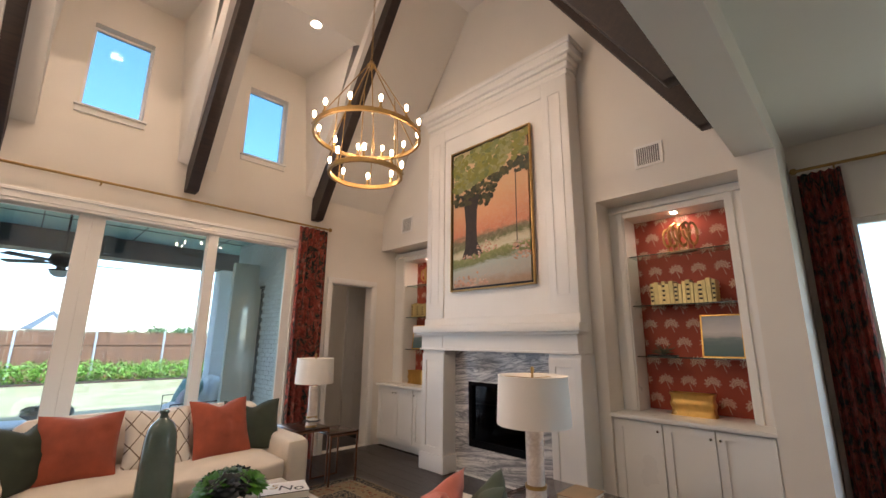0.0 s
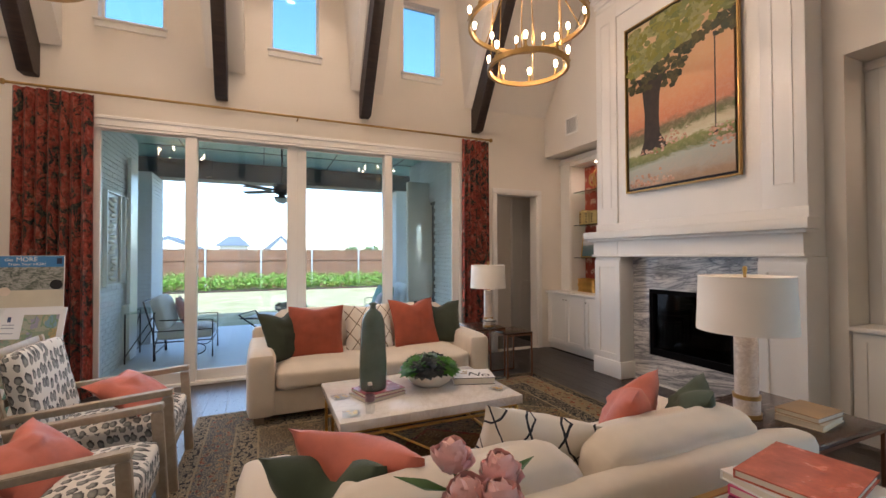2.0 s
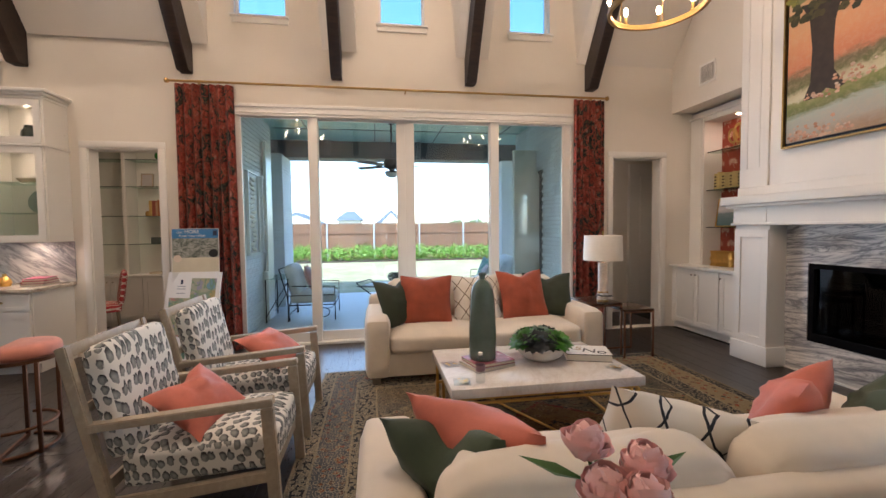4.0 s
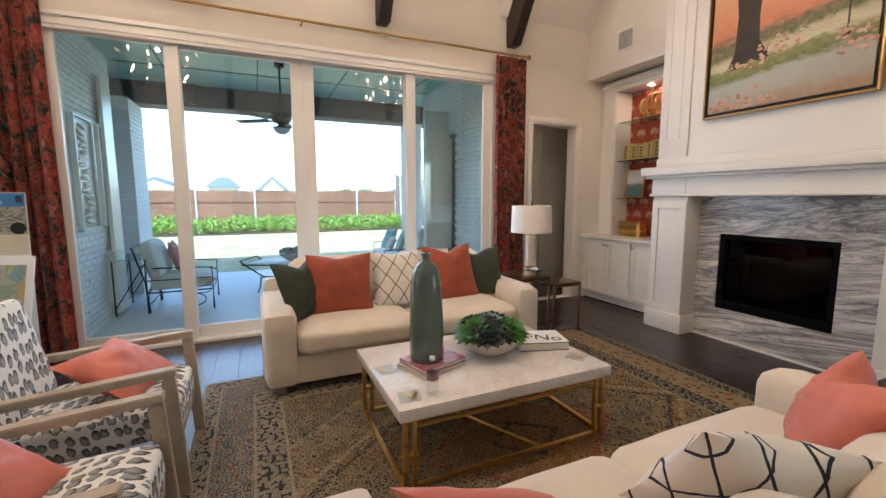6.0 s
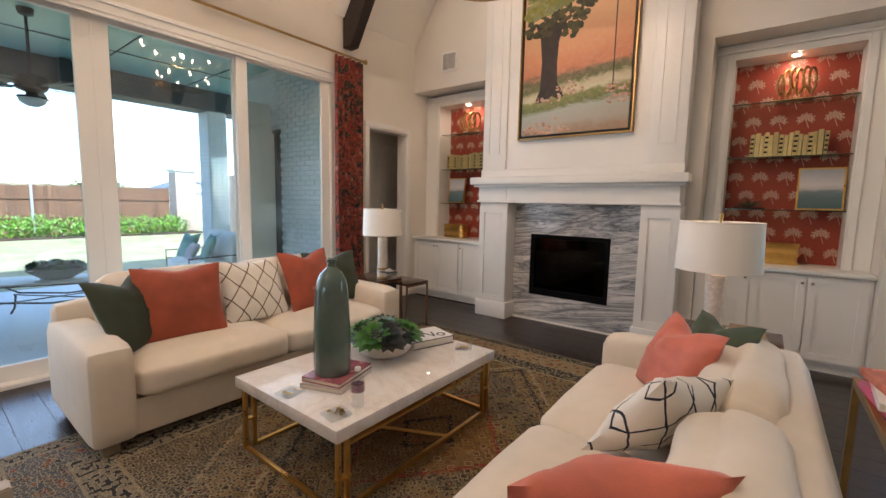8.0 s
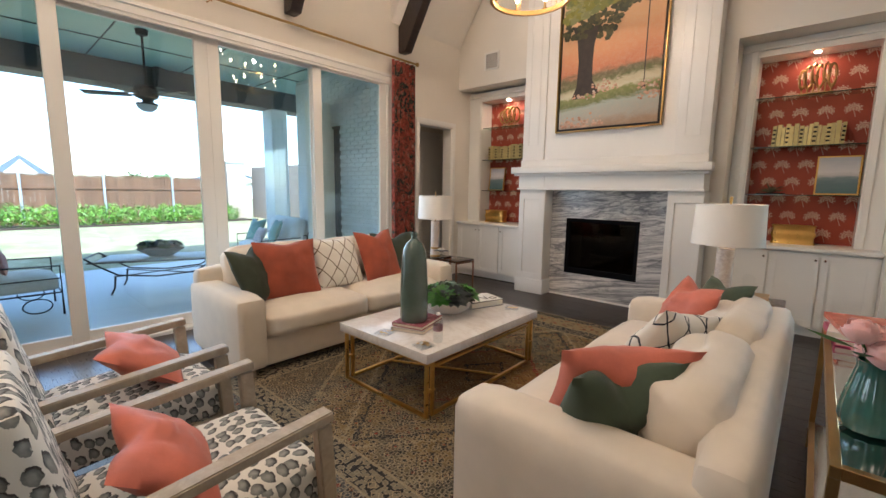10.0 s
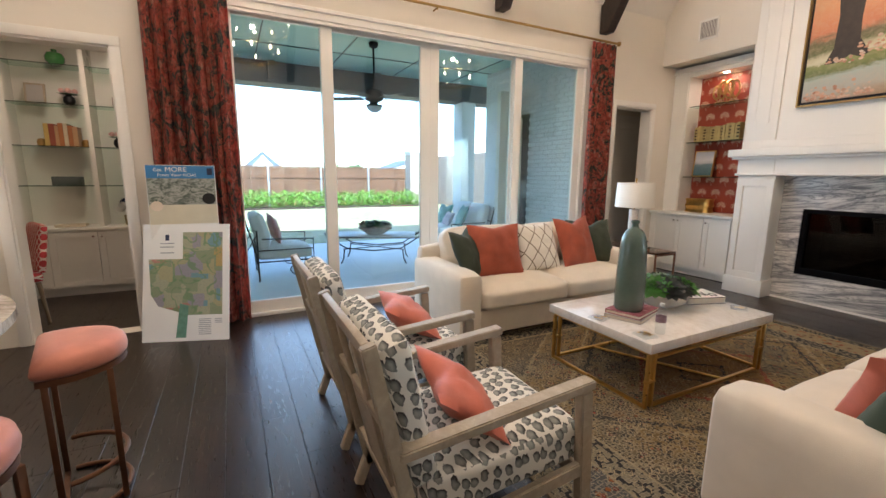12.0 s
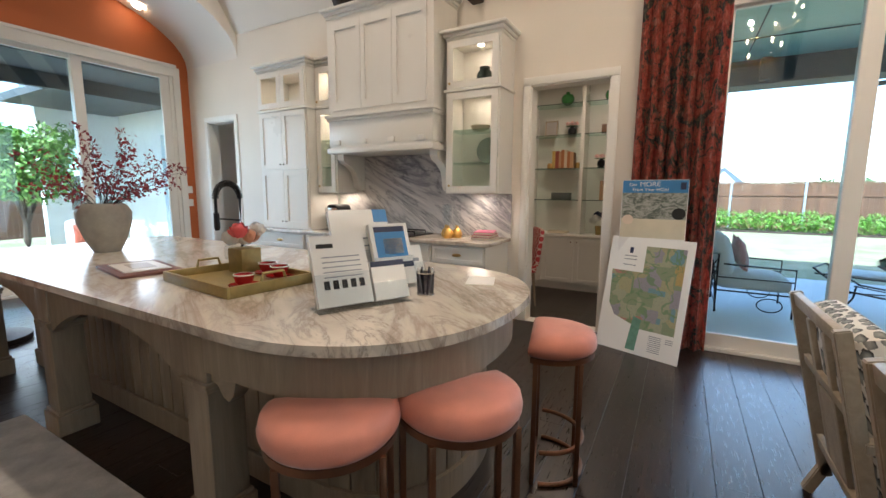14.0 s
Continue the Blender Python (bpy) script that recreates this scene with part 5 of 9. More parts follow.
# ---- chandeliers ----
def chandelier(cx, cy):
    t = thing("chandelier", pose(cx, cy, 0), "two-tier gold ring chandelier with lit candle bulbs", "chandelier", "ring chandeliers")
    up_z, low_z, r1, r2, hub_z = 3.47, 3.08, 0.50, 0.335, 4.24
    for r, z in ((r1, up_z), (r2, low_z)):
        part("ring", lathe([(r - 0.012, z - 0.02), (r + 0.012, z - 0.02), (r + 0.012, z + 0.02), (r - 0.012, z + 0.02), (r - 0.012, z - 0.02)], 56), BRASS, t)
    part("hub", lathe([(0, 0.05), (0.02, 0.045), (0.028, 0.02), (0.045, 0.0), (0.03, -0.02), (0.012, -0.05), (0, -0.06)], 20, at=(0, 0, hub_z)), BRASS, t)
    for k in range(6):
        a = 2 * math.pi * k / 6 + 0.3
        part("stay", tube([(0.03 * math.cos(a), 0.03 * math.sin(a), hub_z), (r1 * math.cos(a), r1 * math.sin(a), up_z + 0.015)], 0.0055, 6), BRASS, t)
        part("drop_rod", tube([(0.3 * math.cos(a), 0.3 * math.sin(a), up_z + 0.34), (r2 * math.cos(a), r2 * math.sin(a), low_z + 0.015)], 0.0045, 6), BRASS, t)
    cand = None
    for r, z, n in ((r1, up_z, 12), (r2, low_z, 8)):
        for k in range(n):
            a = 2 * math.pi * k / n + 0.13
            m = pose(r * math.cos(a), r * math.sin(a), z)
            if cand is None:
                cand = part("candle", lathe([(0.016, 0.018), (0.021, 0.022), (0.021, 0.03), (0.011, 0.034), (0.011, 0.085), (0, 0.087)], 10), BRASS, t, m=m)
                bulb = part("bulb", lathe([(0.007, 0.085), (0.012, 0.10), (0.017, 0.122), (0.015, 0.140), (0.008, 0.152), (0, 0.155)], 12), BULB, cand)
            else:
                c2 = again(cand, t, m)
                again(bulb, c2, Matrix())
    bm = bmesh.new()
    z, k = hub_z + 0.05, 0
    while z < CAP - 0.05:
        pts = [(0.011 * math.cos(a) * (1 if k % 2 else 0.0), 0.011 * math.cos(a) * (0.0 if k % 2 else 1), z + 0.02 + 0.021 * math.sin(a)) for a in [6.283 * i / 8 for i in range(8)]]
        tube(pts, 0.0028, 4, bm, closed=True)
        z += 0.034
        k += 1
    part("chain", bm, BRASS, t)
    part("canopy", lathe([(0, 0.0), (0.07, -0.0), (0.07, -0.02), (0.02, -0.05), (0, -0.05)], 24, at=(0, 0, CAP - 0.002)), BRASS, t)


for cx, cy in CHAND:
    chandelier(cx, cy)


def downlight(x, y, z, tilt=0.0):
    t = thing("downlight", pose(x, y, z, 0, tilt, 0), "round recessed downlight, lit, set in the ceiling", "downlight", "recessed downlights")
    part("trim_ring", lathe([(0.062, -0.001), (0.088, -0.001), (0.09, -0.008), (0.064, -0.006), (0.062, -0.001)], 28), TRIM, t)
    part("lens", lathe([(0, -0.003), (0.062, -0.003), (0.062, -0.001)], 24), CANGLOW, t)


for yb in (2.72, 1.0, -0.7):
    downlight(-4.07, yb, DZ)
downlight(-4.12, 4.2, slope_z(-4.12) - 0.001, -math.degrees(math.atan(PITCH)))
downlight(-4.45, -8.3, NS + NR * math.sin(math.acos(1 - 2 * (-4.45 - NX0) / (NX1 - NX0))) - 0.03, -24)

# ---- rug ----
rug = softbox(2 * RUG_HX, 2 * RUG_HY, 0.012, 0.005, 0, 12)
for v in rug.verts:
    if v.co.z > 0.006:
        v.co.z += 0.002 * noise.noise(v.co * 3)
solid("area_rug", rug, RUG, "large worn Persian-style rug in beige, rust and blue", "rug", m=pose(-2.50, 1.88, 0.001))


# ---- sofas ----
def sofa(m, label, soft, L=2.36):
    """Local x runs along the seat, -y is the front; base centre at the origin."""
    t = thing("sofa", m, label, "sofa", "pair of sofas")
    D = 0.98
    leg = part("leg", one(-0.04, 0.04, -0.04, 0.04, 0, 0.06, 0.004), GREIGE, t, m=pose(-L / 2 + 0.1, -D / 2 + 0.08, 0))
    for sx, sy in ((1, -1), (-1, 1), (1, 1)):
        again(leg, t, pose(sx * (L / 2 - 0.1), sy * (D / 2 - 0.08), 0))
    part("base", turned(softbox(L - 0.06, D - 0.08, 0.22, 0.02, 0, 6), Matrix.Translation((0, 0.0, 0.055))), LINEN, t)
    for s in (-1, 1):
        part("arm", turned(softbox(0.235, D, 0.555, 0.055, 0.012, 8), Matrix.Translation((s * (L / 2 - 0.1175), 0, 0.05))), LINEN, t)
    part("back_frame", turned(softbox(L - 0.06, 0.17, 0.65 if soft else 0.68, 0.07, 0.012, 10), Matrix.Translation((0, D / 2 - 0.085, 0.05))), LINEN, t)
    w = (L - 0.47 - 0.01) / 2
    for s in (-1, 1):
        part("seat_cushion", turned(softbox(w, D - 0.18, 0.19, 0.055, 0.045, 12, wrinkle=0.008, seed=s), Matrix.Translation((s * (w / 2 + 0.003), -0.095, 0.265))), SEATLINEN, t, sharp=80)
        part("back_cushion", turned(softbox(w - (0.06 if soft else 0.01), 0.32 if soft else 0.42, 0.25 if soft else 0.22, 0.11 if soft else 0.08, 0.06 if soft else 0.05, 14, wrinkle=0.018, seed=3 + s), Matrix.Translation((s * (w / 2 + 0.003), D / 2 - 0.15, 0.44)) @ pose(0, 0, 0, 74) @ Matrix.Translation((0.02 * s if soft else 0, 0.15 if soft else 0.21, 0.0))), SEATLINEN, t, sharp=80)
    return t


# along the window, looking east; and opposite, looking west
sofa(pose(-4.13, 1.66, 0.012, 0, 0, 90), "cream linen two-seat sofa in front of the sliding door", False)
sofa(pose(-1.205, 1.672, 0.012, 0, 0, -90), "cream linen two-seat sofa with plump back cushions", True, 2.316)


def cushion(m, w, h, t, mat, label, chop=0.0, seed=0):
    return solid("throw_pillow", pillow(w, h, t, chop, seed), mat, label, "throw pillow", "throw pillows", m=m, sharp=80)


SEAT = 0.475
# window sofa: pillows stand on the seat and lean back towards the window
for y, mat, lab, w, h, yaw, lean, x, ch in (
    (0.86, FOREST, "dark green velvet throw pillow on the sofa arm side", 0.52, 0.50, 130, 24, -4.06, 0.12),
    (1.06, RUST, "rust velvet throw pillow on the sofa", 0.54, 0.52, 82, 20, -4.02, 0.04),
    (1.62, LATTICE, "cream throw pillow with brown diamond lattice", 0.52, 0.51, 90, 22, -4.08, 0.02),
    (2.14, RUST, "rust velvet throw pillow on the sofa", 0.55, 0.55, 98, 22, -4.06, 0.10),
    (2.42, FOREST, "dark green velvet throw pillow on the sofa arm side", 0.54, 0.52, 76, 28, -4.14, 0.12)):
    cushion(pose(x + 0.06, y + 0.02, SEAT, 0, 0, yaw) @ pose(0, 0, 0, -lean), w, h, 0.17, mat, lab, ch, y * 7)
# opposite sofa: two slanted pairs in the corners, one between, each given by its upper corners and the way its foot stands out
def propped(a, b, foot, t, mat, label, chop=0.0, seed=0):
    a, b = Vector(a), Vector(b)
    x = (b - a).normalized()
    down = Vector(foot) - x * x.dot(Vector(foot))
    z = -down.normalized()
    m = Matrix((x, z.cross(x), z)).transposed().to_4x4()
    m.translation = (a + b) / 2 + down
    return cushion(m, (b - a).length, down.length, t, mat, label, chop, seed)


propped((-1.23, 0.59, 0.805), (-0.96, 0.95, 0.83), (-0.17, 0.12, -0.36), 0.23, SAGE, "sage green velvet throw pillow slumped against the sofa arm", 0.22, 4)
propped((-1.32, 0.69, 0.85), (-0.93, 1.06, 0.845), (-0.18, 0.12, -0.37), 0.24, CORAL, "coral velvet throw pillow behind the green one", 0.05, 5)
propped((-1.155, 1.40, 0.885), (-0.965, 1.867, 0.79), (-0.25, 0.06, -0.36), 0.18, LATTICE_INK, "cream throw pillow with ink-blue diamond lattice", 0.05, 8)
propped((-1.29, 2.50, 0.875), (-1.02, 2.05, 0.89), (-0.17, -0.09, -0.39), 0.20, CORAL, "coral velvet throw pillow in the sofa corner", 0.16, 11)
propped((-1.185, 2.70, 0.86), (-0.895, 2.35, 0.885), (-0.15, -0.10, -0.38), 0.18, SAGE, "sage green velvet throw pillow in the sofa corner", 0.14, 12)


# ---- coffee table ----
ct = thing("coffee_table", pose(-2.77, 1.70, 0.012), "marble-topped coffee table with a double gold frame", "coffee table")
TW, TL = 0.89, 1.32
part("marble_top", one(-TW / 2, TW / 2, -TL / 2, TL / 2, 0.368, 0.430, 0.004), TABLE_MARBLE, ct)
def bar(x0, x1, y0, y1, z0, z1, name="rail"):
    part(name, one(x0, x1, y0, y1, z0, z1, 0.002), GOLD, ct)
hx, hy, q = TW / 2 - 0.035, TL / 2 - 0.035, 0.011
for sx in (-1, 1):
    for sy in (-1, 1):
        bar(sx * hx - q, sx * hx + q, sy * hy - q, sy * hy + q, 0, 0.348, "leg")
        bar(sx * hx - q, sx * hx + q, sy * (hy - 0.05) - q, sy * (hy - 0.05) + q, 0.0, 0.348, "leg")
        bar(sx * hx - q - 0.003, sx * hx + q + 0.003, sy * (hy - 0.025) - 0.04, sy * (hy - 0.025) + 0.04, 0.165, 0.18, "collar")
for s in (-1, 1):
    bar(s * hx - q, s * hx + q, -hy, hy, 0.348, 0.367)
    bar(s * hx - q, s * hx + q, -hy + 0.06, hy - 0.06, 0.315, 0.330)
    bar(-hx + q, hx - q, s * hy - q, s * hy + q, 0.348, 0.367)
    bar(-hx + q, hx - q, s * hy - q, s * hy + q, 0.0, 0.02)
    bar(s * hx - q, s * hx + q, -hy + 0.06, hy - 0.06, 0.0, 0.02)
part("brace", tube([(-hx, -0.2, 0.01), (hx, 0.2, 0.01)], 0.009, 6), GOLD, ct)

TT = 0.4425
CERAMIC = plain("green_glazed_ceramic", (0.085, 0.13, 0.105), 0.22, 0, 0.14, 9, 60, 0.04, 0.4)
# books under the bottle
PINKCOVER = plain("pink_photo_cover", (0.42, 0.14, 0.17), 0.25, 0, 0.5, 22, 60, 0.02)
GREYCOVER = plain("grey_cover", (0.45, 0.42, 0.40), 0.35, 0, 0.1)
WHITECOVER = plain("white_cover", (0.80, 0.78, 0.74), 0.3, 0, 0.02)
PINK = plain("hot_pink_cover", (0.62, 0.08, 0.20), 0.3, 0, 0.1)
FLORAL = plain("orange_floral_cover", (0.66, 0.16, 0.10), 0.25, 0, 0.6, 16, 60, 0.02)
CREAMCOVER = plain("cream_cover", (0.66, 0.56, 0.42), 0.5, 0, 0.06)
REDCOVER = plain("dark_red_cover", (0.34, 0.05, 0.05), 0.4, 0, 0.1)


def flat_book(x, y, z, w, d, h, rz, cover, label):
    t = thing("book", pose(x, y, z, 0, 0, rz), label, "book", "stacked books")
    part("cover", boxes((-w / 2, w / 2, -d / 2, d / 2, 0, 0.004), (-w / 2, w / 2, -d / 2, d / 2, h - 0.004, h), (-w / 2, -w / 2 + 0.004, -d / 2, d / 2, 0.004, h - 0.004)), cover, t)
    part("page_block", one(-w / 2 + 0.004, w / 2 - 0.005, -d / 2 + 0.005, d / 2 - 0.005, 0.004, h - 0.004), PAGES, t)
    return t


flat_book(-2.755, 1.385, TT, 0.25, 0.33, 0.026, 20, GREYCOVER, "grey hardback book under the green bottle")
flat_book(-2.755, 1.39, TT + 0.027, 0.24, 0.31, 0.026, 16, PINKCOVER, "pink photo-covered book under the green bottle")
bv = thing("bottle_vase", pose(-2.755, 1.35, TT + 0.0535), "tall green glazed ceramic bottle vase on two books", "vase")
part("body", lathe([(0, 0), (0.090, 0), (0.099, 0.015), (0.099, 0.2), (0.092, 0.36), (0.086, 0.46), (0.077, 0.51), (0.058, 0.55), (0.032, 0.572), (0.022, 0.582), (0.021, 0.603), (0.016, 0.603), (0.016, 0.56)], 40), CERAMIC, bv)
part("lip", lathe([(0.0165, 0.6035), (0.026, 0.606), (0.0275, 0.615), (0.026, 0.625), (0.018, 0.627), (0.0165, 0.6035)], 32), CERAMIC, bv)


def rosette(bm, c, r, layers, tilt, rr):
    """Pointed fleshy leaves in whorls."""
    for L in range(layers):
        n = 5 + 2 * (layers - L)
        for k in range(n):
            a = 2 * math.pi * (k + 0.5 * L) / n + rr.uniform(-0.1, 0.1)
            e = 0.25 + 1.15 * L / layers
            ln = r * (1 - 0.55 * L / layers) * rr.uniform(0.9, 1.1)
            d = Vector((math.cos(a) * math.cos(e), math.sin(a) * math.cos(e), math.sin(e)))
            side = Vector((-math.sin(a), math.cos(a), 0))
            upv = d.cross(side) * -1
            w = ln * 0.34
            pts = [Vector((0, 0, 0)), d * ln * 0.55 + side * w, d * ln * 0.55 - side * w, d * ln + upv * ln * 0.12, d * ln * 0.5 + upv * -ln * 0.1]
            v = [bm.verts.new(tilt @ p + Vector(c)) for p in pts]
            for f in ((0, 1, 4), (0, 4, 2), (1, 3, 4), (2, 4, 3), (0, 2, 1), (1, 2, 3)):
                bm.faces.new([v[i] for i in f])


def succulent_bowl(m, r, label, bowl_mat, seed, shape="round"):
    t = thing("succulent_bowl", m, label, "planter")
    if shape == "round":
        part("bowl", lathe([(0, 0), (r * 0.55, 0), (r * 0.82, r * 0.18), (r, r * 0.48), (r * 0.97, r * 0.72), (r * 0.92, r * 0.74), (r * 0.93, r * 0.62), (0, r * 0.58)], 36), bowl_mat, t)
        sx, top = 1.0, r * 0.66
    else:
        bm = lathe([(0, 0), (r * 0.45, 0), (r, r * 0.36), (r * 0.97, r * 0.38), (0, r * 0.32)], 36)
        bmesh.ops.scale(bm, vec=(1, 0.5, 1), verts=bm.verts)
        part("bowl", bm, bowl_mat, t)
        sx, top = 0.5, r * 0.34
    rr = random.Random(seed)
    cols = [("dark_rosette", 0), ("bright_rosette", 0), ("grey_rosette", 0), ("bright_rosette", 0), ("dark_rosette", 0)]
    if shape != "round":
        cols = [("green_rosette", 0), ("dark_green_rosette", 0)]
    for k in range(11):
        a, q = 2 * math.pi * k / 10, (0.72 if k < 10 else 0.0)
        name = cols[k % len(cols)][0] if k < 10 else ("pale_rosette" if shape == "round" else cols[0][0])
        p = (q * r * math.cos(a), q * r * math.sin(a) * sx, top + (0.02 if k < 10 else 0.06) + (0.0 if shape == "round" else 0.035))
        bm = bmesh.new()
        rosette(bm, (0, 0, 0), r * (0.5 if shape == "round" else 0.26) * rr.uniform(0.85, 1.15), 4, Matrix.Rotation(0.5 if k < 10 else 0.0, 3, Vector((-math.sin(a), math.cos(a), 0))), rr)
        part("succulent", bm, SUCC[name], t, m=Matrix.Translation(p) @ Matrix.Scale(1.22 if shape == "round" else 1.3, 4))


SUCC = {n_: plain(n_, c, 0.45, 0, 0.3, 18, 80, 0.05) for n_, c in (("dark_rosette", (0.018, 0.024, 0.024)), ("pale_rosette", (0.13, 0.21, 0.15)), ("bright_rosette", (0.045, 0.20, 0.015)), ("grey_rosette", (0.035, 0.045, 0.042)), ("green_rosette", (0.03, 0.11, 0.03)), ("dark_green_rosette", (0.012, 0.035, 0.016)))}
succulent_bowl(pose(-2.84, 1.83, TT), 0.195, "off-white ceramic bowl of mixed succulents", plain("matte_white_ceramic", (0.74, 0.69, 0.62), 0.45, 0, 0.05), 3)

wb = flat_book(-2.80, 2.19, TT, 0.25, 0.33, 0.052, -18, WHITECOVER, "thick white hardback book with black lettering")


def letters(text, size, m, mat, parent, name="lettering"):
    cu = bpy.data.curves.new(name, "FONT")
    cu.body, cu.size, cu.extrude, cu.align_x, cu.align_y = text, size, 0.0006, "CENTER", "CENTER"
    tmp = bpy.data.objects.new(name, cu)
    scene.collection.objects.link(tmp)
    me = bpy.data.meshes.new_from_object(tmp.evaluated_get(bpy.context.evaluated_depsgraph_get()))
    bpy.data.objects.remove(tmp)
    me.materials.clear()
    me.materials.append(mat)
    ob = new(name, me)
    ob.parent = parent
    ob.matrix_basis = m
    return ob


INK = plain("black_ink", (0.012, 0.012, 0.012), 0.5)
letters("No", 0.14, pose(0.03, 0.05, 0.0528, 0, 0, 75), INK, wb)
letters("5", 0.13, pose(-0.03, -0.06, 0.0528, 0, 0, 75), BRASS, wb, "numeral")
part("edge_line", boxes((-0.126, 0.126, -0.166, -0.164, 0.048, 0.0525), (0.123, 0.126, -0.164, 0.164, 0.048, 0.0525), (0.123, 0.126, -0.164, 0.164, 0.0, 0.004)), INK, wb)

wbt = thing("water_bottle", pose(-2.43, 1.25, TT), "small clear plastic water bottle on the coffee table", "water bottle")
part("body", lathe([(0, 0.002), (0.027, 0), (0.031, 0.01), (0.029, 0.03), (0.031, 0.045), (0.029, 0.06), (0.031, 0.075), (0.031, 0.13), (0.028, 0.145), (0.013, 0.172), (0.012, 0.185)], 24), CLEARPLASTIC, wbt)
part("label_band", lathe([(0.0316, 0.078), (0.0316, 0.115)], 24), plain("bottle_label", (0.35, 0.22, 0.26), 0.4, 0, 0.6, 40), wbt)
part("cap", lathe([(0.0145, 0.18), (0.0145, 0.196), (0, 0.197)], 20), WHITECOVER, wbt)


def coaster(x, y, rz):
    t = thing("agate_coaster", pose(x, y, TT, 0, 0, rz), "clear acrylic coaster with gold leaf", "coaster", "coasters")
    part("slab", one(-0.055, 0.055, -0.055, 0.055, 0, 0.012, 0.003), CLEARPLASTIC, t)
    rr = random.Random(int(x * 1000))
    bm = bmesh.new()
    for k in range(9):
        cx, cy = rr.uniform(-0.035, 0.035), rr.uniform(-0.035, 0.035)
        bm.faces.new([bm.verts.new((cx + rr.uniform(0.006, 0.016) * math.cos(a), cy + rr.uniform(0.006, 0.016) * math.sin(a), 0.0128)) for a in [6.283 * i / 7 for i in range(7)]])
    part("gold_leaf", bm, GOLD, t)


coaster(-2.80, 1.12, 12)
coaster(-2.44, 1.13, -8)
coaster(-2.51, 2.26, 30)


# ---- armchairs ----
def armchair(m, label):
    """Local: width along x, -y the back; stands on z 0."""
    t = thing("armchair", m, label, "armchair", "pair of armchairs")
    W = 0.33

    def beam(name, pts, w, d, parent=t):
        bm = bmesh.new()
        a, b = Vector(pts[0]), Vector(pts[1])
        dirv = (b - a).normalized()
        side = Vector((1, 0, 0))
        up = side.cross(dirv).normalized()
        vs = [bm.verts.new(p + side * (sx * w / 2) + up * (sy * d / 2)) for p in (a, b) for sx, sy in ((-1, -1), (1, -1), (1, 1), (-1, 1))]
        for f in ((0, 1, 2, 3), (7, 6, 5, 4), (0, 4, 5, 1), (1, 5, 6, 2), (2, 6, 7, 3), (3, 7, 4, 0)):
            bm.faces.new([vs[i] for i in f])
        bmesh.ops.recalc_face_normals(bm, faces=bm.faces)
        bmesh.ops.bevel(bm, geom=bm.edges[:], offset=0.005, segments=2, affect="EDGES")
        return part(name, bm, CHAIRWOOD, parent)

    for s in (-1, 1):
        x = s * (W - 0.02)
        beam("back_post", [(x, -0.36, 0.10), (x, -0.575, 0.965)], 0.04, 0.055)
        beam("rear_leg", [(x, -0.43, 0.0), (x, -0.355, 0.17)], 0.04, 0.05)
        beam("front_leg", [(x, 0.47, 0.0), (x, 0.43, 0.615)], 0.045, 0.065)
        beam("armrest", [(x, -0.47, 0.58), (x, 0.465, 0.645)], 0.062, 0.038)
        beam("side_rail", [(x, -0.37, 0.20), (x, 0.44, 0.27)], 0.032, 0.06)
    def across(name, y, z, h, d, tilt=0.0):
        bm = turned(one(-W + 0.04, W - 0.04, -d / 2, d / 2, -h / 2, h / 2, 0.004), Matrix.Translation((0, y, z)) @ pose(0, 0, 0, tilt))
        return part(name, bm, CHAIRWOOD, t)
    tilt = 14
    across("top_rail", -0.568, 0.935, 0.06, 0.03, tilt)
    across("middle_rail", -0.50, 0.66, 0.045, 0.026, tilt)
    across("low_rail", -0.405, 0.28, 0.055, 0.03, tilt)
    across("front_rail", 0.43, 0.25, 0.065, 0.03)
    for k in (-1, 1):
        part("back_slat", turned(one(-0.022, 0.022, -0.012, 0.012, -0.30, 0.30, 0.004), Matrix.Translation((k * 0.105, -0.485, 0.60)) @ pose(0, 0, 0, tilt)), CHAIRWOOD, t)
    part("back_panel", turned(one(-0.085, 0.085, -0.006, 0.006, -0.16, 0.16), Matrix.Translation((0, -0.455, 0.46)) @ pose(0, 0, 0, tilt)), CHAIRWOOD, t)
    part("seat_cushion", turned(softbox(0.575, 0.80, 0.19, 0.04, 0.03, 10, wrinkle=0.006), Matrix.Translation((0, 0.06, 0.265)) @ pose(0, 0, 0, 3)), LEOPARD, t)
    part("back_cushion", turned(softbox(0.575, 0.56, 0.14, 0.045, 0.02, 10, wrinkle=0.008), Matrix.Translation((0, -0.265, 0.42)) @ pose(0, 0, 0, 90 + tilt) @ Matrix.Translation((0, 0.28, 0.0))), LEOPARD, t)
    return t


for cx, yaw, lab in ((-2.21, 0, "bleached oak armchair with cream spotted upholstery, half on the rug"), (-3.105, 0, "bleached oak armchair with cream spotted upholstery near the sofa")):
    armchair(pose(cx, -0.30, 0.004, 0, 0, yaw) @ Matrix.Diagonal((1, 0.85, 0.965, 1)), lab)
propped((-1.97, -0.52, 0.655), (-2.42, -0.43, 0.68), (0.09, 0.26, -0.22), 0.15, CORAL, "coral velvet throw pillow on the spotted armchair", 0.12, 11)
propped((-2.90, -0.40, 0.685), (-3.39, -0.28, 0.66), (0.02, 0.33, -0.20), 0.16, CORAL, "coral velvet throw pillow on the spotted armchair", 0.08, 13)


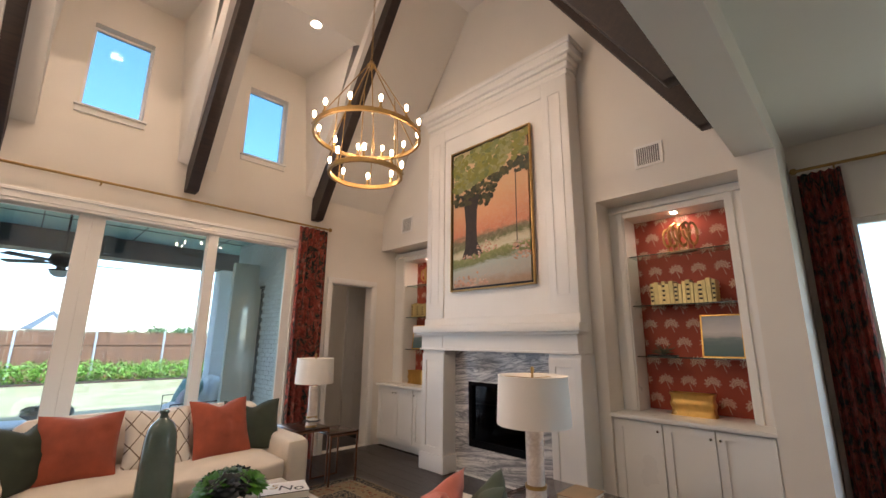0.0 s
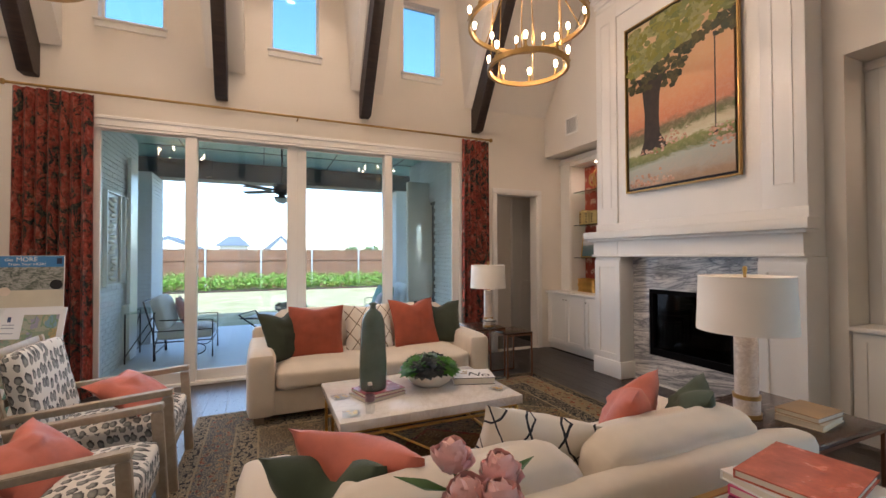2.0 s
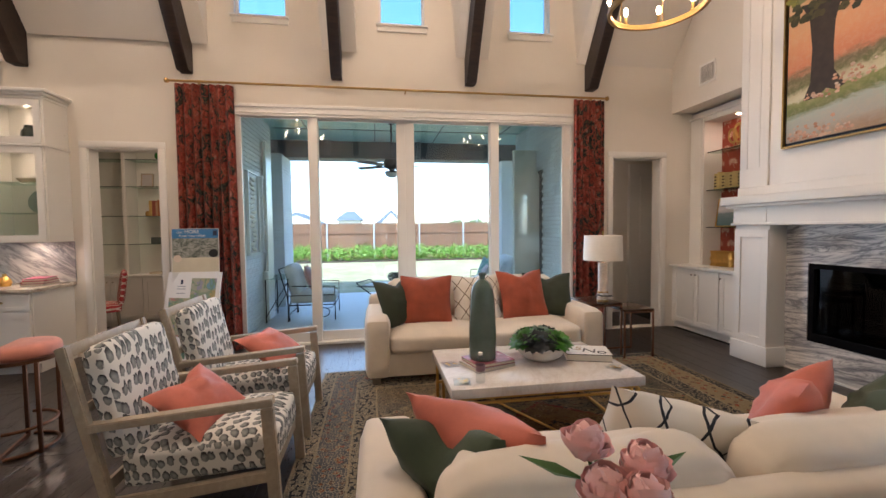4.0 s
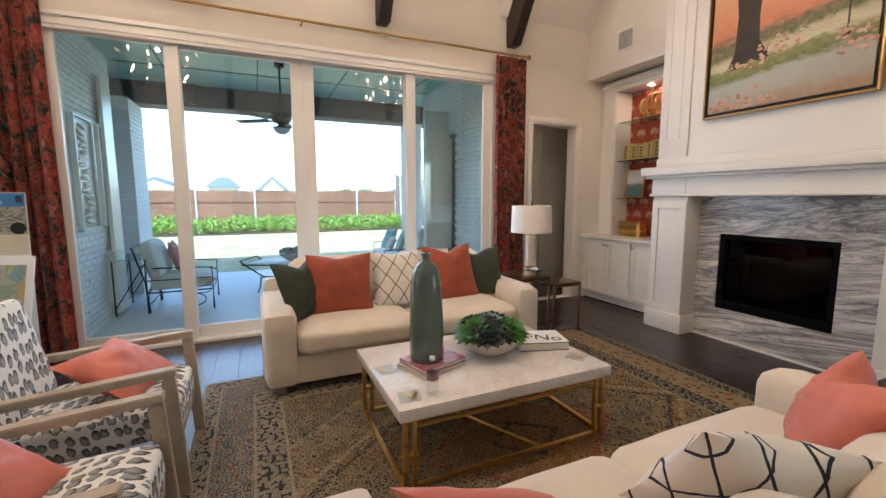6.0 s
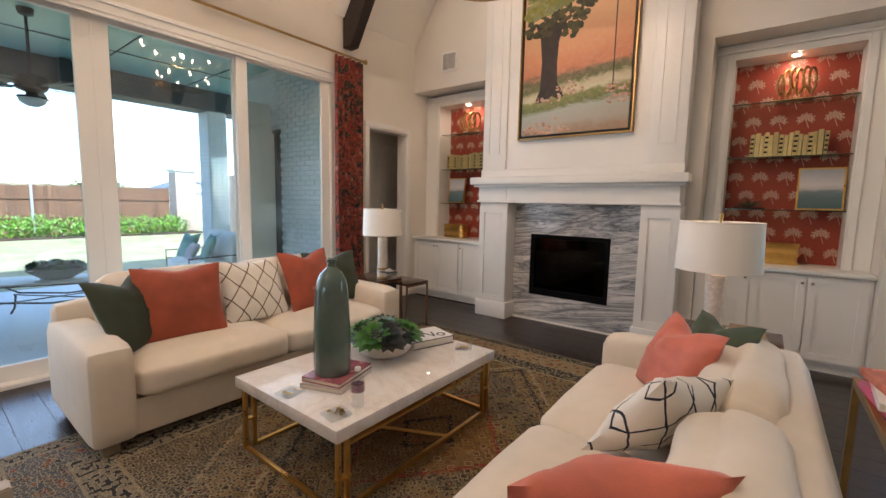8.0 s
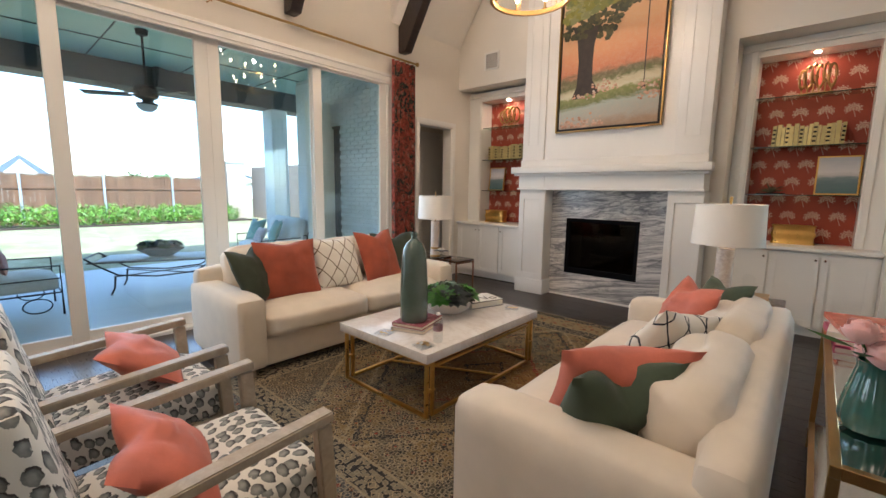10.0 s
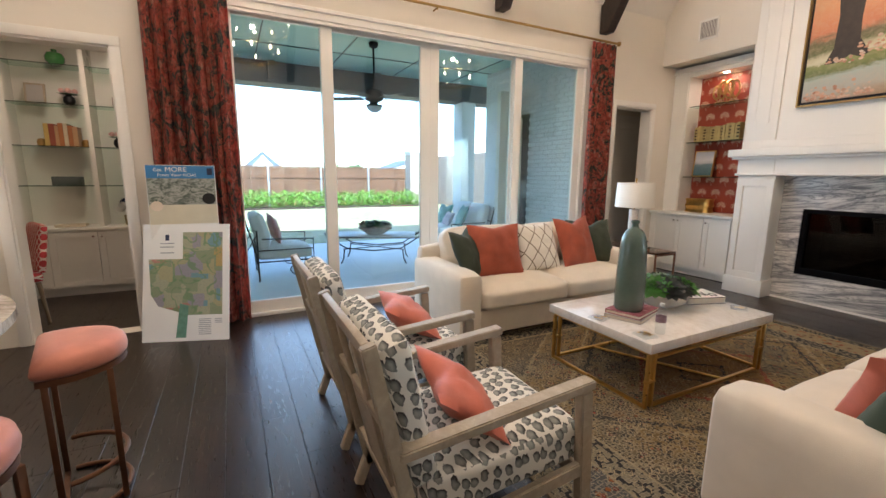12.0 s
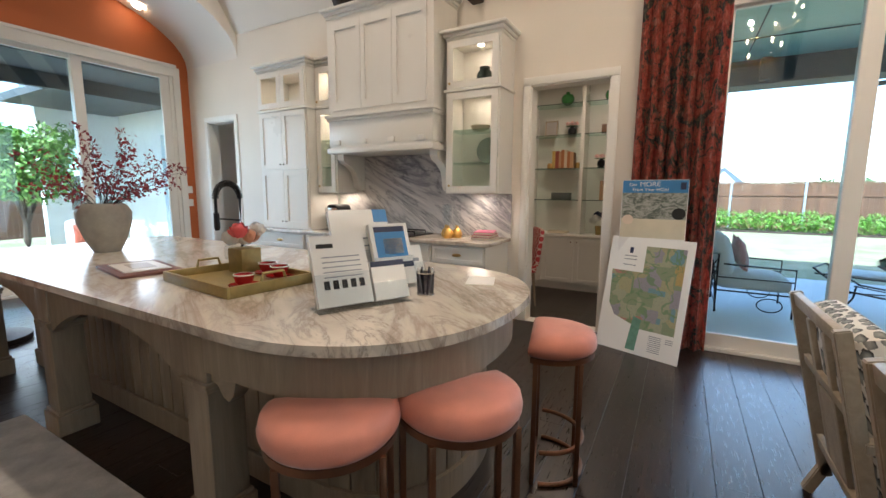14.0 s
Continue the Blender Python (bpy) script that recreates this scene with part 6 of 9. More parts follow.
# ---- side tables and lamps ----
def side_table(m, w, d, h, label, glass=False):
    t = thing("side_table", m, label, "side table", "bronze side tables")
    part("top", one(-w / 2, w / 2, -d / 2, d / 2, h - 0.022, h, 0.003), wood("walnut_top_%d" % round(h * 1000 + w * 10), (0.035, 0.016, 0.008), (0.12, 0.055, 0.028), 0.25, (8, 1, 8), 0.1, 0.3), t)
    for sx in (-1, 1):
        for sy in (-1, 1):
            part("leg", one(sx * (w / 2 - 0.01) - 0.009, sx * (w / 2 - 0.01) + 0.009, sy * (d / 2 - 0.01) - 0.009, sy * (d / 2 - 0.01) + 0.009, 0, h - 0.022, 0.002), BRONZE, t)
        part("apron", one(sx * (w / 2 - 0.01) - 0.007, sx * (w / 2 - 0.01) + 0.007, -d / 2 + 0.02, d / 2 - 0.02, h - 0.04, h - 0.022), BRONZE, t)
        part("foot_rail", one(sx * (w / 2 - 0.01) - 0.007, sx * (w / 2 - 0.01) + 0.007, -d / 2 + 0.02, d / 2 - 0.02, 0.0, 0.014), BRONZE, t)


side_table(pose(-4.32, 3.10, 0), 0.50, 0.40, 0.60, "bronze-framed walnut side table beside the sofa")
side_table(pose(-4.15, 3.42, 0.0), 0.42, 0.36, 0.545, "lower bronze-framed nesting table beside the sofa")
side_table(pose(-1.10, 3.18, 0), 0.62, 0.66, 0.60, "bronze-framed walnut side table by the bookcase")


def table_lamp(x, y, z, r, zs0, zs1, power):
    t = thing("table_lamp", pose(x, y, z), "alabaster column table lamp with a white drum shade", "table lamp", "table lamps")
    h0, h1 = zs0 - z, zs1 - z
    k = r / 0.25
    part("foot", lathe([(0, 0), (0.075 * k, 0), (0.075 * k, 0.02), (0, 0.02)], 28), BRASS, t)
    part("column", lathe([(0.068 * k, 0.02), (0.068 * k, 0.10), (0.06 * k, 0.105), (0.06 * k, h0 - 0.03), (0.0, h0 - 0.025)], 32), LAMP_MARBLE, t)
    part("collar", lathe([(0.071 * k, 0.095), (0.071 * k, 0.115), (0.06 * k, 0.116)], 28), BRASS, t)
    part("stem", tube([(0, 0, h0 - 0.03), (0, 0, h1 + 0.02)], 0.008), BRASS, t)
    part("finial", lathe([(0, 0.045), (0.010, 0.04), (0.012, 0.025), (0.008, 0.0), (0, 0.0)], 14, at=(0, 0, h1 + 0.01)), BRASS, t)
    part("shade", lathe([(r * 0.97, h1 - 0.003), (r * 0.95, h1), (r * 0.935, h1 - 0.003), (r * 0.985, h0 + 0.003), (r, h0), (r * 1.0, h0 + 0.004), (r * 0.95, h1)], 48), SHADE, t)
    part("bulb", lathe([(0, -0.05), (0.02, -0.04), (0.03, 0.0), (0.022, 0.03), (0, 0.04)], 14, at=(0, 0, (h0 + h1) / 2)), glow("lamp_bulb_%d" % round(power * 10), (1.0, 0.75, 0.48), power), t)
    part("spider", boxes((-r * 0.93, r * 0.93, -0.003, 0.003, h1 - 0.02, h1 - 0.016), (-0.003, 0.003, -r * 0.93, r * 0.93, h1 - 0.02, h1 - 0.016)), BRASS, t)


table_lamp(-4.21, 3.14, 0.60, 0.215, 1.07, 1.35, 3.2)
table_lamp(-1.155, 3.0, 0.60, 0.23, 1.055, 1.35, 3.2)

flat_book(-0.98, 3.22, 0.60, 0.20, 0.27, 0.032, 8, CREAMCOVER, "cream hardback book beside the lamp")
flat_book(-0.98, 3.22, 0.633, 0.19, 0.25, 0.028, 2, plain("tan_cover", (0.42, 0.28, 0.15), 0.5, 0, 0.2), "tan hardback book beside the lamp")
ro = thing("glass_flower_vase", pose(-4.02, 3.05, 0.60), "small clear vase with a white flower and leaves", "vase")
part("vase", lathe([(0, 0), (0.035, 0), (0.042, 0.03), (0.036, 0.07), (0.04, 0.09)], 20), CLEARPLASTIC, ro)
bm = bmesh.new()
rosette(bm, (0, 0, 0.10), 0.055, 4, Matrix.Identity(3), random.Random(2))
part("flower", bm, WHITECOVER, ro)
bm = bmesh.new()
rosette(bm, (0, 0, 0.08), 0.11, 1, Matrix.Identity(3), random.Random(6))
part("foliage", bm, SUCC["dark_rosette"], ro)

# ---- console behind the sofa ----
cs = thing("console_table", pose(-0.405, 1.55, 0), "gold-framed console table with a mirrored top", "console table")
MIRROR = plain("aged_mirror", (0.55, 0.56, 0.55), 0.06, 1.0, 0.05, 3, 40, 0.0)
KW, KL, KH = 0.38, 1.66, 0.735
part("top_frame", boxes((-KW / 2, -KW / 2 + 0.025, -KL / 2, KL / 2, KH - 0.035, KH), (KW / 2 - 0.025, KW / 2, -KL / 2, KL / 2, KH - 0.035, KH), (-KW / 2 + 0.025, KW / 2 - 0.025, -KL / 2, -KL / 2 + 0.025, KH - 0.035, KH), (-KW / 2 + 0.025, KW / 2 - 0.025, KL / 2 - 0.025, KL / 2, KH - 0.035, KH), bevel=0.002), BRASS, cs)
part("mirror_top", one(-KW / 2 + 0.025, KW / 2 - 0.025, -KL / 2 + 0.025, KL / 2 - 0.025, KH - 0.012, KH - 0.003), MIRROR, cs)
part("mirror_shelf", one(-KW / 2 + 0.025, KW / 2 - 0.025, -KL / 2 + 0.025, KL / 2 - 0.025, 0.14, 0.15), MIRROR, cs)
for sx in (-1, 1):
    for sy in (-1, 1):
        part("leg", one(sx * (KW / 2 - 0.0125) - 0.0125, sx * (KW / 2 - 0.0125) + 0.0125, sy * (KL / 2 - 0.0125) - 0.0125, sy * (KL / 2 - 0.0125) + 0.0125, 0, KH - 0.035), BRASS, cs)
    part("shelf_rail", one(sx * (KW / 2 - 0.0125) - 0.0125, sx * (KW / 2 - 0.0125) + 0.0125, -KL / 2 + 0.025, KL / 2 - 0.025, 0.135, 0.155), BRASS, cs)
fv = thing("peony_vase", pose(-0.51, 1.01, KH), "teal glass vase with pink peonies on the console", "vase")
TEAL = plain("teal_glass", (0.03, 0.12, 0.10), 0.08, 0, 0.25, 5, 60, 0.02, 0.8)
bm = bmesh.new()
rings = []
for r, z in [(0.045, 0), (0.060, 0.008), (0.068, 0.035), (0.067, 0.065), (0.060, 0.11), (0.049, 0.16), (0.042, 0.195), (0.045, 0.212), (0.041, 0.212)]:
    rings.append([bm.verts.new((r * (1 + 0.03 * math.cos(12 * a)) * math.cos(a), r * (1 + 0.03 * math.cos(12 * a)) * math.sin(a), z)) for a in [6.283 * i / 72 for i in range(72)]])
for a, b in zip(rings, rings[1:]):
    for k in range(72):
        bm.faces.new((a[k], a[(k + 1) % 72], b[(k + 1) % 72], b[k]))
bm.faces.new(rings[0][::-1])
part("vase", bm, TEAL, fv)


def petal_ball(bm, c, r, rr, n=46):
    """A full flower of cupped, ruffled petals."""
    for k in range(n):
        f = k / n
        e = math.asin(min(1, max(-1, 1 - 1.35 * f)))
        a = k * 2.39996
        d = Vector((math.cos(a) * math.cos(e), math.sin(a) * math.cos(e), math.sin(e)))
        side = d.cross(Vector((0, 0, 1)))
        side = side.normalized() if side.length > 0.01 else Vector((1, 0, 0))
        up = side.cross(d)
        R, w = r * rr.uniform(0.75, 1.05), r * rr.uniform(0.35, 0.55)
        grid = []
        for i in range(4):
            row = []
            for j in range(4):
                u, v = (i / 3 - 0.5) * 2, j / 3
                p = d * R * (0.55 + 0.5 * math.sin(v * 1.6)) + side * w * u * (0.5 + 0.6 * v) + up * r * (v * 0.75 - 0.35) - d * r * 0.22 * u * u + d * rr.uniform(-0.04, 0.04) * r
                row.append(bm.verts.new(p + Vector(c)))
            grid.append(row)
        for i in range(3):
            for j in range(3):
                bm.faces.new((grid[i][j], grid[i + 1][j], grid[i + 1][j + 1], grid[i][j + 1]))


PEONY = plain("peony_petal", (0.95, 0.54, 0.50), 0.6, 0, 0.12, 26, 120, 0.1, 0, 0.3)
LEAF = plain("peony_leaf", (0.05, 0.13, 0.03), 0.5, 0, 0.3, 20)
rr = random.Random(12)
for c, r in (((-0.045, -0.03, 0.285), 0.046), ((0.015, -0.02, 0.225), 0.052), ((0.065, 0.025, 0.235), 0.047), ((0.0, 0.065, 0.255), 0.046), ((-0.01, 0.075, 0.205), 0.042)):
    bm = bmesh.new()
    petal_ball(bm, (0, 0, 0), r, rr)
    part("peony", bm, PEONY, fv, m=Matrix.Translation(c))
    part("stem", tube([(0, 0, 0.1), (c[0] * 0.4, c[1] * 0.4, 0.20), c], 0.004, 5), LEAF, fv)
for k in range(5):
    a = 1.3 * k + 0.4
    bm = bmesh.new()
    d, s = Vector((math.cos(a), math.sin(a), 0.25)), Vector((-math.sin(a), math.cos(a), 0))
    p0 = Vector((0.04 * math.cos(a), 0.04 * math.sin(a), 0.235))
    v = [bm.verts.new(p) for p in (p0, p0 + d * 0.06 + s * 0.022, p0 + d * 0.13, p0 + d * 0.06 - s * 0.022, p0 + d * 0.065 + Vector((0, 0, -0.008)))]
    for f in ((0, 1, 4), (1, 2, 4), (2, 3, 4), (3, 0, 4)):
        bm.faces.new([v[i] for i in f])
    part("leaf", bm, LEAF, fv)
flat_book(-0.45, 2.09, KH, 0.26, 0.34, 0.03, 6, PINK, "hot pink hardback book on the console")
flat_book(-0.45, 2.08, KH + 0.031, 0.26, 0.34, 0.028, -4, WHITECOVER, "white hardback book on the console")
flat_book(-0.45, 2.09, KH + 0.060, 0.25, 0.33, 0.026, 10, FLORAL, "orange and pink floral book on the console")

# ---- kitchen wall: local x runs along world y, the faces look into the room ----
KM = pose(WX, 0, 0, 0, 0, 90)
PULL = plain("brass_cup_pull", (0.55, 0.38, 0.16), 0.3, 1.0, 0.1, 10)


def drawer(parent, x0, x1, z0, z1, y):
    d = part("drawer_front", boxes((x0, x0 + 0.035, y - 0.02, y, z0, z1), (x1 - 0.035, x1, y - 0.02, y, z0, z1), (x0 + 0.035, x1 - 0.035, y - 0.02, y, z0, z0 + 0.035), (x0 + 0.035, x1 - 0.035, y - 0.02, y, z1 - 0.035, z1), (x0 + 0.035, x1 - 0.035, y - 0.010, y, z0 + 0.035, z1 - 0.035)), CAB, parent)
    c, zc = (x0 + x1) / 2, (z0 + z1) / 2
    part("cup_pull", turned(lathe([(0.05, 0.0), (0.048, 0.012), (0.036, 0.022), (0, 0.026)], 20), Matrix.Translation((c, y - 0.02, zc)) @ pose(0, 0, 0, 90).to_3x3().to_4x4() @ Matrix.Diagonal((1, 0.35, 1, 1))), PULL, d)


def base_unit(x0, x1, kind, label, m=KM):
    t = thing("base_cabinet", m, label, "base cabinet", "kitchen base cabinets")
    part("body", boxes((x0 + 0.002, x1 - 0.002, -0.60, -0.004, 0.10, 0.845), (x0 + 0.002, x1 - 0.002, -0.53, -0.004, 0.0, 0.10)), CAB, t)
    if kind == "drawers":
        for z0, z1 in ((0.67, 0.83), (0.40, 0.65), (0.12, 0.38)):
            drawer(t, x0 + 0.02, x1 - 0.02, z0, z1, -0.601)
    else:
        drawer(t, x0 + 0.02, x1 - 0.02, 0.67, 0.83, -0.601)
        c = (x0 + x1) / 2
        if kind == "pair":
            shaker_door(t, x0 + 0.02, c - 0.003, 0.12, 0.65, -0.601, (c - 0.03, 0.60))
            shaker_door(t, c + 0.003, x1 - 0.02, 0.12, 0.65, -0.601, (c + 0.03, 0.60))
        else:
            shaker_door(t, x0 + 0.02, x1 - 0.02, 0.12, 0.65, -0.601, (x0 + 0.06, 0.60))


for x0, x1, kind in ((-3.45, -2.85, "single"), (-3.92, -3.46, "drawers"), (-4.70, -3.93, "pair"), (-5.26, -4.71, "drawers"), (-6.14, -5.27, "pair")):
    base_unit(x0, x1, kind, "white shaker base cabinet with drawers and brass pulls")
solid("kitchen_counter", one(-6.16, -2.82, -0.64, -0.004, 0.846, 0.885, 0.005), ISLAND_MARBLE, "veined quartzite kitchen counter", "counter", m=KM)
solid("backsplash", boxes((-5.26, -2.82, -0.016, -0.003, 0.886, 1.35), (-4.90, -3.49, -0.016, -0.003, 1.35, 1.91)), SPLASH_MARBLE, "grey-veined marble slab backsplash", "backsplash", m=KM)
ckt = thing("cooktop", KM @ pose(-4.19, -0.32, 0.885), "black gas cooktop set in the counter", "cooktop")
part("glass_plate", one(-0.44, 0.44, -0.25, 0.25, 0, 0.012, 0.003), BLACK, ckt)
for k in range(3):
    for s in (-1, 1):
        part("grate", tube([(-0.3 + 0.3 * k - 0.12, s * 0.11, 0.012), (-0.3 + 0.3 * k - 0.12, s * 0.11, 0.05), (-0.3 + 0.3 * k + 0.12, s * 0.11, 0.05), (-0.3 + 0.3 * k + 0.12, s * 0.11, 0.012)], 0.008, 6), IRON, ckt)


def shell(x0, x1, d, z0, z1):
    return boxes((x0, x0 + 0.018, -d, -0.004, z0, z1), (x1 - 0.018, x1, -d, -0.004, z0, z1), (x0 + 0.018, x1 - 0.018, -d, -0.004, z0, z0 + 0.018), (x0 + 0.018, x1 - 0.018, -d, -0.004, z1 - 0.018, z1), (x0 + 0.018, x1 - 0.018, -0.02, -0.004, z0 + 0.018, z1 - 0.018))


def glass_door(parent, x0, x1, z0, z1, y, knob=None):
    d = part("glass_door", cells("y", y - 0.02, y, x0, x1, z0, z1, [(x0 + 0.065, x1 - 0.065, z0 + 0.065, z1 - 0.065)]), CAB, parent)
    g = part("pane", one(x0 + 0.065, x1 - 0.065, y - 0.012, y - 0.008, z0 + 0.065, z1 - 0.065), CABGLASS, d)
    g.visible_shadow = False
    if knob:
        part("knob", lathe([(0, 0.014), (0.011, 0.008), (0.012, 0), (0.011, -0.008), (0, -0.014)], 12, at=(knob[0], y - 0.03, knob[1])), PULL, d)


def crown(parent, x0, x1, d, z):
    part("crown_moulding", boxes((x0 - 0.012, x1 + 0.012, -d - 0.012, -0.004, z, z + 0.03), (x0 - 0.03, x1 + 0.03, -d - 0.03, -0.004, z + 0.03, z + 0.065), (x0 - 0.06, x1 + 0.06, -d - 0.06, -0.004, z + 0.065, z + 0.10), bevel=0.008), CAB, parent)


def upper_unit(x0, x1, d, z0, zm, z1, label, light=True):
    t = thing("wall_cabinet", KM, label, "wall cabinet", "glass-fronted wall cabinets")
    part("lower_box", shell(x0, x1, d, z0, zm), CAB, t)
    part("upper_box", shell(x0, x1, d, zm + 0.001, z1), CAB, t)
    glass_door(t, x0 + 0.02, x1 - 0.02, z0 + 0.01, zm - 0.02, -d - 0.001, (x0 + 0.05, z0 + 0.08))
    glass_door(t, x0 + 0.02, x1 - 0.02, zm + 0.02, z1 - 0.01, -d - 0.001, (x0 + 0.05, zm + 0.07))
    part("mid_moulding", one(x0 - 0.015, x1 + 0.015, -d - 0.03, -0.004, zm - 0.012, zm + 0.014, 0.004), CAB, t)
    crown(t, x0, x1, d, z1)
    for f in (0.3, 0.62):
        z = z0 + (zm - z0) * f
        s = part("glass_shelf", one(x0 + 0.018, x1 - 0.018, -d + 0.03, -0.02, z, z + 0.008), SHELFGLASS, t)
    for zz in (zm - 0.02, z1 - 0.02):
        part("puck_light", lathe([(0, 0), (0.03, 0), (0.03, 0.006)], 16, at=((x0 + x1) / 2, -d / 2, zz - 0.004)), CANGLOW, t)
        lamp("cabinet_lamp", "AREA", KM @ Vector(((x0 + x1) / 2, -d / 2, zz - 0.01)), 0.35, size=0.06, aim=KM @ Vector(((x0 + x1) / 2, -d / 2, 0)))
    return t


upper_unit(-3.42, -2.83, 0.36, 1.35, 2.37, 2.85, "white wall cabinet with glass doors and crown moulding")
upper_unit(-5.26, -4.93, 0.36, 1.35, 2.37, 2.85, "narrow white wall cabinet with glass doors")
for yb in (-3.1, -5.0):
    lamp("counter_lamp", "AREA", KM @ Vector((yb, -0.2, 1.335)), 1.6, size=0.25, aim=KM @ Vector((yb, -0.15, 0)))

lamp("cabinet_lamp", "AREA", KM @ Vector((-5.70, -0.25, 2.82)), 0.9, size=0.06, aim=KM @ Vector((-5.70, -0.25, 0)))
tall = thing("tall_cabinet", KM, "tall white shaker cabinet standing on the counter", "tall cabinet")
part("body", one(-6.14, -5.265, -0.50, -0.004, 0.886, 2.37), CAB, tall)
part("top_box", shell(-6.14, -5.265, 0.50, 2.371, 2.85), CAB, tall)
for x0, x1 in ((-6.12, -5.705), (-5.70, -5.285)):
    for z0, z1 in ((0.92, 1.62), (1.64, 2.35)):
        shaker_door(tall, x0, x1, z0, z1, -0.501, ((x1 - 0.03) if x0 < -6 else (x0 + 0.03), z0 + 0.06))
    glass_door(tall, x0, x1, 2.40, 2.84, -0.501)
part("mid_moulding", one(-6.155, -5.25, -0.53, -0.004, 2.36, 2.386, 0.004), CAB, tall)
crown(tall, -6.14, -5.265, 0.50, 2.85)

hood = thing("range_hood", KM, "tall white panelled range hood with corbels and crown", "range hood")
HX0, HX1, HD = -4.90, -3.49, 0.50
part("hood_body", one(HX0, HX1, -HD, -0.004, 2.230, 3.280), CAB, hood)
w = (HX1 - HX0 - 0.14) / 3
for k in range(3):
    a = HX0 + 0.07 + k * w
    part("panel", boxes((a, a + 0.055, -HD - 0.016, -HD - 0.001, 2.280, 3.230), (a + w - 0.06, a + w - 0.005, -HD - 0.016, -HD - 0.001, 2.280, 3.230), (a + 0.055, a + w - 0.06, -HD - 0.016, -HD - 0.001, 3.140, 3.230), (a + 0.055, a + w - 0.06, -HD - 0.016, -HD - 0.001, 2.280, 2.370)), CAB, hood)
crown(hood, HX0, HX1, HD, 3.280)
part("shelf_moulding", boxes((HX0 - 0.03, HX1 + 0.03, -HD - 0.05, -0.004, 2.195, 2.230), (HX0 - 0.015, HX1 + 0.015, -HD - 0.03, -0.004, 2.160, 2.195), bevel=0.006), CAB, hood)
part("valance", one(HX0, HX1, -HD - 0.01, -0.30, 1.890, 2.160, 0.004), CAB, hood)
part("bottom_rail", one(HX0 - 0.02, HX1 + 0.02, -HD - 0.035, -0.004, 1.800, 1.860, 0.006), CAB, hood)
part("side_panel", one(HX0, HX0 + 0.03, -0.30, -0.004, 1.860, 2.160), CAB, hood)
part("side_panel", one(HX1 - 0.03, HX1, -0.30, -0.004, 1.860, 2.160), CAB, hood)
part("inset_rail", one(HX0 + 0.02, HX1 - 0.02, -HD - 0.005, -0.32, 1.860, 1.890), CAB, hood)
for k in range(4):
    a = HX0 + 0.13 + k * (HX1 - HX0 - 0.26) / 3
    part("dentil_block", one(a - 0.045, a + 0.045, -HD - 0.03, -HD - 0.011, 1.890, 1.945, 0.004), CAB, hood)
for a in (HX0 + 0.06, HX1 - 0.06):
    prof = [(-0.004, 1.800), (-0.40, 1.800), (-0.40, 1.740), (-0.36, 1.700), (-0.26, 1.660), (-0.17, 1.580), (-0.14, 1.490), (-0.13, 1.420), (-0.09, 1.380), (-0.004, 1.380)]
    bm = bmesh.new()
    A = [bm.verts.new((a - 0.045, y, z)) for y, z in prof]
    B = [bm.verts.new((a + 0.045, y, z)) for y, z in prof]
    bm.faces.new(A)
    bm.faces.new(B[::-1])
    for k in range(len(prof)):
        bm.faces.new((A[k], B[k], B[(k + 1) % len(prof)], A[(k + 1) % len(prof)]))
    bmesh.ops.recalc_face_normals(bm, faces=bm.faces)
    part("corbel", bm, CAB, hood)

# things in and below the cabinets
solid("dark_vase", lathe([(0, 0), (0.06, 0), (0.085, 0.06), (0.08, 0.16), (0.05, 0.20), (0.055, 0.22), (0.045, 0.22)], 24), plain("dark_green_glaze", (0.03, 0.045, 0.035), 0.25), "dark green vase behind the cabinet glass", "vase", m=KM @ pose(-3.08, -0.18, 2.389))
solid("serving_plate", turned(lathe([(0, 0), (0.07, 0.0), (0.13, 0.018), (0.135, 0.022), (0.07, 0.006), (0, 0.006)], 32), pose(0, 0, 0.135, 80)), plain("celadon_plate", (0.30, 0.38, 0.33), 0.25), "round celadon plate standing in the cabinet", "plate", m=KM @ pose(-3.05, -0.10, 1.661))
for k, zz in enumerate((1.3685, 1.991)):
    solid("bowl_stack", lathe([(0, 0), (0.07, 0.0), (0.10, 0.04), (0.102, 0.05), (0.095, 0.05), (0.06, 0.015), (0, 0.012)], 28), plain("cream_bowl_%d" % k, (0.62, 0.54, 0.40), 0.35), "cream ceramic bowl on the cabinet shelf", "bowl", "cabinet bowls", m=KM @ pose(-3.12, -0.18, zz))
cof = thing("coffee_maker", KM @ pose(-5.06, -0.24, 0.885), "black pod coffee maker with a silver band", "coffee maker")
part("body", turned(softbox(0.20, 0.28, 0.32, 0.05, 0.0, 6), Matrix.Translation((0, 0.02, 0))), BLACK, cof)
part("band", one(-0.10, 0.10, -0.125, -0.118, 0.19, 0.28, 0.003), CHROME, cof)
ds = thing("olive_oil_lamp", KM @ pose(-3.38, -0.30, 0.885) @ Matrix.Scale(1.3, 4), "gold and glass bottle set on the counter", "bottle set")
for k, (dx, dy) in enumerate(((-0.05, 0), (0.05, 0.0), (0.0, -0.06))):
    part("gold_bulb", lathe([(0, 0), (0.035, 0.0), (0.045, 0.03), (0.035, 0.06), (0.014, 0.08), (0.014, 0.10)], 20, at=(dx, dy, 0)), GOLD, ds)
    part("glass_neck", lathe([(0.015, 0.10), (0.032, 0.12), (0.032, 0.27), (0.0, 0.272)], 18, at=(dx, dy, 0)), CLEARPLASTIC, ds)
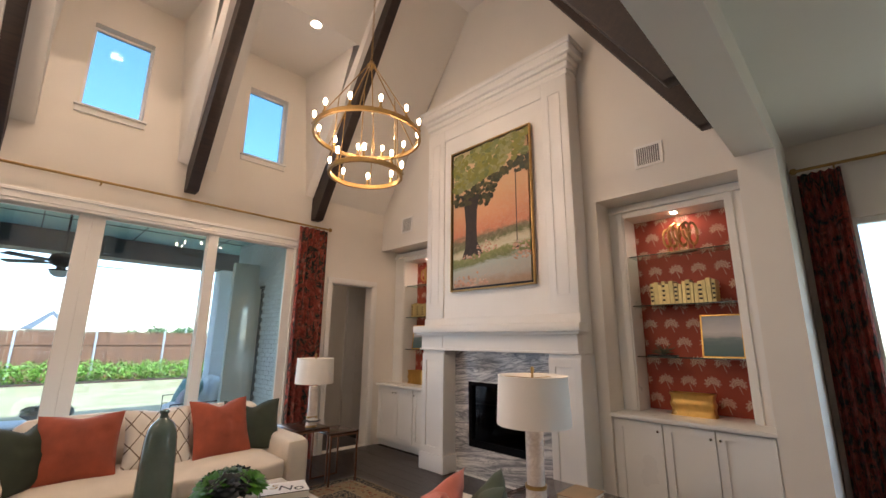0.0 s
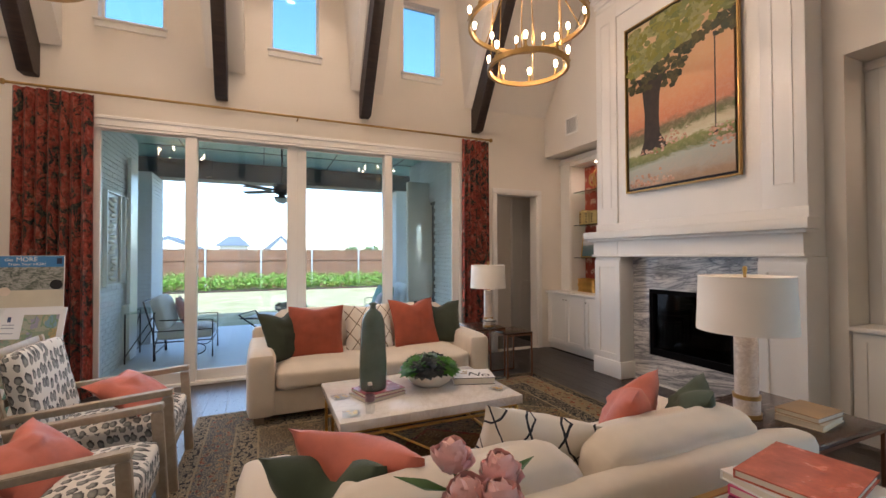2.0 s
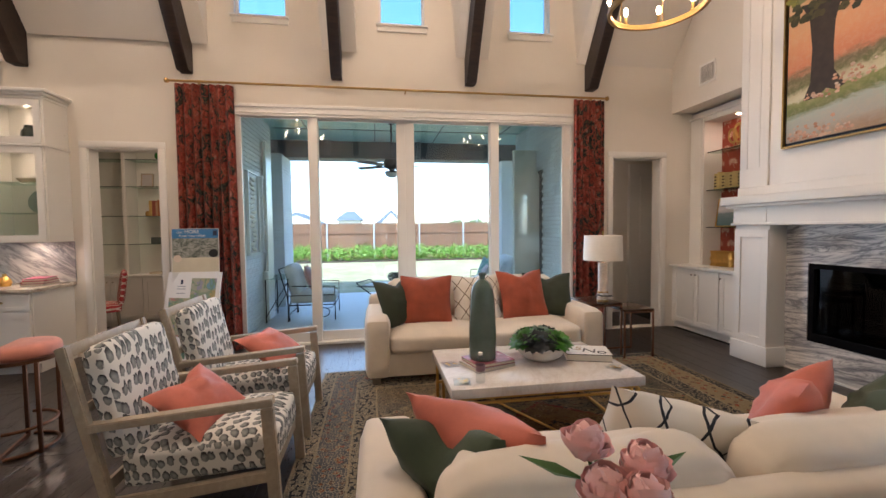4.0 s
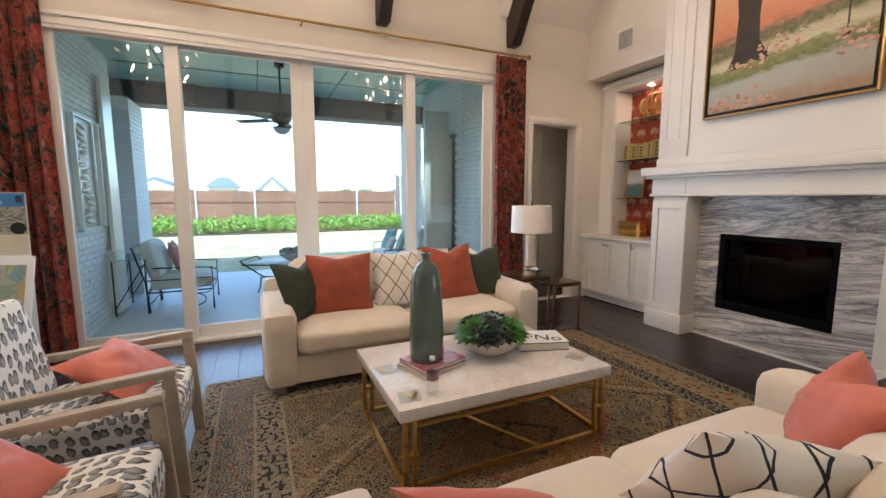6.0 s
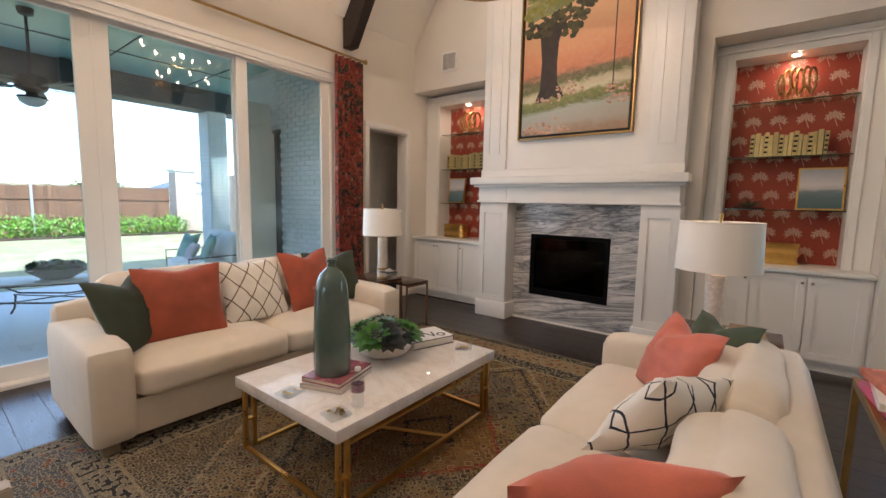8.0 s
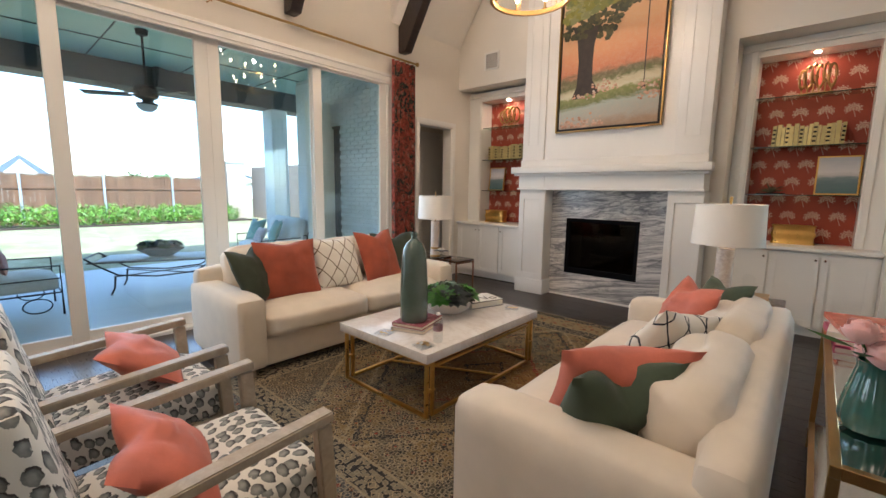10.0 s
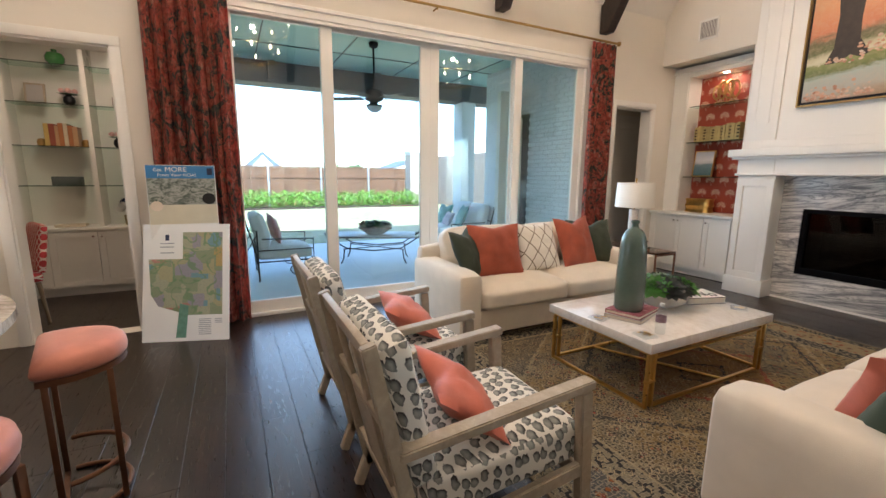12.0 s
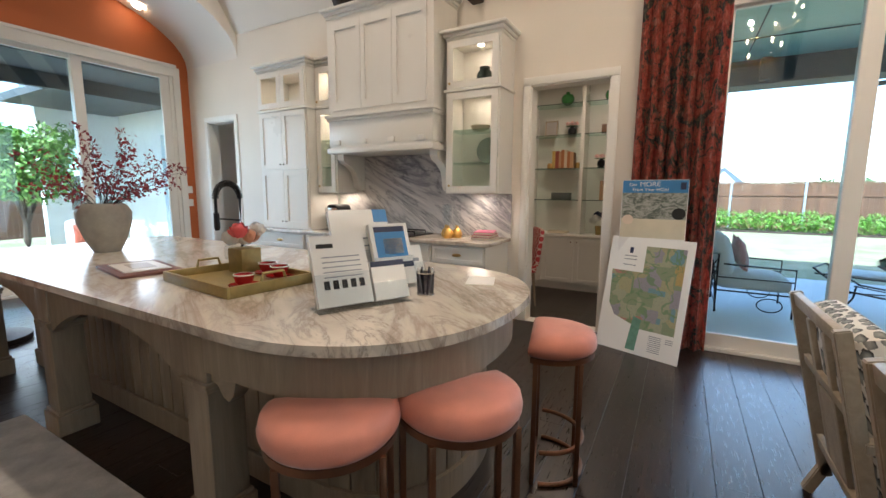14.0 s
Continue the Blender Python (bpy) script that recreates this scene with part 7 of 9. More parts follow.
for k, (c, lab) in enumerate(((GREYCOVER, "grey cookbook on the kitchen counter"), (REDCOVER, "red cookbook on the kitchen counter"), (PINK, "pink cookbook on the kitchen counter"))):
    flat_book(WX + 0.27, -3.0, 0.885 + 0.028 * k, 0.20, 0.28, 0.027, 90 + 8 * k, c, lab)

# ---- island ----
isl = thing("kitchen_island", pose(0, 0, 0), "greige wood island with a rounded quartzite top", "kitchen island")
IC = (-2.55, -2.53)


def rounded_end(cx, cy, a, b, y1, power=2.3, n=32):
    """Outline of a block along y whose north end is a full, slightly squared curve."""
    pts = []
    for k in range(n + 1):
        t = math.pi * k / n
        c, q = math.cos(t), math.sin(t)
        pts.append((cx + a * math.copysign(abs(c) ** (2 / power), c), cy + b * abs(q) ** (2 / power)))
    return pts + [(cx - a, y1), (cx + a, y1)]


part("countertop", prism(rounded_end(IC[0], IC[1], 0.75, 0.73, -5.72), 0.884, 0.92, None, 0.006), ISLAND_MARBLE, isl, "polished veined quartzite top")
BODY = rounded_end(-2.745, -2.55, 0.53, 0.47, -5.62)
part("cabinet_body", prism(BODY, 0.0, 0.884), GREIGE, isl)
part("baseboard", prism(rounded_end(-2.745, -2.55, 0.555, 0.495, -5.62), 0.0, 0.13, None, 0.006), GREIGE, isl)


def along(outline, step):
    """Points and headings every step along an outline, from its last side round the curve."""
    run = [Vector(p) for p in [outline[-1]] + outline[:-2]]
    out, left = [], step / 2
    for a, b in zip(run, run[1:]):
        d = (b - a).length
        while left <= d:
            out.append((a.lerp(b, left / d), math.degrees(math.atan2((b - a).y, (b - a).x))))
            left += step
        left -= d
    return out


for p, turn in along(BODY, 0.108):
    part("bead_board", one(-0.05, 0.05, -0.008, 0.004, 0.13, 0.80, 0.002), GREIGE, isl, m=pose(p.x, p.y, 0, 0, 0, turn))
PX = -1.955
for y in (-2.83, -4.27, -5.62):
    post = part("post", one(PX - 0.075, PX + 0.075, y - 0.075, y + 0.075, 0.0, 0.884, 0.004), GREIGE, isl)
    part("capital", boxes((PX - 0.09, PX + 0.09, y - 0.09, y + 0.09, 0.635, 0.655), (PX - 0.083, PX + 0.083, y - 0.083, y + 0.083, 0.615, 0.635), bevel=0.003), GREIGE, post)
    part("plinth", boxes((PX - 0.095, PX + 0.095, y - 0.095, y + 0.095, 0.0, 0.12), (PX - 0.085, PX + 0.085, y - 0.085, y + 0.085, 0.12, 0.14), bevel=0.004), GREIGE, post)
for y0, y1 in ((-4.195, -2.905), (-5.545, -4.345)):
    bm = bmesh.new()
    n = 16
    top = [(y0 + (y1 - y0) * i / n, 0.884) for i in range(n + 1)]
    low = [(y0 + (y1 - y0) * i / n, 0.60 + 0.18 * (1 - abs(2 * i / n - 1) ** 2.4)) for i in range(n + 1)]
    for xx in (PX + 0.015, PX + 0.068):
        T = [bm.verts.new((xx, *p)) for p in top]
        Lw = [bm.verts.new((xx, *p)) for p in low]
        for i in range(n):
            bm.faces.new((T[i], T[i + 1], Lw[i + 1], Lw[i]))
    bm.verts.ensure_lookup_table()
    h = 2 * (n + 1)
    for i in range(n):
        bm.faces.new((bm.verts[n + 1 + i], bm.verts[n + 2 + i], bm.verts[h + n + 2 + i], bm.verts[h + n + 1 + i]))
    bmesh.ops.recalc_face_normals(bm, faces=bm.faces)
    part("arched_apron", bm, GREIGE, isl)
# the apron that follows the curved end, from the first post round to the west side
bm = bmesh.new()
outer, inner = rounded_end(IC[0], IC[1], 0.675, 0.66, -2.72)[:-2], rounded_end(IC[0], IC[1], 0.64, 0.625, -2.72)[:-2]
outer, inner = [(outer[0][0], -2.756)] + outer, [(inner[0][0], -2.756)] + inner
for (oa, ob_), (ia, ib) in zip(zip(outer, outer[1:]), zip(inner, inner[1:])):
    quad(bm, (*oa, 0.705), (*ob_, 0.705), (*ob_, 0.884), (*oa, 0.884))
    quad(bm, (*ia, 0.705), (*ib, 0.705), (*ib, 0.884), (*ia, 0.884))
    quad(bm, (*oa, 0.705), (*ob_, 0.705), (*ib, 0.705), (*ia, 0.705))
bmesh.ops.remove_doubles(bm, verts=bm.verts, dist=0.0005)
part("curved_apron", bm, GREIGE, isl)
part("bracket", prism([(-0.07, 0.10), (0.075, 0.10), (0.075, 0.075), (0.06, 0.03), (0.03, 0.0), (0.0, 0.01), (-0.03, 0.05), (-0.07, 0.06)], -0.03, 0.03, None), GREIGE, isl, m=pose(PX + 0.03, -2.68, 0.605, 90, 0, 90))


def bar_stool(x, y, rz):
    t = thing("bar_stool", pose(x, y, 0, 0, 0, rz), "bronze-framed bar stool with a pink velvet half-round seat", "bar stool", "bar stools")
    n = 20
    out = [(0.21 * math.cos(radians(a)), 0.22 * math.sin(radians(a)) + 0.0) for a in range(-20, 201, 10)]
    out = [(px, py - 0.06) for px, py in out]
    bm = prism(out, 0.60, 0.625)
    part("seat_ring", bm, BRONZE, t)
    bm = bmesh.new()
    m = len(out)
    c = Vector((sum(p[0] for p in out) / m, sum(p[1] for p in out) / m, 0))
    rings = []
    for s, z in ((0.97, 0.625), (1.04, 0.64), (1.06, 0.66), (1.02, 0.69), (0.90, 0.708), (0.6, 0.718), (0.25, 0.721)):
        rings.append([bm.verts.new((c.x + (px - c.x) * s, c.y + (py - c.y) * s, z)) for px, py in out])
    for a, b in zip(rings, rings[1:]):
        for k in range(m):
            bm.faces.new((a[k], a[(k + 1) % m], b[(k + 1) % m], b[k]))
    bm.faces.new(rings[-1])
    bm.faces.new(rings[0][::-1])
    part("seat_cushion", bm, STOOLPINK, t, "pink velvet seat", sharp=70)
    for px, py in ((-0.19, -0.11), (0.19, -0.11), (-0.15, 0.09), (0.15, 0.09)):
        part("leg", one(px - 0.011, px + 0.011, py - 0.011, py + 0.011, 0, 0.60, 0.002), BRONZE, t)
    part("foot_ring", tube([(0.20 * math.cos(radians(a)), 0.20 * math.sin(radians(a)) - 0.08, 0.17) for a in range(0, 181, 10)], 0.011, 8), BRONZE, t)
    part("floor_ring", tube([(0.20 * math.cos(radians(a)), 0.20 * math.sin(radians(a)) - 0.08, 0.011) for a in range(0, 181, 10)], 0.011, 8), BRONZE, t)
    part("front_rail", one(-0.19, 0.19, -0.12, -0.10, 0.0, 0.02), BRONZE, t)


bar_stool(-1.90, -2.15, -48)
bar_stool(-2.22, -1.85, -40)
bar_stool(-3.03, -1.73, 14)

# things on the island
IZ = 0.92
big = thing("branch_vase", pose(-2.47, -4.93, IZ) @ Matrix.Scale(0.8, 4), "large stone vase with dark red berry branches", "vase")
part("vase", lathe([(0, 0), (0.10, 0), (0.15, 0.10), (0.205, 0.27), (0.21, 0.36), (0.18, 0.42), (0.15, 0.44), (0.14, 0.43), (0.16, 0.38)], 36), plain("stone_glaze", (0.33, 0.31, 0.27), 0.6, 0, 0.15, 12, 120, 0.2), big)
rb = random.Random(31)
TWIG = plain("dark_twig", (0.03, 0.02, 0.018), 0.7)
BERRY = plain("red_leaf", (0.26, 0.022, 0.03), 0.5, 0, 0.4, 30)
lv = bmesh.new()
for k in range(26):
    a, e = rb.uniform(0, 6.28), rb.uniform(0.55, 1.35)
    d = Vector((math.cos(a) * math.cos(e), math.sin(a) * math.cos(e), math.sin(e)))
    p = Vector((0.05 * math.cos(a), 0.05 * math.sin(a), 0.40))
    pts = [p]
    L = rb.uniform(0.4, 0.78)
    for s in range(6):
        d = (d + Vector((rb.uniform(-0.2, 0.2), rb.uniform(-0.2, 0.2), rb.uniform(-0.12, 0.06)))).normalized()
        pts.append(pts[-1] + d * L / 6)
    part("branch", tube(pts, [0.004 - 0.0005 * i for i in range(7)], 4), TWIG, big)
    for q in pts[2:]:
        for _ in range(11):
            c = q + Vector((rb.gauss(0, 0.03), rb.gauss(0, 0.03), rb.gauss(0, 0.03)))
            u, v = Vector((rb.uniform(-1, 1), rb.uniform(-1, 1), rb.uniform(-1, 1))).normalized(), Vector((rb.uniform(-1, 1), rb.uniform(-1, 1), rb.uniform(-1, 1))).normalized()
            s = rb.uniform(0.014, 0.027)
            lv.faces.new([lv.verts.new(c + w_) for w_ in (u * s, v * s * 0.6, -u * s, -v * s * 0.6)])
tagged(part("berry_leaf", lv, BERRY, big, "dark red leaves"), kind="stuff")

tb = thing("framed_tablet", pose(-2.22, -3.93, IZ, 0, 0, 80), "document in a red-brown padded frame lying flat", "document frame")
part("backing", one(-0.25, 0.25, -0.15, 0.15, 0, 0.016, 0.004), plain("red_leatherette", (0.16, 0.06, 0.045), 0.5), tb)
part("sheet", one(-0.17, 0.17, -0.11, 0.11, 0.016, 0.022), WHITECOVER, tb)
part("photo", one(-0.10, 0.10, -0.05, 0.06, 0.022, 0.0235), GREYCOVER, tb)

TRAYGOLD = plain("woven_gold_tray", (0.36, 0.27, 0.10), 0.45, 0.4, 0.15, 30, 160, 0.3)
tr = thing("serving_tray", pose(-2.31, -3.16, IZ, 0, 0, 84), "rectangular gold serving tray with handles", "tray")
part("floor_panel", one(-0.30, 0.30, -0.21, 0.21, 0, 0.012), TRAYGOLD, tr)
for bx in ((-0.31, 0.31, -0.22, -0.205, 0, 0.05), (-0.31, 0.31, 0.205, 0.22, 0, 0.05), (-0.31, -0.295, -0.205, 0.205, 0, 0.05), (0.295, 0.31, -0.205, 0.205, 0, 0.05)):
    part("rim", one(*bx, 0.003), TRAYGOLD, tr)
for s in (-1, 1):
    part("handle", tube([(s * 0.302, -0.06, 0.05), (s * 0.302, -0.05, 0.085), (s * 0.302, 0.05, 0.085), (s * 0.302, 0.06, 0.05)], 0.007, 6), TRAYGOLD, tr)
REDCUP = plain("red_glazed_cup", (0.42, 0.02, 0.02), 0.2, 0, 0.08)
for cx, cy in ((-2.22, -2.99), (-2.45, -3.03), (-2.48, -3.16)):
    c = thing("teacup", pose(cx, cy, IZ + 0.0122), "red teacup with a pale rim on its saucer", "cup", "teacups")
    part("saucer", lathe([(0, 0), (0.04, 0.0), (0.068, 0.010), (0.067, 0.013), (0.03, 0.005), (0, 0.005)], 24), REDCUP, c)
    part("cup", lathe([(0, 0.006), (0.025, 0.006), (0.04, 0.03), (0.046, 0.058), (0.043, 0.058), (0.036, 0.03), (0, 0.012)], 24), REDCUP, c)
    part("rim", lathe([(0.0465, 0.055), (0.0465, 0.060), (0.042, 0.060)], 24), WHITECOVER, c)
fl = thing("flower_pot", pose(-2.46, -3.32, IZ + 0.0122) @ Matrix.Scale(1.08, 4), "gold square pot with white anemones and a coral rose", "flower pot")
part("pot", one(-0.055, 0.055, -0.055, 0.055, 0, 0.12, 0.004), TRAYGOLD, fl)
for (dx, dy, dz, r), mat in zip(((0.05, -0.03, 0.16, 0.05), (-0.04, -0.05, 0.15, 0.05), (0.0, 0.05, 0.17, 0.045), (0.06, 0.05, 0.20, 0.05), (-0.05, 0.04, 0.20, 0.045)), (WHITECOVER, WHITECOVER, plain("peach_petal", (0.7, 0.35, 0.22), 0.6), plain("coral_petal", (0.72, 0.12, 0.12), 0.6), WHITECOVER)):
    bm = bmesh.new()
    petal_ball(bm, (0, 0, 0), r, rb, 18)
    part("blossom", bm, mat, fl, m=Matrix.Translation((dx, dy, dz)))

fc = thing("kitchen_faucet", pose(-2.92, -4.0, IZ), "black spring-neck kitchen faucet", "faucet")
part("base", lathe([(0, 0), (0.028, 0), (0.028, 0.04), (0.018, 0.05), (0, 0.05)], 20), BLACK, fc)
neck = [(0, 0, 0.05), (0, 0, 0.40)] + [(0.09 - 0.09 * math.cos(a), 0, 0.40 + 0.10 * math.sin(a)) for a in [math.pi * i / 10 for i in range(1, 11)]] + [(0.18, 0, 0.30)]
part("neck", tube(neck, 0.010, 10), BLACK, fc)
spr = bmesh.new()
for i in range(26):
    f = i / 25
    j = 1 + f * (len(neck) - 3)
    a, b = Vector(neck[int(j)]), Vector(neck[min(int(j) + 1, len(neck) - 1)])
    p = a.lerp(b, j - int(j))
    d = (b - a).normalized()
    sd = d.cross(Vector((0, 1, 0))).normalized()
    tube([p + 0.019 * (sd * math.cos(q) + Vector((0, 1, 0)) * math.sin(q)) for q in [6.283 * k / 10 for k in range(10)]], 0.004, 4, spr, closed=True)
part("spring", spr, BLACK, fc)
part("spray_head", lathe([(0.014, 0.18), (0.02, 0.2), (0.018, 0.30), (0, 0.30)], 16, at=(0.18, 0, 0)), BLACK, fc)
part("arm", tube([(0, 0, 0.24), (0.18, 0, 0.26)], 0.006, 6), BLACK, fc)
sp = thing("soap_bottle", pose(-2.72, -3.85, IZ), "clear soap bottle with a black pump", "soap bottle")
part("bottle", lathe([(0, 0), (0.03, 0), (0.032, 0.02), (0.032, 0.08), (0.012, 0.10)], 20), CLEARPLASTIC, sp)
part("pump", tube([(0, 0, 0.10), (0, 0, 0.15), (0.04, 0, 0.15)], 0.008, 8), BLACK, sp)

# brochure holders
SHEETBLUE = plain("blue_print", (0.05, 0.22, 0.48), 0.4, 0, 0.1)
SHEETNAVY = plain("navy_print", (0.02, 0.03, 0.08), 0.4)
SHEETGREY = plain("grey_print", (0.35, 0.37, 0.40), 0.5, 0, 0.5, 40)


def brochure(x, y, rz, w, h, label, bars):
    t = thing("brochure_holder", pose(x, y, IZ, 0, 0, rz), label, "brochure holder", "brochure holders")
    tilt = pose(0, 0, 0.012, -22)
    part("holder", boxes((-w / 2 - 0.006, w / 2 + 0.006, -0.03, 0.09, 0, 0.004)), CLEARPLASTIC, t)
    part("front_lip", turned(one(-w / 2 - 0.004, w / 2 + 0.004, -0.026, -0.022, 0.0, h * 0.45), tilt), CLEARPLASTIC, t)
    part("back_plate", turned(one(-w / 2 - 0.004, w / 2 + 0.004, 0.012, 0.015, 0.0, h * 0.95), tilt), CLEARPLASTIC, t)
    stack = part("leaflet", turned(one(-w / 2, w / 2, -0.018, 0.010, 0.002, h), tilt), WHITECOVER, t, "stack of printed leaflets")
    for x0, x1, z0, z1, mat in bars:
        part("printed_bar", turned(one(x0 * w, x1 * w, -0.0195, -0.0185, z0 * h, z1 * h), tilt), mat, stack)


rows = [(-0.4, -0.1, 0.82, 0.88, INK)]
rows += [(-0.36 + 0.16 * k, -0.26 + 0.16 * k, 0.24, 0.36, INK) for k in range(5)] + [(-0.34, 0.36, 0.40 + 0.07 * k, 0.415 + 0.07 * k, SHEETGREY) for k in range(5)]
HF = 154
brochure(-2.21, -2.36, HF, 0.22, 0.28, "clear holder with white floor plan leaflets", rows)
brochure(-2.50, -2.53, HF, 0.22, 0.37, "clear holder with plain white sheets", [(-0.3, 0.3, 0.5, 0.52, SHEETGREY), (-0.3, 0.3, 0.6, 0.62, SHEETGREY)])
brochure(-2.38, -2.27, HF, 0.15, 0.16, "small clear holder with business cards", [(-0.5, 0.5, 0.86, 1.0, SHEETNAVY)])
brochure(-2.60, -2.40, HF, 0.20, 0.30, "clear holder with blue photo brochures", [(-0.4, 0.4, 0.45, 0.86, SHEETBLUE), (-0.4, 0.4, 0.86, 0.95, SHEETNAVY), (-0.5, 0.5, 0.27, 0.36, SHEETNAVY), (-0.2, 0.3, 0.5, 0.75, SHEETGREY)])
brochure(-2.74, -2.62, HF, 0.20, 0.36, "clear holder with bright blue cards", [(-0.5, 0.5, 0.80, 1.0, SHEETBLUE)])
brochure(-2.78, -2.42, HF, 0.11, 0.17, "small clear holder with white cards", [(-0.3, 0.3, 0.5, 0.6, SHEETGREY)])
pc = thing("pencil_cup", pose(-2.56, -2.22, IZ), "wire mesh pencil cup with pens", "pencil cup")
part("mesh_wall", lathe([(0.036, 0.004), (0.040, 0.10)], 28), clear_glass("wire_mesh", (0.35, 0.35, 0.38), 1.2), pc)
for z in (0.003, 0.10):
    part("rim", tube(circle(0.037 + 0.03 * z, z, 28), 0.003, 6, closed=True), CHROME, pc)
for k in range(6):
    a = 1.05 * k
    part("pen", tube([(0.015 * math.cos(a), 0.015 * math.sin(a), 0.005), (0.032 * math.cos(a), 0.032 * math.sin(a), 0.12)], 0.004, 6), (INK, SHEETNAVY, WHITECOVER)[k % 3], pc)
# thin white slab lying flat near the island's rounded end
solid("loose_paper", one(-0.10, 0.10, -0.07, 0.07, 0, 0.001), WHITECOVER, "thin flat white patch lying on the island", "paper", m=pose(-2.95, -2.13, IZ + 0.0003, 0, 0, 20))

# ---- study: built-in shelves behind the left doorway ----
SM = pose(-7.3, 0, 0, 0, 0, 90)
sb = thing("study_bookcase", SM, "white built-in study bookcase with glass shelves", "bookcase")
part("cabinet_body", boxes((-3.88, -1.12, -0.40, -0.004, 0.09, 0.76), (-3.88, -1.12, -0.36, -0.004, 0, 0.09)), CAB, sb)
part("countertop", one(-3.88, -1.12, -0.43, -0.004, 0.76, 0.79, 0.004), CAB, sb)
for x in (-3.88, -3.22, -2.50, -1.80, -1.17):
    part("upright", one(x, x + 0.045, -0.34, -0.004, 0.79, 2.88), CAB, sb)
part("back_panel", one(-3.835, -1.17, -0.02, -0.004, 0.79, 2.88), CAB, sb)
for x0, x1 in ((-3.175, -2.50), (-2.455, -1.80), (-3.835, -3.22), (-1.755, -1.17)):
    for z in (1.265, 1.70, 2.155, 2.57):
        s = part("glass_shelf", one(x0, x1, -0.32, -0.022, z - 0.008, z), SHELFGLASS, sb)
        part("edge", one(x0, x1, -0.322, -0.32, z - 0.008, z), bpy.data.materials["green_glass_edge"], s)
for k in range(6):
    x0 = -3.84 + 0.445 * k
    shaker_door(sb, x0, x0 + 0.435, 0.11, 0.74, -0.401, (x0 + (0.40 if k % 2 == 0 else 0.035), 0.69))
SH = lambda x, y, z: SM @ pose(x, y, z)
GREENGLASS = plain("green_bottle_glass", (0.04, 0.20, 0.05), 0.1, 0, 0.2, 6, 60, 0, 0.8)
for x in (-2.74, -2.16):
    solid("green_glass_float", lathe([(0, 0), (0.04, 0.0), (0.085, 0.05), (0.09, 0.09), (0.07, 0.135), (0.025, 0.155), (0.025, 0.175), (0, 0.176)], 26), GREENGLASS, "round green glass bottle on the top shelf", "glass bottle", "green bottles", m=SH(x, -0.16, 2.57))
pf = thing("photo_frame", SH(-2.95, -0.18, 2.155) @ pose(0, 0, 0, -8), "small picture in a pale wooden frame", "picture frame")
part("frame", boxes((-0.09, -0.07, -0.008, 0.008, 0, 0.22), (0.07, 0.09, -0.008, 0.008, 0, 0.22), (-0.07, 0.07, -0.008, 0.008, 0, 0.02), (-0.07, 0.07, -0.008, 0.008, 0.2, 0.22)), CHAIRWOOD, pf)
part("photo", one(-0.07, 0.07, -0.003, 0.006, 0.02, 0.20), GREYCOVER, pf)
for x, z in ((-2.66, 2.155), (-2.25, 1.70)):
    t = thing("black_flower_vase", SH(x, -0.17, z), "small black vase with pink flowers", "vase", "black flower vases")
    part("vase", lathe([(0, 0), (0.03, 0), (0.055, 0.04), (0.05, 0.09), (0.025, 0.11), (0.028, 0.12)], 20), BLACK, t)
    for k in range(4):
        bm = bmesh.new()
        petal_ball(bm, (0, 0, 0), 0.035, rb, 12)
        part("blossom", bm, PEONY, t, m=Matrix.Translation((0.06 * math.cos(1.6 * k), 0.04 * math.sin(1.6 * k), 0.15)))
    bm = bmesh.new()
    rosette(bm, (0, 0, 0.11), 0.10, 1, Matrix.Identity(3), rb)
    part("foliage", bm, LEAF, t)
BOOKCOLS = [plain("shelf_book_%d" % k, c, 0.5, 0, 0.1) for k, c in enumerate(((0.42, 0.16, 0.06), (0.50, 0.30, 0.16), (0.10, 0.05, 0.04), (0.62, 0.52, 0.38), (0.30, 0.08, 0.05), (0.55, 0.38, 0.12)))]


def shelf_books(x, z, n, seed):
    r = random.Random(seed)
    for k in range(n):
        w, h = r.uniform(0.028, 0.05), r.uniform(0.19, 0.26)
        b = thing("book", SH(x + w / 2, -0.17, z), "hardback book standing on the study shelf", "book", "study books")
        part("cover", boxes((-w / 2, w / 2 - 0.001, -0.085, -0.08, 0, h), (-w / 2, -w / 2 + 0.003, -0.08, 0.07, 0, h), (w / 2 - 0.004, w / 2 - 0.001, -0.08, 0.07, 0, h)), BOOKCOLS[r.randrange(6)], b)
        part("page_block", one(-w / 2 + 0.003, w / 2 - 0.004, -0.08, 0.065, 0.004, h - 0.004), PAGES, b)
        x += w + 0.002


shelf_books(-2.90, 1.70, 7, 5)
shelf_books(-2.24, 1.265, 5, 8)
for x in (-2.95, -2.56):
    solid("bookend", lathe([(0, 0), (0.04, 0), (0.045, 0.05), (0.03, 0.08), (0, 0.085)], 16), BRASS, "round brass bookend on the study shelf", "bookend", "bookends", m=SH(x, -0.17, 1.70))
solid("grey_box", one(-0.13, 0.13, -0.07, 0.07, 0, 0.10, 0.006), plain("grey_green_box", (0.10, 0.12, 0.11), 0.5), "grey-green lidded box on the study shelf", "box", m=SH(-2.77, -0.17, 1.265))
solid("wooden_box", one(-0.06, 0.06, -0.06, 0.06, 0, 0.12, 0.006), plain("brown_box", (0.16, 0.08, 0.04), 0.5), "brown jar on the study shelf", "jar", m=SH(-2.2, -0.17, 2.155))
solid("decor_tray", one(-0.14, 0.14, -0.08, 0.08, 0, 0.03, 0.01), CREAMCOVER, "cream tray on the study counter", "tray", m=SH(-2.78, -0.22, 0.79))
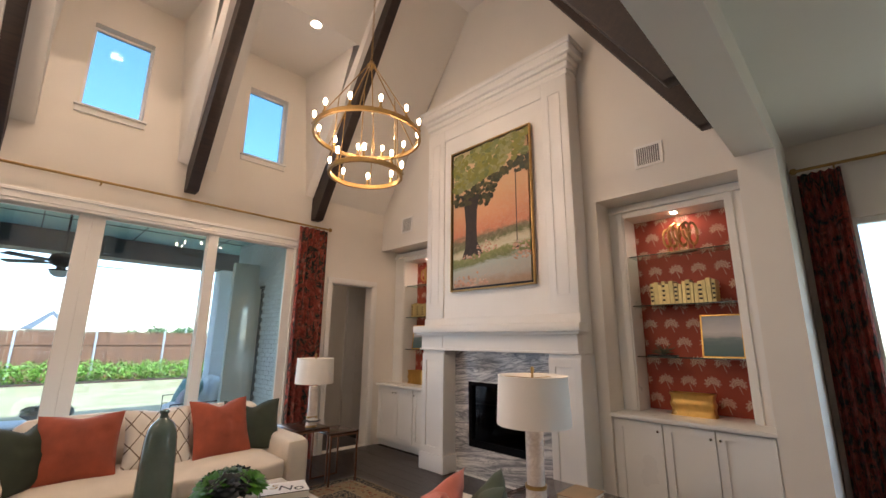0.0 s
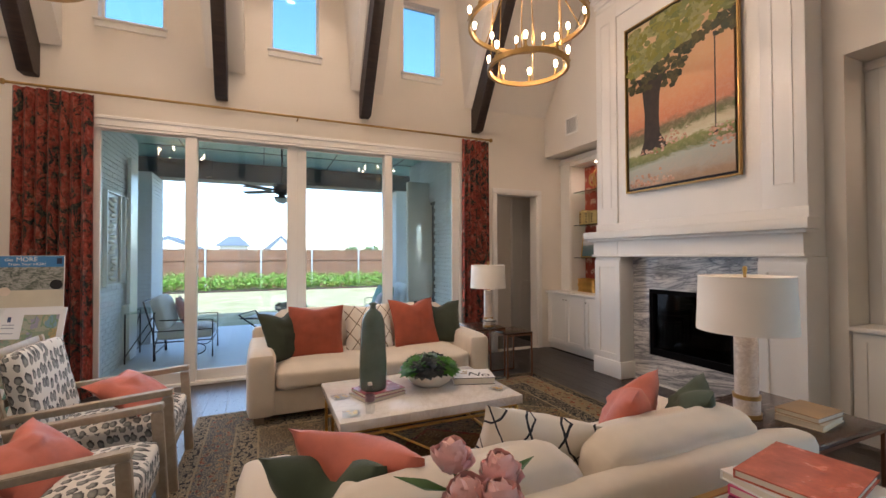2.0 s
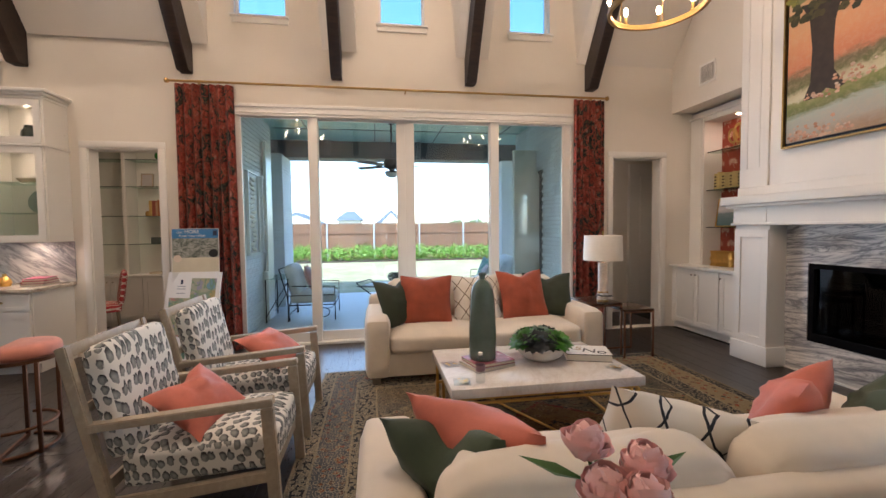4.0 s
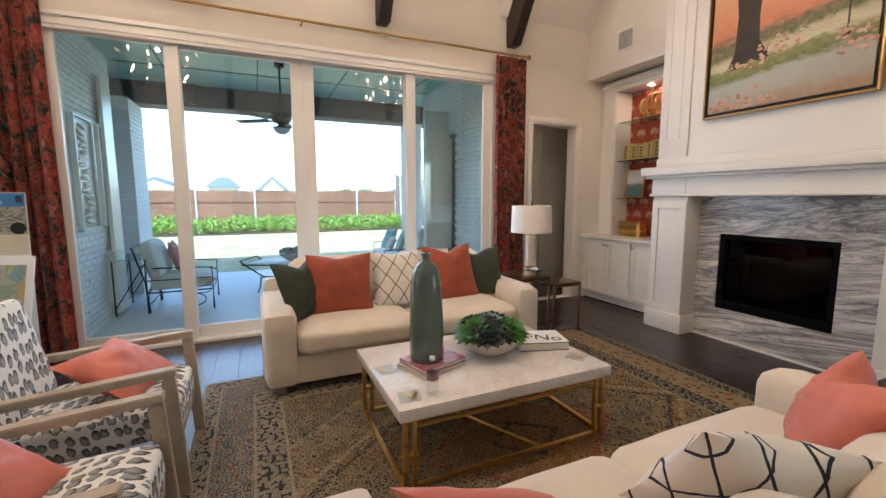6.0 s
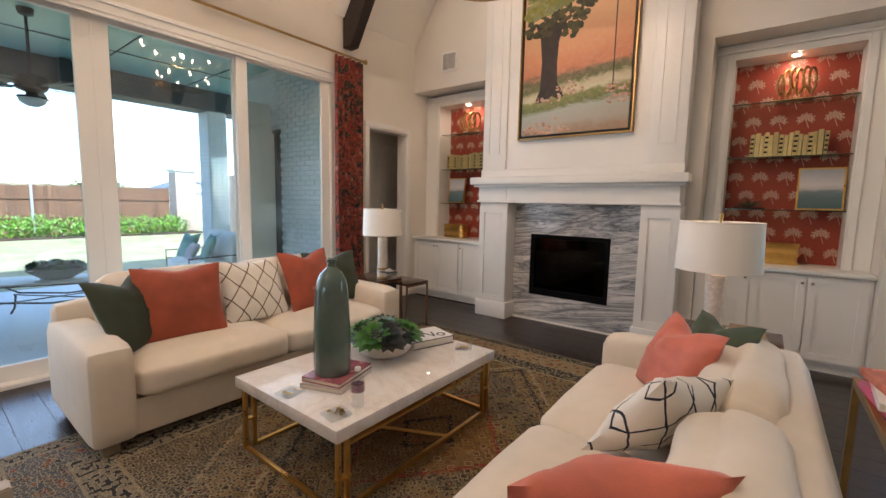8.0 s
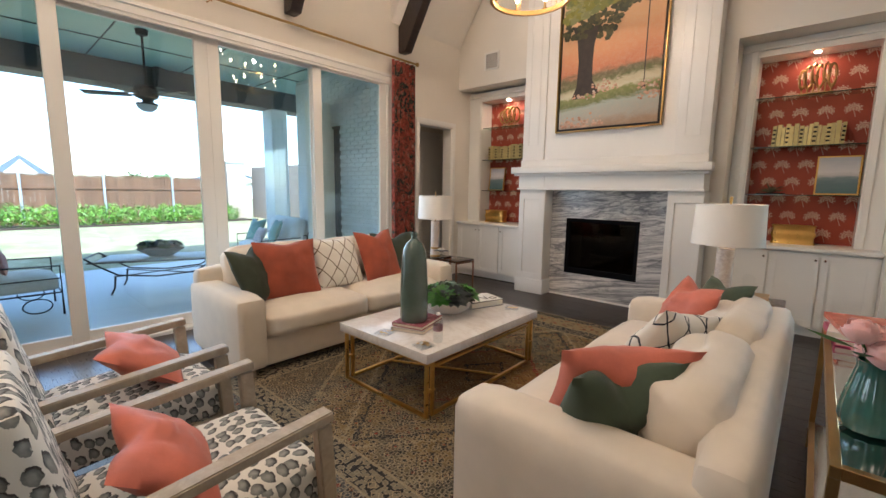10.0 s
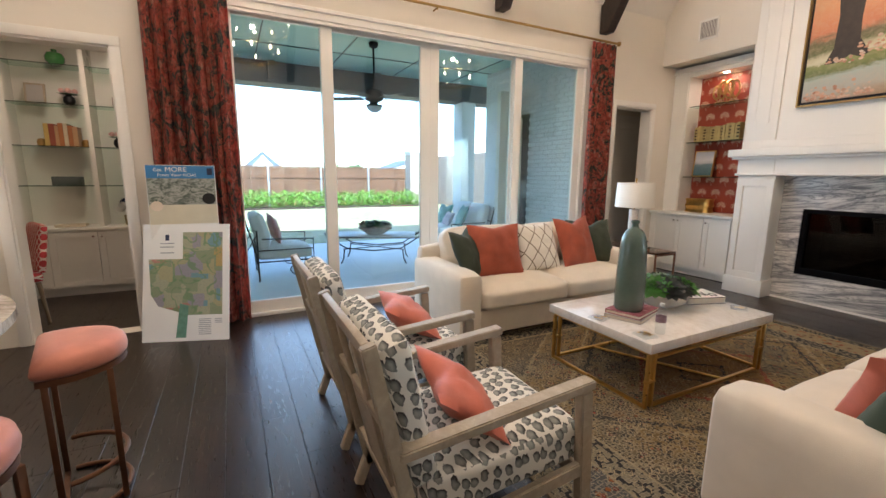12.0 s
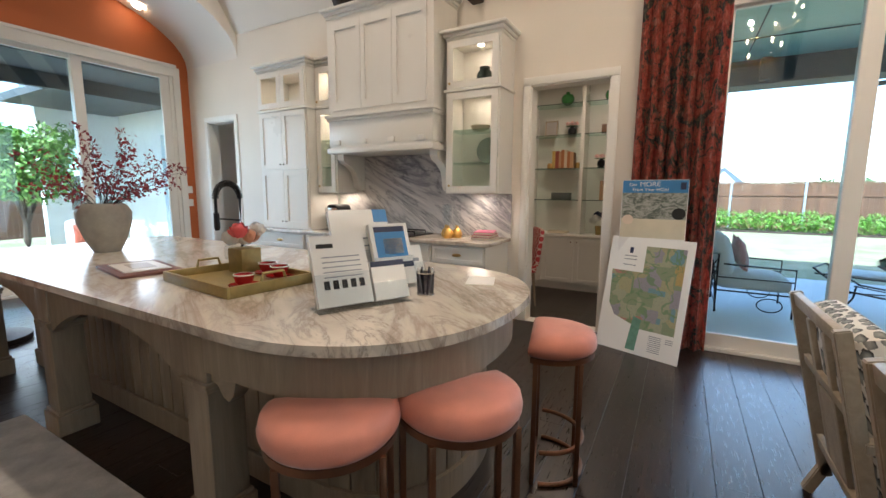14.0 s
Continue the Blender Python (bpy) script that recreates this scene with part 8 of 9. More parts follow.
wf = thing("white_flower_pot", SH(-2.22, -0.22, 0.79), "gold pot with white flowers and dark leaves", "flower pot")
part("pot", lathe([(0, 0), (0.05, 0), (0.06, 0.12), (0.055, 0.12), (0, 0.10)], 20), TRAYGOLD, wf)
for k in range(6):
    bm = bmesh.new()
    petal_ball(bm, (0, 0, 0), 0.06, rb, 14)
    part("blossom", bm, (WHITECOVER, WHITECOVER, SHEETNAVY)[k % 3], wf, m=Matrix.Translation((0.09 * math.cos(1.05 * k), 0.06 * math.sin(1.05 * k), 0.18 + 0.04 * (k % 3))))
CHAIRPRINT = lattice("red_print_cloth", (0.72, 0.62, 0.55), (0.45, 0.045, 0.05), 17.0, 0.10)
dc = thing("desk_chair", pose(-5.95, -3.02, 0, 0, 0, 30), "desk chair with red and white patterned upholstery", "desk chair")
part("seat", turned(softbox(0.46, 0.46, 0.10, 0.03, 0.02, 6), Matrix.Translation((0, 0, 0.40))), CHAIRPRINT, dc)
part("backrest", turned(softbox(0.46, 0.07, 0.45, 0.03, 0.01, 6), Matrix.Translation((0, 0.22, 0.48)) @ pose(0, 0, 0, -8)), CHAIRPRINT, dc)
for sx in (-1, 1):
    for sy in (-1, 1):
        part("leg", tube([(sx * 0.19, sy * 0.19, 0.40), (sx * 0.22, sy * 0.22, 0)], [0.02, 0.012], 8), GREIGE, dc)

# ---- boards leaning at the curtain ----
BOARD = plain("white_foam_board", (0.80, 0.79, 0.76), 0.4, 0, 0.02)


def map_print():
    m, n, l, b = material("site_map_print")
    co = coords(n)
    v = n.new("ShaderNodeTexVoronoi")
    v.distance, v.feature = "CHEBYCHEV", "F1"
    v.inputs["Scale"].default_value = 9
    l.new(co, v.inputs["Vector"])
    sep = n.new("ShaderNodeSeparateColor")
    l.new(v.outputs["Color"], sep.inputs[0])
    c = ramp(n, l, sep.outputs[0], [(0.0, (0.36, 0.36, 0.24)), (0.25, (0.24, 0.30, 0.18)), (0.45, (0.38, 0.35, 0.20)), (0.58, (0.45, 0.32, 0.12)), (0.7, (0.30, 0.28, 0.32)), (0.85, (0.42, 0.20, 0.16)), (0.95, (0.16, 0.30, 0.34))])
    c.node.color_ramp.interpolation = "CONSTANT"
    w = noise_tex(n, l, co, 5, 3, 0.5, 0.5)
    creek = maths(n, l, "LESS_THAN", maths(n, l, "ABSOLUTE", maths(n, l, "SUBTRACT", w, 0.5)), 0.016)
    c = mixc(n, l, maths(n, l, "MULTIPLY", creek, 0.8), c, (0.14, 0.26, 0.12))
    f = noise_tex(n, l, stretch(n, l, co, (1, 1, 1)), 110, 2)
    c = mixc(n, l, ramp(n, l, f, [(0.55, (0, 0, 0)), (0.62, (0.35, 0.35, 0.35))]), c, (0.15, 0.15, 0.15))
    l.new(c, b.inputs["Base Color"])
    b.inputs["Roughness"].default_value = 0.35
    return m


mb = thing("map_board", pose(-4.80, -1.53, 0.004, 0, 0, 71) @ pose(0, 0, 0, -12.6), "white board with a coloured community site map, leaning", "display board")
part("board", one(-0.345, 0.345, 0, 0.008, 0, 1.0), BOARD, mb)
part("map_print", prism([(-0.22, 0.30), (0.02, 0.22), (0.29, 0.22), (0.29, 0.93), (-0.03, 0.93), (-0.03, 0.70), (-0.30, 0.70), (-0.28, 0.40)], 0, 0.0006), map_print(), mb, m=pose(0, -0.0006, 0, 90))
part("river_strip", prism([(-0.08, 0.03), (0.0, 0.03), (0.02, 0.30), (-0.05, 0.32)], 0, 0.0008), plain("map_green", (0.14, 0.30, 0.22), 0.4, 0, 0.3, 20), mb, m=pose(0, -0.0008, 0, 90))
part("logo_mark", one(-0.17, -0.14, -0.0012, 0, 0.86, 0.91), SHEETNAVY, mb)
for z in (0.83, 0.80, 0.75):
    part("printed_bar", one(-0.21, -0.10, -0.0012, 0, z, z + 0.008), SHEETGREY, mb)
for k in range(9):
    part("legend_bar", one(0.10, 0.20, -0.0012, 0, 0.18 - 0.016 * k, 0.186 - 0.016 * k), SHEETGREY, mb)
    if k < 3:
        part("legend_bar", one(0.23, 0.29, -0.0012, 0, 0.18 - 0.016 * k, 0.186 - 0.016 * k), SHEETGREY, mb)


def photo_print():
    m, n, l, b = material("aerial_photo_print")
    f = noise_tex(n, l, stretch(n, l, coords(n), (1, 1, 2)), 14, 5, 0.7, 1.2)
    l.new(ramp(n, l, f, [(0.3, (0.03, 0.05, 0.04)), (0.45, (0.16, 0.18, 0.15)), (0.55, (0.42, 0.42, 0.38)), (0.7, (0.10, 0.12, 0.10))]), b.inputs["Base Color"])
    b.inputs["Roughness"].default_value = 0.3
    return m


pb = thing("poster_board", pose(-5.03, -1.475, 0.004, 0, 0, 88) @ pose(0, 0, 0, -2) @ Matrix.Diagonal((1.03, 1, 0.975, 1)), "blue community poster board behind the map board", "display board")
part("board", one(-0.25, 0.25, 0, 0.008, 0, 1.515), BOARD, pb)
part("blue_header", one(-0.245, 0.245, -0.001, 0, 1.40, 1.51), SHEETBLUE, pb)
part("photo_print", one(-0.245, 0.245, -0.001, 0, 1.17, 1.40), photo_print(), pb)
part("cream_panel", one(-0.245, 0.245, -0.0012, 0, 1.0, 1.17), plain("cream_print", (0.66, 0.60, 0.46), 0.4, 0, 0.1), pb)
part("seal", lathe([(0, 0), (0.05, 0.0), (0.05, 0.001)], 24, at=(0, 0, 0)), INK, pb, m=pose(0.19, -0.0012, 1.22, 90))
part("flower_mark", lathe([(0, 0), (0.045, 0.0), (0.045, 0.001)], 10), plain("blossom_print", (0.75, 0.62, 0.5), 0.4), pb, m=pose(-0.19, -0.0014, 1.16, 90))
part("logo_mark", one(0.19, 0.23, -0.0022, -0.001, 1.43, 1.49), SHEETNAVY, pb)
letters("Get", 0.04, pose(-0.165, -0.0022, 1.472, 90), WHITECOVER, pb)
letters("MORE", 0.058, pose(-0.035, -0.0022, 1.475, 90), WHITECOVER, pb)
letters("From Your HOA!", 0.038, pose(-0.03, -0.0022, 1.428, 90), WHITECOVER, pb)

# ---- breakfast corner seen past the island ----
solid("runner_rug", softbox(2.1, 2.4, 0.012, 0.005, 0, 6), plain("grey_shag", (0.46, 0.44, 0.415), 0.95, 0, 0.3, 7, 90, 0.6), "pale grey rug on the kitchen floor", "rug", m=pose(-0.805, -3.46, 0.001))
dl = thing("dining_table", pose(-2.15, -6.6, 0, 0, 0, 0), "dark round dining table on a turned pedestal", "dining table")
part("tabletop", lathe([(0, 0.72), (0.66, 0.72), (0.68, 0.735), (0.66, 0.75), (0, 0.75)], 48), BEAM, dl)
part("pedestal", lathe([(0, 0), (0.30, 0), (0.30, 0.05), (0.10, 0.10), (0.07, 0.3), (0.11, 0.45), (0.07, 0.6), (0.2, 0.72)], 28), BEAM, dl)
nd = thing("door_4", pose(-5.33, -7.40, 0, 0, 0, -62), "white panel door standing open", "door", kind="structure")
part("door_leaf", boxes((-0.54, 0.0, -0.018, 0.018, 0.01, 2.40), (-0.46, -0.08, -0.026, -0.017, 1.2, 2.28), (-0.46, -0.08, -0.026, -0.017, 0.2, 1.0)), TRIM, nd)
part("door_handle", tube([(-0.48, -0.02, 0.95), (-0.48, -0.07, 0.95), (-0.37, -0.075, 0.95)], 0.011), BLACK, nd)
for z in (1.0, 1.22):
    solid("wall_switch", one(-5.19, -5.11, -8.549, -8.540, z, z + 0.12, 0.003), TRIM, "white light switch plate on the orange wall", "light switch", "switch plates", m=pose(-0.0, 0.0, 0.1))

# ---- outside: ground, patio, walls ----
def lawn():
    m, n, l, b = material("dormant_lawn")
    co = coords(n)
    big, mid, f = noise_tex(n, l, co, 0.25, 4), noise_tex(n, l, co, 1.6, 5), noise_tex(n, l, co, 40, 3)
    c = ramp(n, l, mid, [(0.3, (0.24, 0.23, 0.11)), (0.5, (0.38, 0.345, 0.20)), (0.7, (0.45, 0.41, 0.26))])
    c = mixc(n, l, ramp(n, l, big, [(0.4, (0, 0, 0)), (0.65, (0.4, 0.4, 0.4))]), c, (0.18, 0.21, 0.08))
    c = mixc(n, l, maths(n, l, "MULTIPLY", f, 0.4), c, (0.20, 0.18, 0.10))
    l.new(c, b.inputs["Base Color"])
    b.inputs["Roughness"].default_value = 0.95
    bump(n, l, b, f, 0.6, 0.03)
    return m


bm = bmesh.new()
quad(bm, (-1500, -1500, -0.30), (1500, -1500, -0.30), (1500, 1500, -0.30), (-1500, 1500, -0.30))
setting("ground", bm, lawn(), "dormant lawn running out to the distance")
setting("lawn", one(-24.0, -9.95, -24, 9.6, -0.30, -0.09), lawn(), "patchy dormant lawn behind the patio")
CONCRETE = plain("patio_concrete", (0.54, 0.535, 0.52), 0.45, 0, 0.12, 1.5, 70, 0.1)
setting("patio", boxes((-9.95, WX - 0.16, -12.6, 9.0, -0.30, -0.045), (-5.41, 4.0, -12.6, -8.710, -0.30, -0.045)), CONCRETE, "pale concrete patio slab")
EAVES = plain("dark_grey_paint", (0.055, 0.062, 0.066), 0.6, 0, 0.06, 2, 80, 0.05)
# soffit hue plus green light bounced off the lawn, both in the base colour
SOFFIT = plain("patio_soffit_paint", (0.30, 0.50, 0.43), 0.35, 0, 0.05, 1.5, 60, 0.03)
bm = one(-9.35, WX - 0.16, -3.4, 6.2, 3.30, 3.42)
setting("ceiling_patio", bm, SOFFIT, "painted patio ceiling, its grey-green partly lawn light put into the colour")
setting("patio_battens", boxes(*[(-9.2, WX - 0.16, y - 0.008, y + 0.008, 3.292, 3.30) for y in (-0.6, 0.62, 1.84, 3.06)], *[(x - 0.008, x + 0.008, -1.2, 3.4, 3.290, 3.299) for x in (-6.6, -7.8)]), EAVES)
setting("patio_beam", boxes((-9.3, -8.85, -3.4, 6.2, 2.95, 3.30)), EAVES, "dark grey painted patio beam")
for y in (-0.35, 1.5):
    setting("beam_bracket", one(-8.85, -8.72, y - 0.06, y + 0.06, 2.98, 3.29), EAVES)
setting("roof_patio", boxes((-9.6, -5.35, -3.6, 6.4, 3.42, 3.55)), EAVES)

PAINTED_BRICK = plain("white_painted_brick", (0.82, 0.82, 0.81), 0.65, 0, 0.06, 5, 90, 0.25, spread=0.10)
# same white paint as the bricks; joint shade is put in as darker grey
MORTAR = plain("painted_mortar", (0.60, 0.61, 0.61), 0.8, 0, 0.08, 8, 120, 0.2)


def brick_mesh(w, d, h, mat, name):
    bm = one(0, w, 0, d, 0, h, 0.004, 1)
    me = bpy.data.meshes.new(name)
    bm.to_mesh(me)
    bm.free()
    me.materials.append(mat)
    return me


BR = brick_mesh(0.194, 0.012, 0.057, PAINTED_BRICK, "brick")
BRH = brick_mesh(0.094, 0.012, 0.057, PAINTED_BRICK, "brick")


def brick_face(parent, m, width, z0, z1, holes, near, mat=PAINTED_BRICK):
    """Bricks on a face; local x along the wall, -y outwards. Those in the stretch near (x0, x1, z0, z1) are parts, the rest one joined part."""
    rest, k, count = bmesh.new(), 0, 0
    z = z0
    while z + 0.05 < z1:
        x = 0.0
        first = k % 2
        while x < width - 0.03:
            w = 0.094 if (first and x == 0.0) else min(0.194, width - x)
            cx, cz = x + w / 2, z + 0.03
            if not any(a < cx < b and c < cz < d for a, b, c, d in holes):
                full = abs(w - 0.194) < 1e-6 or abs(w - 0.094) < 1e-6
                if full and count < 290 and near[0] < cx < near[1] and near[2] < cz < near[3]:
                    ob = new("brick", BR if w > 0.15 else BRH)
                    ob.parent = parent
                    ob.matrix_basis = m @ Matrix.Translation((x, -0.012, z))
                    count += 1
                else:
                    vs = [rest.verts.new(m @ Vector(p)) for p in ((x, -0.012, z), (x + w, -0.012, z), (x + w, -0.012, z + 0.057), (x, -0.012, z + 0.057), (x, 0, z), (x + w, 0, z), (x + w, 0, z + 0.057), (x, 0, z + 0.057))]
                    for f in ((0, 1, 2, 3), (0, 4, 5, 1), (1, 5, 6, 2), (2, 6, 7, 3), (3, 7, 4, 0)):
                        rest.faces.new([vs[i] for i in f])
            x += w + 0.01
        z += 0.067
        k += 1
    tagged(part("brickwork", rest, mat, parent), kind="stuff")


# patio wall by the hall, with a dark door
wr = setting("wall_patio_north", cells("y", 3.412, 3.60, -7.93, WX - 0.16, -0.30, 3.30, [(-7.25, -6.59, -0.05, 2.45)]), MORTAR, "white-painted brick patio wall")
brick_face(wr, pose(-7.93, 3.412, -0.04), 2.52, 0, 3.33, [(0.65, 1.37, 0, 2.52)], (1.37, 2.52, 0.5, 2.6))
dd = thing("door_5", pose(-6.92, 3.46, -0.04) @ Matrix.Diagonal((1.19, 1, 1, 1)), "dark grey patio door in the brick wall", "door", kind="structure")
part("door_leaf", boxes((-0.24, 0.24, 0, 0.04, 0.01, 2.44)), EAVES, dd)
part("door_frame", boxes((-0.275, -0.24, -0.03, 0.05, 0, 2.48), (0.24, 0.275, -0.03, 0.05, 0, 2.48), (-0.24, 0.24, -0.03, 0.05, 2.44, 2.48)), EAVES, dd)
solid("outlet_box", one(-6.30, -6.20, 3.375, 3.40, 0.32, 0.45, 0.004), GREYCOVER, "grey weatherproof outlet on the brick wall", "outlet")
wlft = setting("wall_patio_south", cells("y", -1.42, -1.212, -7.65, WX - 0.16, -0.30, 3.30, []), MORTAR, "white-painted brick patio wall")
brick_face(wlft, pose(WX - 0.16, -1.212, -0.04, 0, 0, 180), 2.24, 0, 3.33, [], (0.3, 2.0, 0.6, 2.5))


def column(x0, x1, y0, y1, z1, mat=PAINTED_BRICK, cap=False, label="white-painted brick patio column"):
    t = thing("brick_column", pose(0, 0, 0), label, "column", "brick columns")
    part("core", one(x0, x1, y0, y1, -0.29, z1), MORTAR, t)
    for m, w in ((pose(x0, y0, -0.08), x1 - x0), (pose(x1, y0, -0.08, 0, 0, 90), y1 - y0), (pose(x1, y1, -0.08, 0, 0, 180), x1 - x0), (pose(x0, y1, -0.08, 0, 0, -90), y1 - y0)):
        brick_face(t, m, w, 0, z1 + 0.05, [], (9, 9, 9, 9), mat)
    if cap:
        part("stone_cap", one(x0 - 0.08, x1 + 0.08, y0 - 0.08, y1 + 0.08, z1, z1 + 0.12, 0.02), plain("cast_stone", (0.62, 0.58, 0.5), 0.8, 0, 0.1), t)


column(-9.23, -8.85, 3.40, 3.70, 2.95)
column(-9.28, -8.40, -1.70, -1.18, 2.95)
setting("wall_patio_far", cells("y", -1.60, -1.42, -8.4, -7.65, -0.30, 3.30, []), MORTAR)

# metal wall art
for x in (-6.35, -7.1):
    t = thing("wall_art", pose(x, -1.20, 1.12), "tall framed panel of white coral-like relief", "wall art", "relief panels")
    part("panel", one(-0.26, 0.26, 0.0, 0.02, 0, 1.16), GREYCOVER, t)
    part("frame", boxes((-0.28, -0.26, 0, 0.05, -0.02, 1.18), (0.26, 0.28, 0, 0.05, -0.02, 1.18), (-0.26, 0.26, 0, 0.05, 1.16, 1.18), (-0.26, 0.26, 0, 0.05, -0.02, 0)), WHITECOVER, t)
    r = random.Random(int(-x * 10))
    for k in range(16):
        bm = bmesh.new()
        bmesh.ops.create_icosphere(bm, subdivisions=2, radius=1.0)
        for v in bm.verts:
            v.co = Vector((v.co.x * 0.13, v.co.y * 0.018, v.co.z * 0.03)) * (1 + 0.3 * noise.noise(v.co * 2 + Vector((k, 0, 0))))
        part("relief_blade", bm, CREAMCOVER, t, m=pose(r.uniform(-0.08, 0.08), 0.03, 0.06 + 0.068 * k, 0, r.uniform(-12, 12), 0))

# patio fan
fan = thing("ceiling_fan", pose(-7.05, 0.89, 0), "dark bronze patio ceiling fan with a light bowl", "ceiling fan")
part("canopy", lathe([(0, 3.298), (0.07, 3.298), (0.06, 3.24), (0.015, 3.22)], 20), IRON, fan)
part("downrod", tube([(0, 0, 3.24), (0, 0, 2.64)], 0.014), IRON, fan)
part("motor", lathe([(0.02, 2.66), (0.12, 2.63), (0.14, 2.56), (0.12, 2.50), (0.05, 2.47), (0.05, 2.44), (0.12, 2.43), (0.12, 2.41)], 28), IRON, fan)
part("light_bowl", lathe([(0.115, 2.41), (0.10, 2.37), (0.05, 2.335), (0, 2.33)], 24), WHITECOVER, fan)
for k in range(5):
    a = 72 * k + 20
    bl = part("blade", one(0.18, 0.68, -0.065, 0.065, -0.005, 0.005, 0.004), IRON, fan, m=pose(0, 0, 2.53, 0, 0, a) @ pose(0, 0, 0, 10))
    part("blade_arm", one(0.10, 0.22, -0.02, 0.02, -0.008, 0.0), IRON, bl)

# ---- patio furniture ----
PALEBLUE = fabric("pale_outdoor_cloth", (0.72, 0.69, 0.65), 200, 0.06)
SEAGREEN = fabric("sea_green_cloth", (0.12, 0.33, 0.29), 220, 0.12)
ROSE = fabric("rose_cloth", (0.52, 0.20, 0.17), 220, 0.15)
LILAC = fabric("lilac_cloth", (0.46, 0.40, 0.44), 220, 0.2)


def lounge(m, L, seats, label):
    t = thing("outdoor_sofa" if seats > 1 else "lounge_chair", m, label, "outdoor sofa" if seats > 1 else "lounge chair", "iron patio seating")
    D = 0.78
    for s in (-1, 1):
        x = s * L / 2
        part("side_frame", tube([(x, -D / 2, 0), (x, -D / 2, 0.56), (x, D / 2 - 0.1, 0.58)], 0.011, 6), IRON, t)
        part("rear_post", tube([(x, D / 2 - 0.05, 0), (x, D / 2 - 0.02, 0.4), (x, D / 2 + 0.10, 0.86)], 0.011, 6), IRON, t)
        part("low_rail", tube([(x, -D / 2, 0.26), (x, D / 2 - 0.03, 0.26)], 0.010, 6), IRON, t)
        part("side_rail", tube([(x, -D / 2, 0.42), (x, D / 2 - 0.03, 0.42)], 0.008, 6), IRON, t)
        part("scroll", tube([(x, -0.18 + 0.12 * math.cos(a), 0.13 + 0.08 * math.sin(a)) for a in [6.283 * i / 16 for i in range(16)]], 0.007, 5, closed=True), IRON, t)
    for y, z in ((-D / 2, 0.26), (D / 2 - 0.03, 0.26), (D / 2 + 0.10, 0.86), (D / 2 + 0.03, 0.6)):
        part("cross_rail", tube([(-L / 2, y, z), (L / 2, y, z)], 0.010, 6), IRON, t)
    w = (L - 0.06) / seats
    for k in range(seats):
        x = -L / 2 + 0.03 + w * (k + 0.5)
        part("seat_cushion", turned(softbox(w - 0.01, D - 0.06, 0.16, 0.05, 0.03, 6), Matrix.Translation((x, -0.02, 0.27))), PALEBLUE, t)
        part("back_cushion", turned(softbox(w - 0.01, 0.50, 0.17, 0.06, 0.04, 6), Matrix.Translation((x, D / 2 - 0.06, 0.40)) @ pose(0, 0, 0, 76) @ Matrix.Translation((0, 0.25, 0))), PALEBLUE, t)


PZ = -0.045
lounge(pose(-7.35, -0.48, PZ, 0, 0, 180), 0.80, 1, "black iron lounge chair with pale blue cushions")
cushion(pose(-7.48, -0.50, PZ + 0.43, 0, 0, 182) @ pose(0, 0, 0, -16), 0.46, 0.48, 0.14, ROSE, "rose striped pillow on the patio lounge chair", 0.1, 3)
lounge(pose(-8.35, 3.02, PZ, 0, 0, -8), 1.5, 2, "black iron outdoor sofa with pale blue cushions")
cushion(pose(-8.85, 2.9, PZ + 0.44, 0, 0, 10) @ pose(0, 0, 0, -24), 0.46, 0.46, 0.15, SEAGREEN, "sea green pillow on the outdoor sofa", 0.1, 4)
cushion(pose(-8.55, 2.84, PZ + 0.44, 0, 0, -5) @ pose(0, 0, 0, -30), 0.38, 0.32, 0.14, LILAC, "lilac patterned pillow on the outdoor sofa", 0.1, 5)
cushion(pose(-8.15, 2.92, PZ + 0.44, 0, 0, -14) @ pose(0, 0, 0, -22), 0.48, 0.48, 0.15, SEAGREEN, "sea green pillow on the outdoor sofa", 0.12, 6)

it = thing("iron_coffee_table", pose(-7.72, 1.08, PZ, 0, 0, 66), "scrolled black iron patio table with a pale top", "patio table")
part("top", one(-0.68, 0.68, -0.32, 0.32, 0.44, 0.46, 0.006), plain("pale_stone_top", (0.48, 0.48, 0.46), 0.5, 0, 0.1), it)
for s in (-1, 1):
    part("side_rail", tube([(-0.80, s * 0.30, 0.50), (-0.70, s * 0.30, 0.42), (-0.45, s * 0.30, 0.26), (0, s * 0.30, 0.22), (0.45, s * 0.30, 0.26), (0.70, s * 0.30, 0.42), (0.80, s * 0.30, 0.50)], 0.012, 6), IRON, it)
    part("upper_rail", tube([(-0.78, s * 0.31, 0.435), (0.78, s * 0.31, 0.435)], 0.010, 6), IRON, it)
    part("end_rail", tube([(s * 0.80, -0.30, 0.50), (s * 0.80, 0.30, 0.50)], 0.010, 6), IRON, it)
    part("cross_bar", tube([(-0.5, s * 0.30, 0.24), (0.5, -s * 0.30, 0.24)], 0.008, 6), IRON, it)
    for k in (-1, 1):
        part("leg", tube([(k * 0.48, s * 0.30, 0.25), (k * 0.50, s * 0.30, 0.08), (k * 0.54, s * 0.30, 0.0)], 0.012, 6), IRON, it)
succulent_bowl(pose(-7.72, 1.08, PZ + 0.46, 0, 0, 66), 0.30, "low grey stone bowl of green succulents", plain("grey_stone", (0.16, 0.16, 0.15), 0.7, 0, 0.2), 5, "boat")

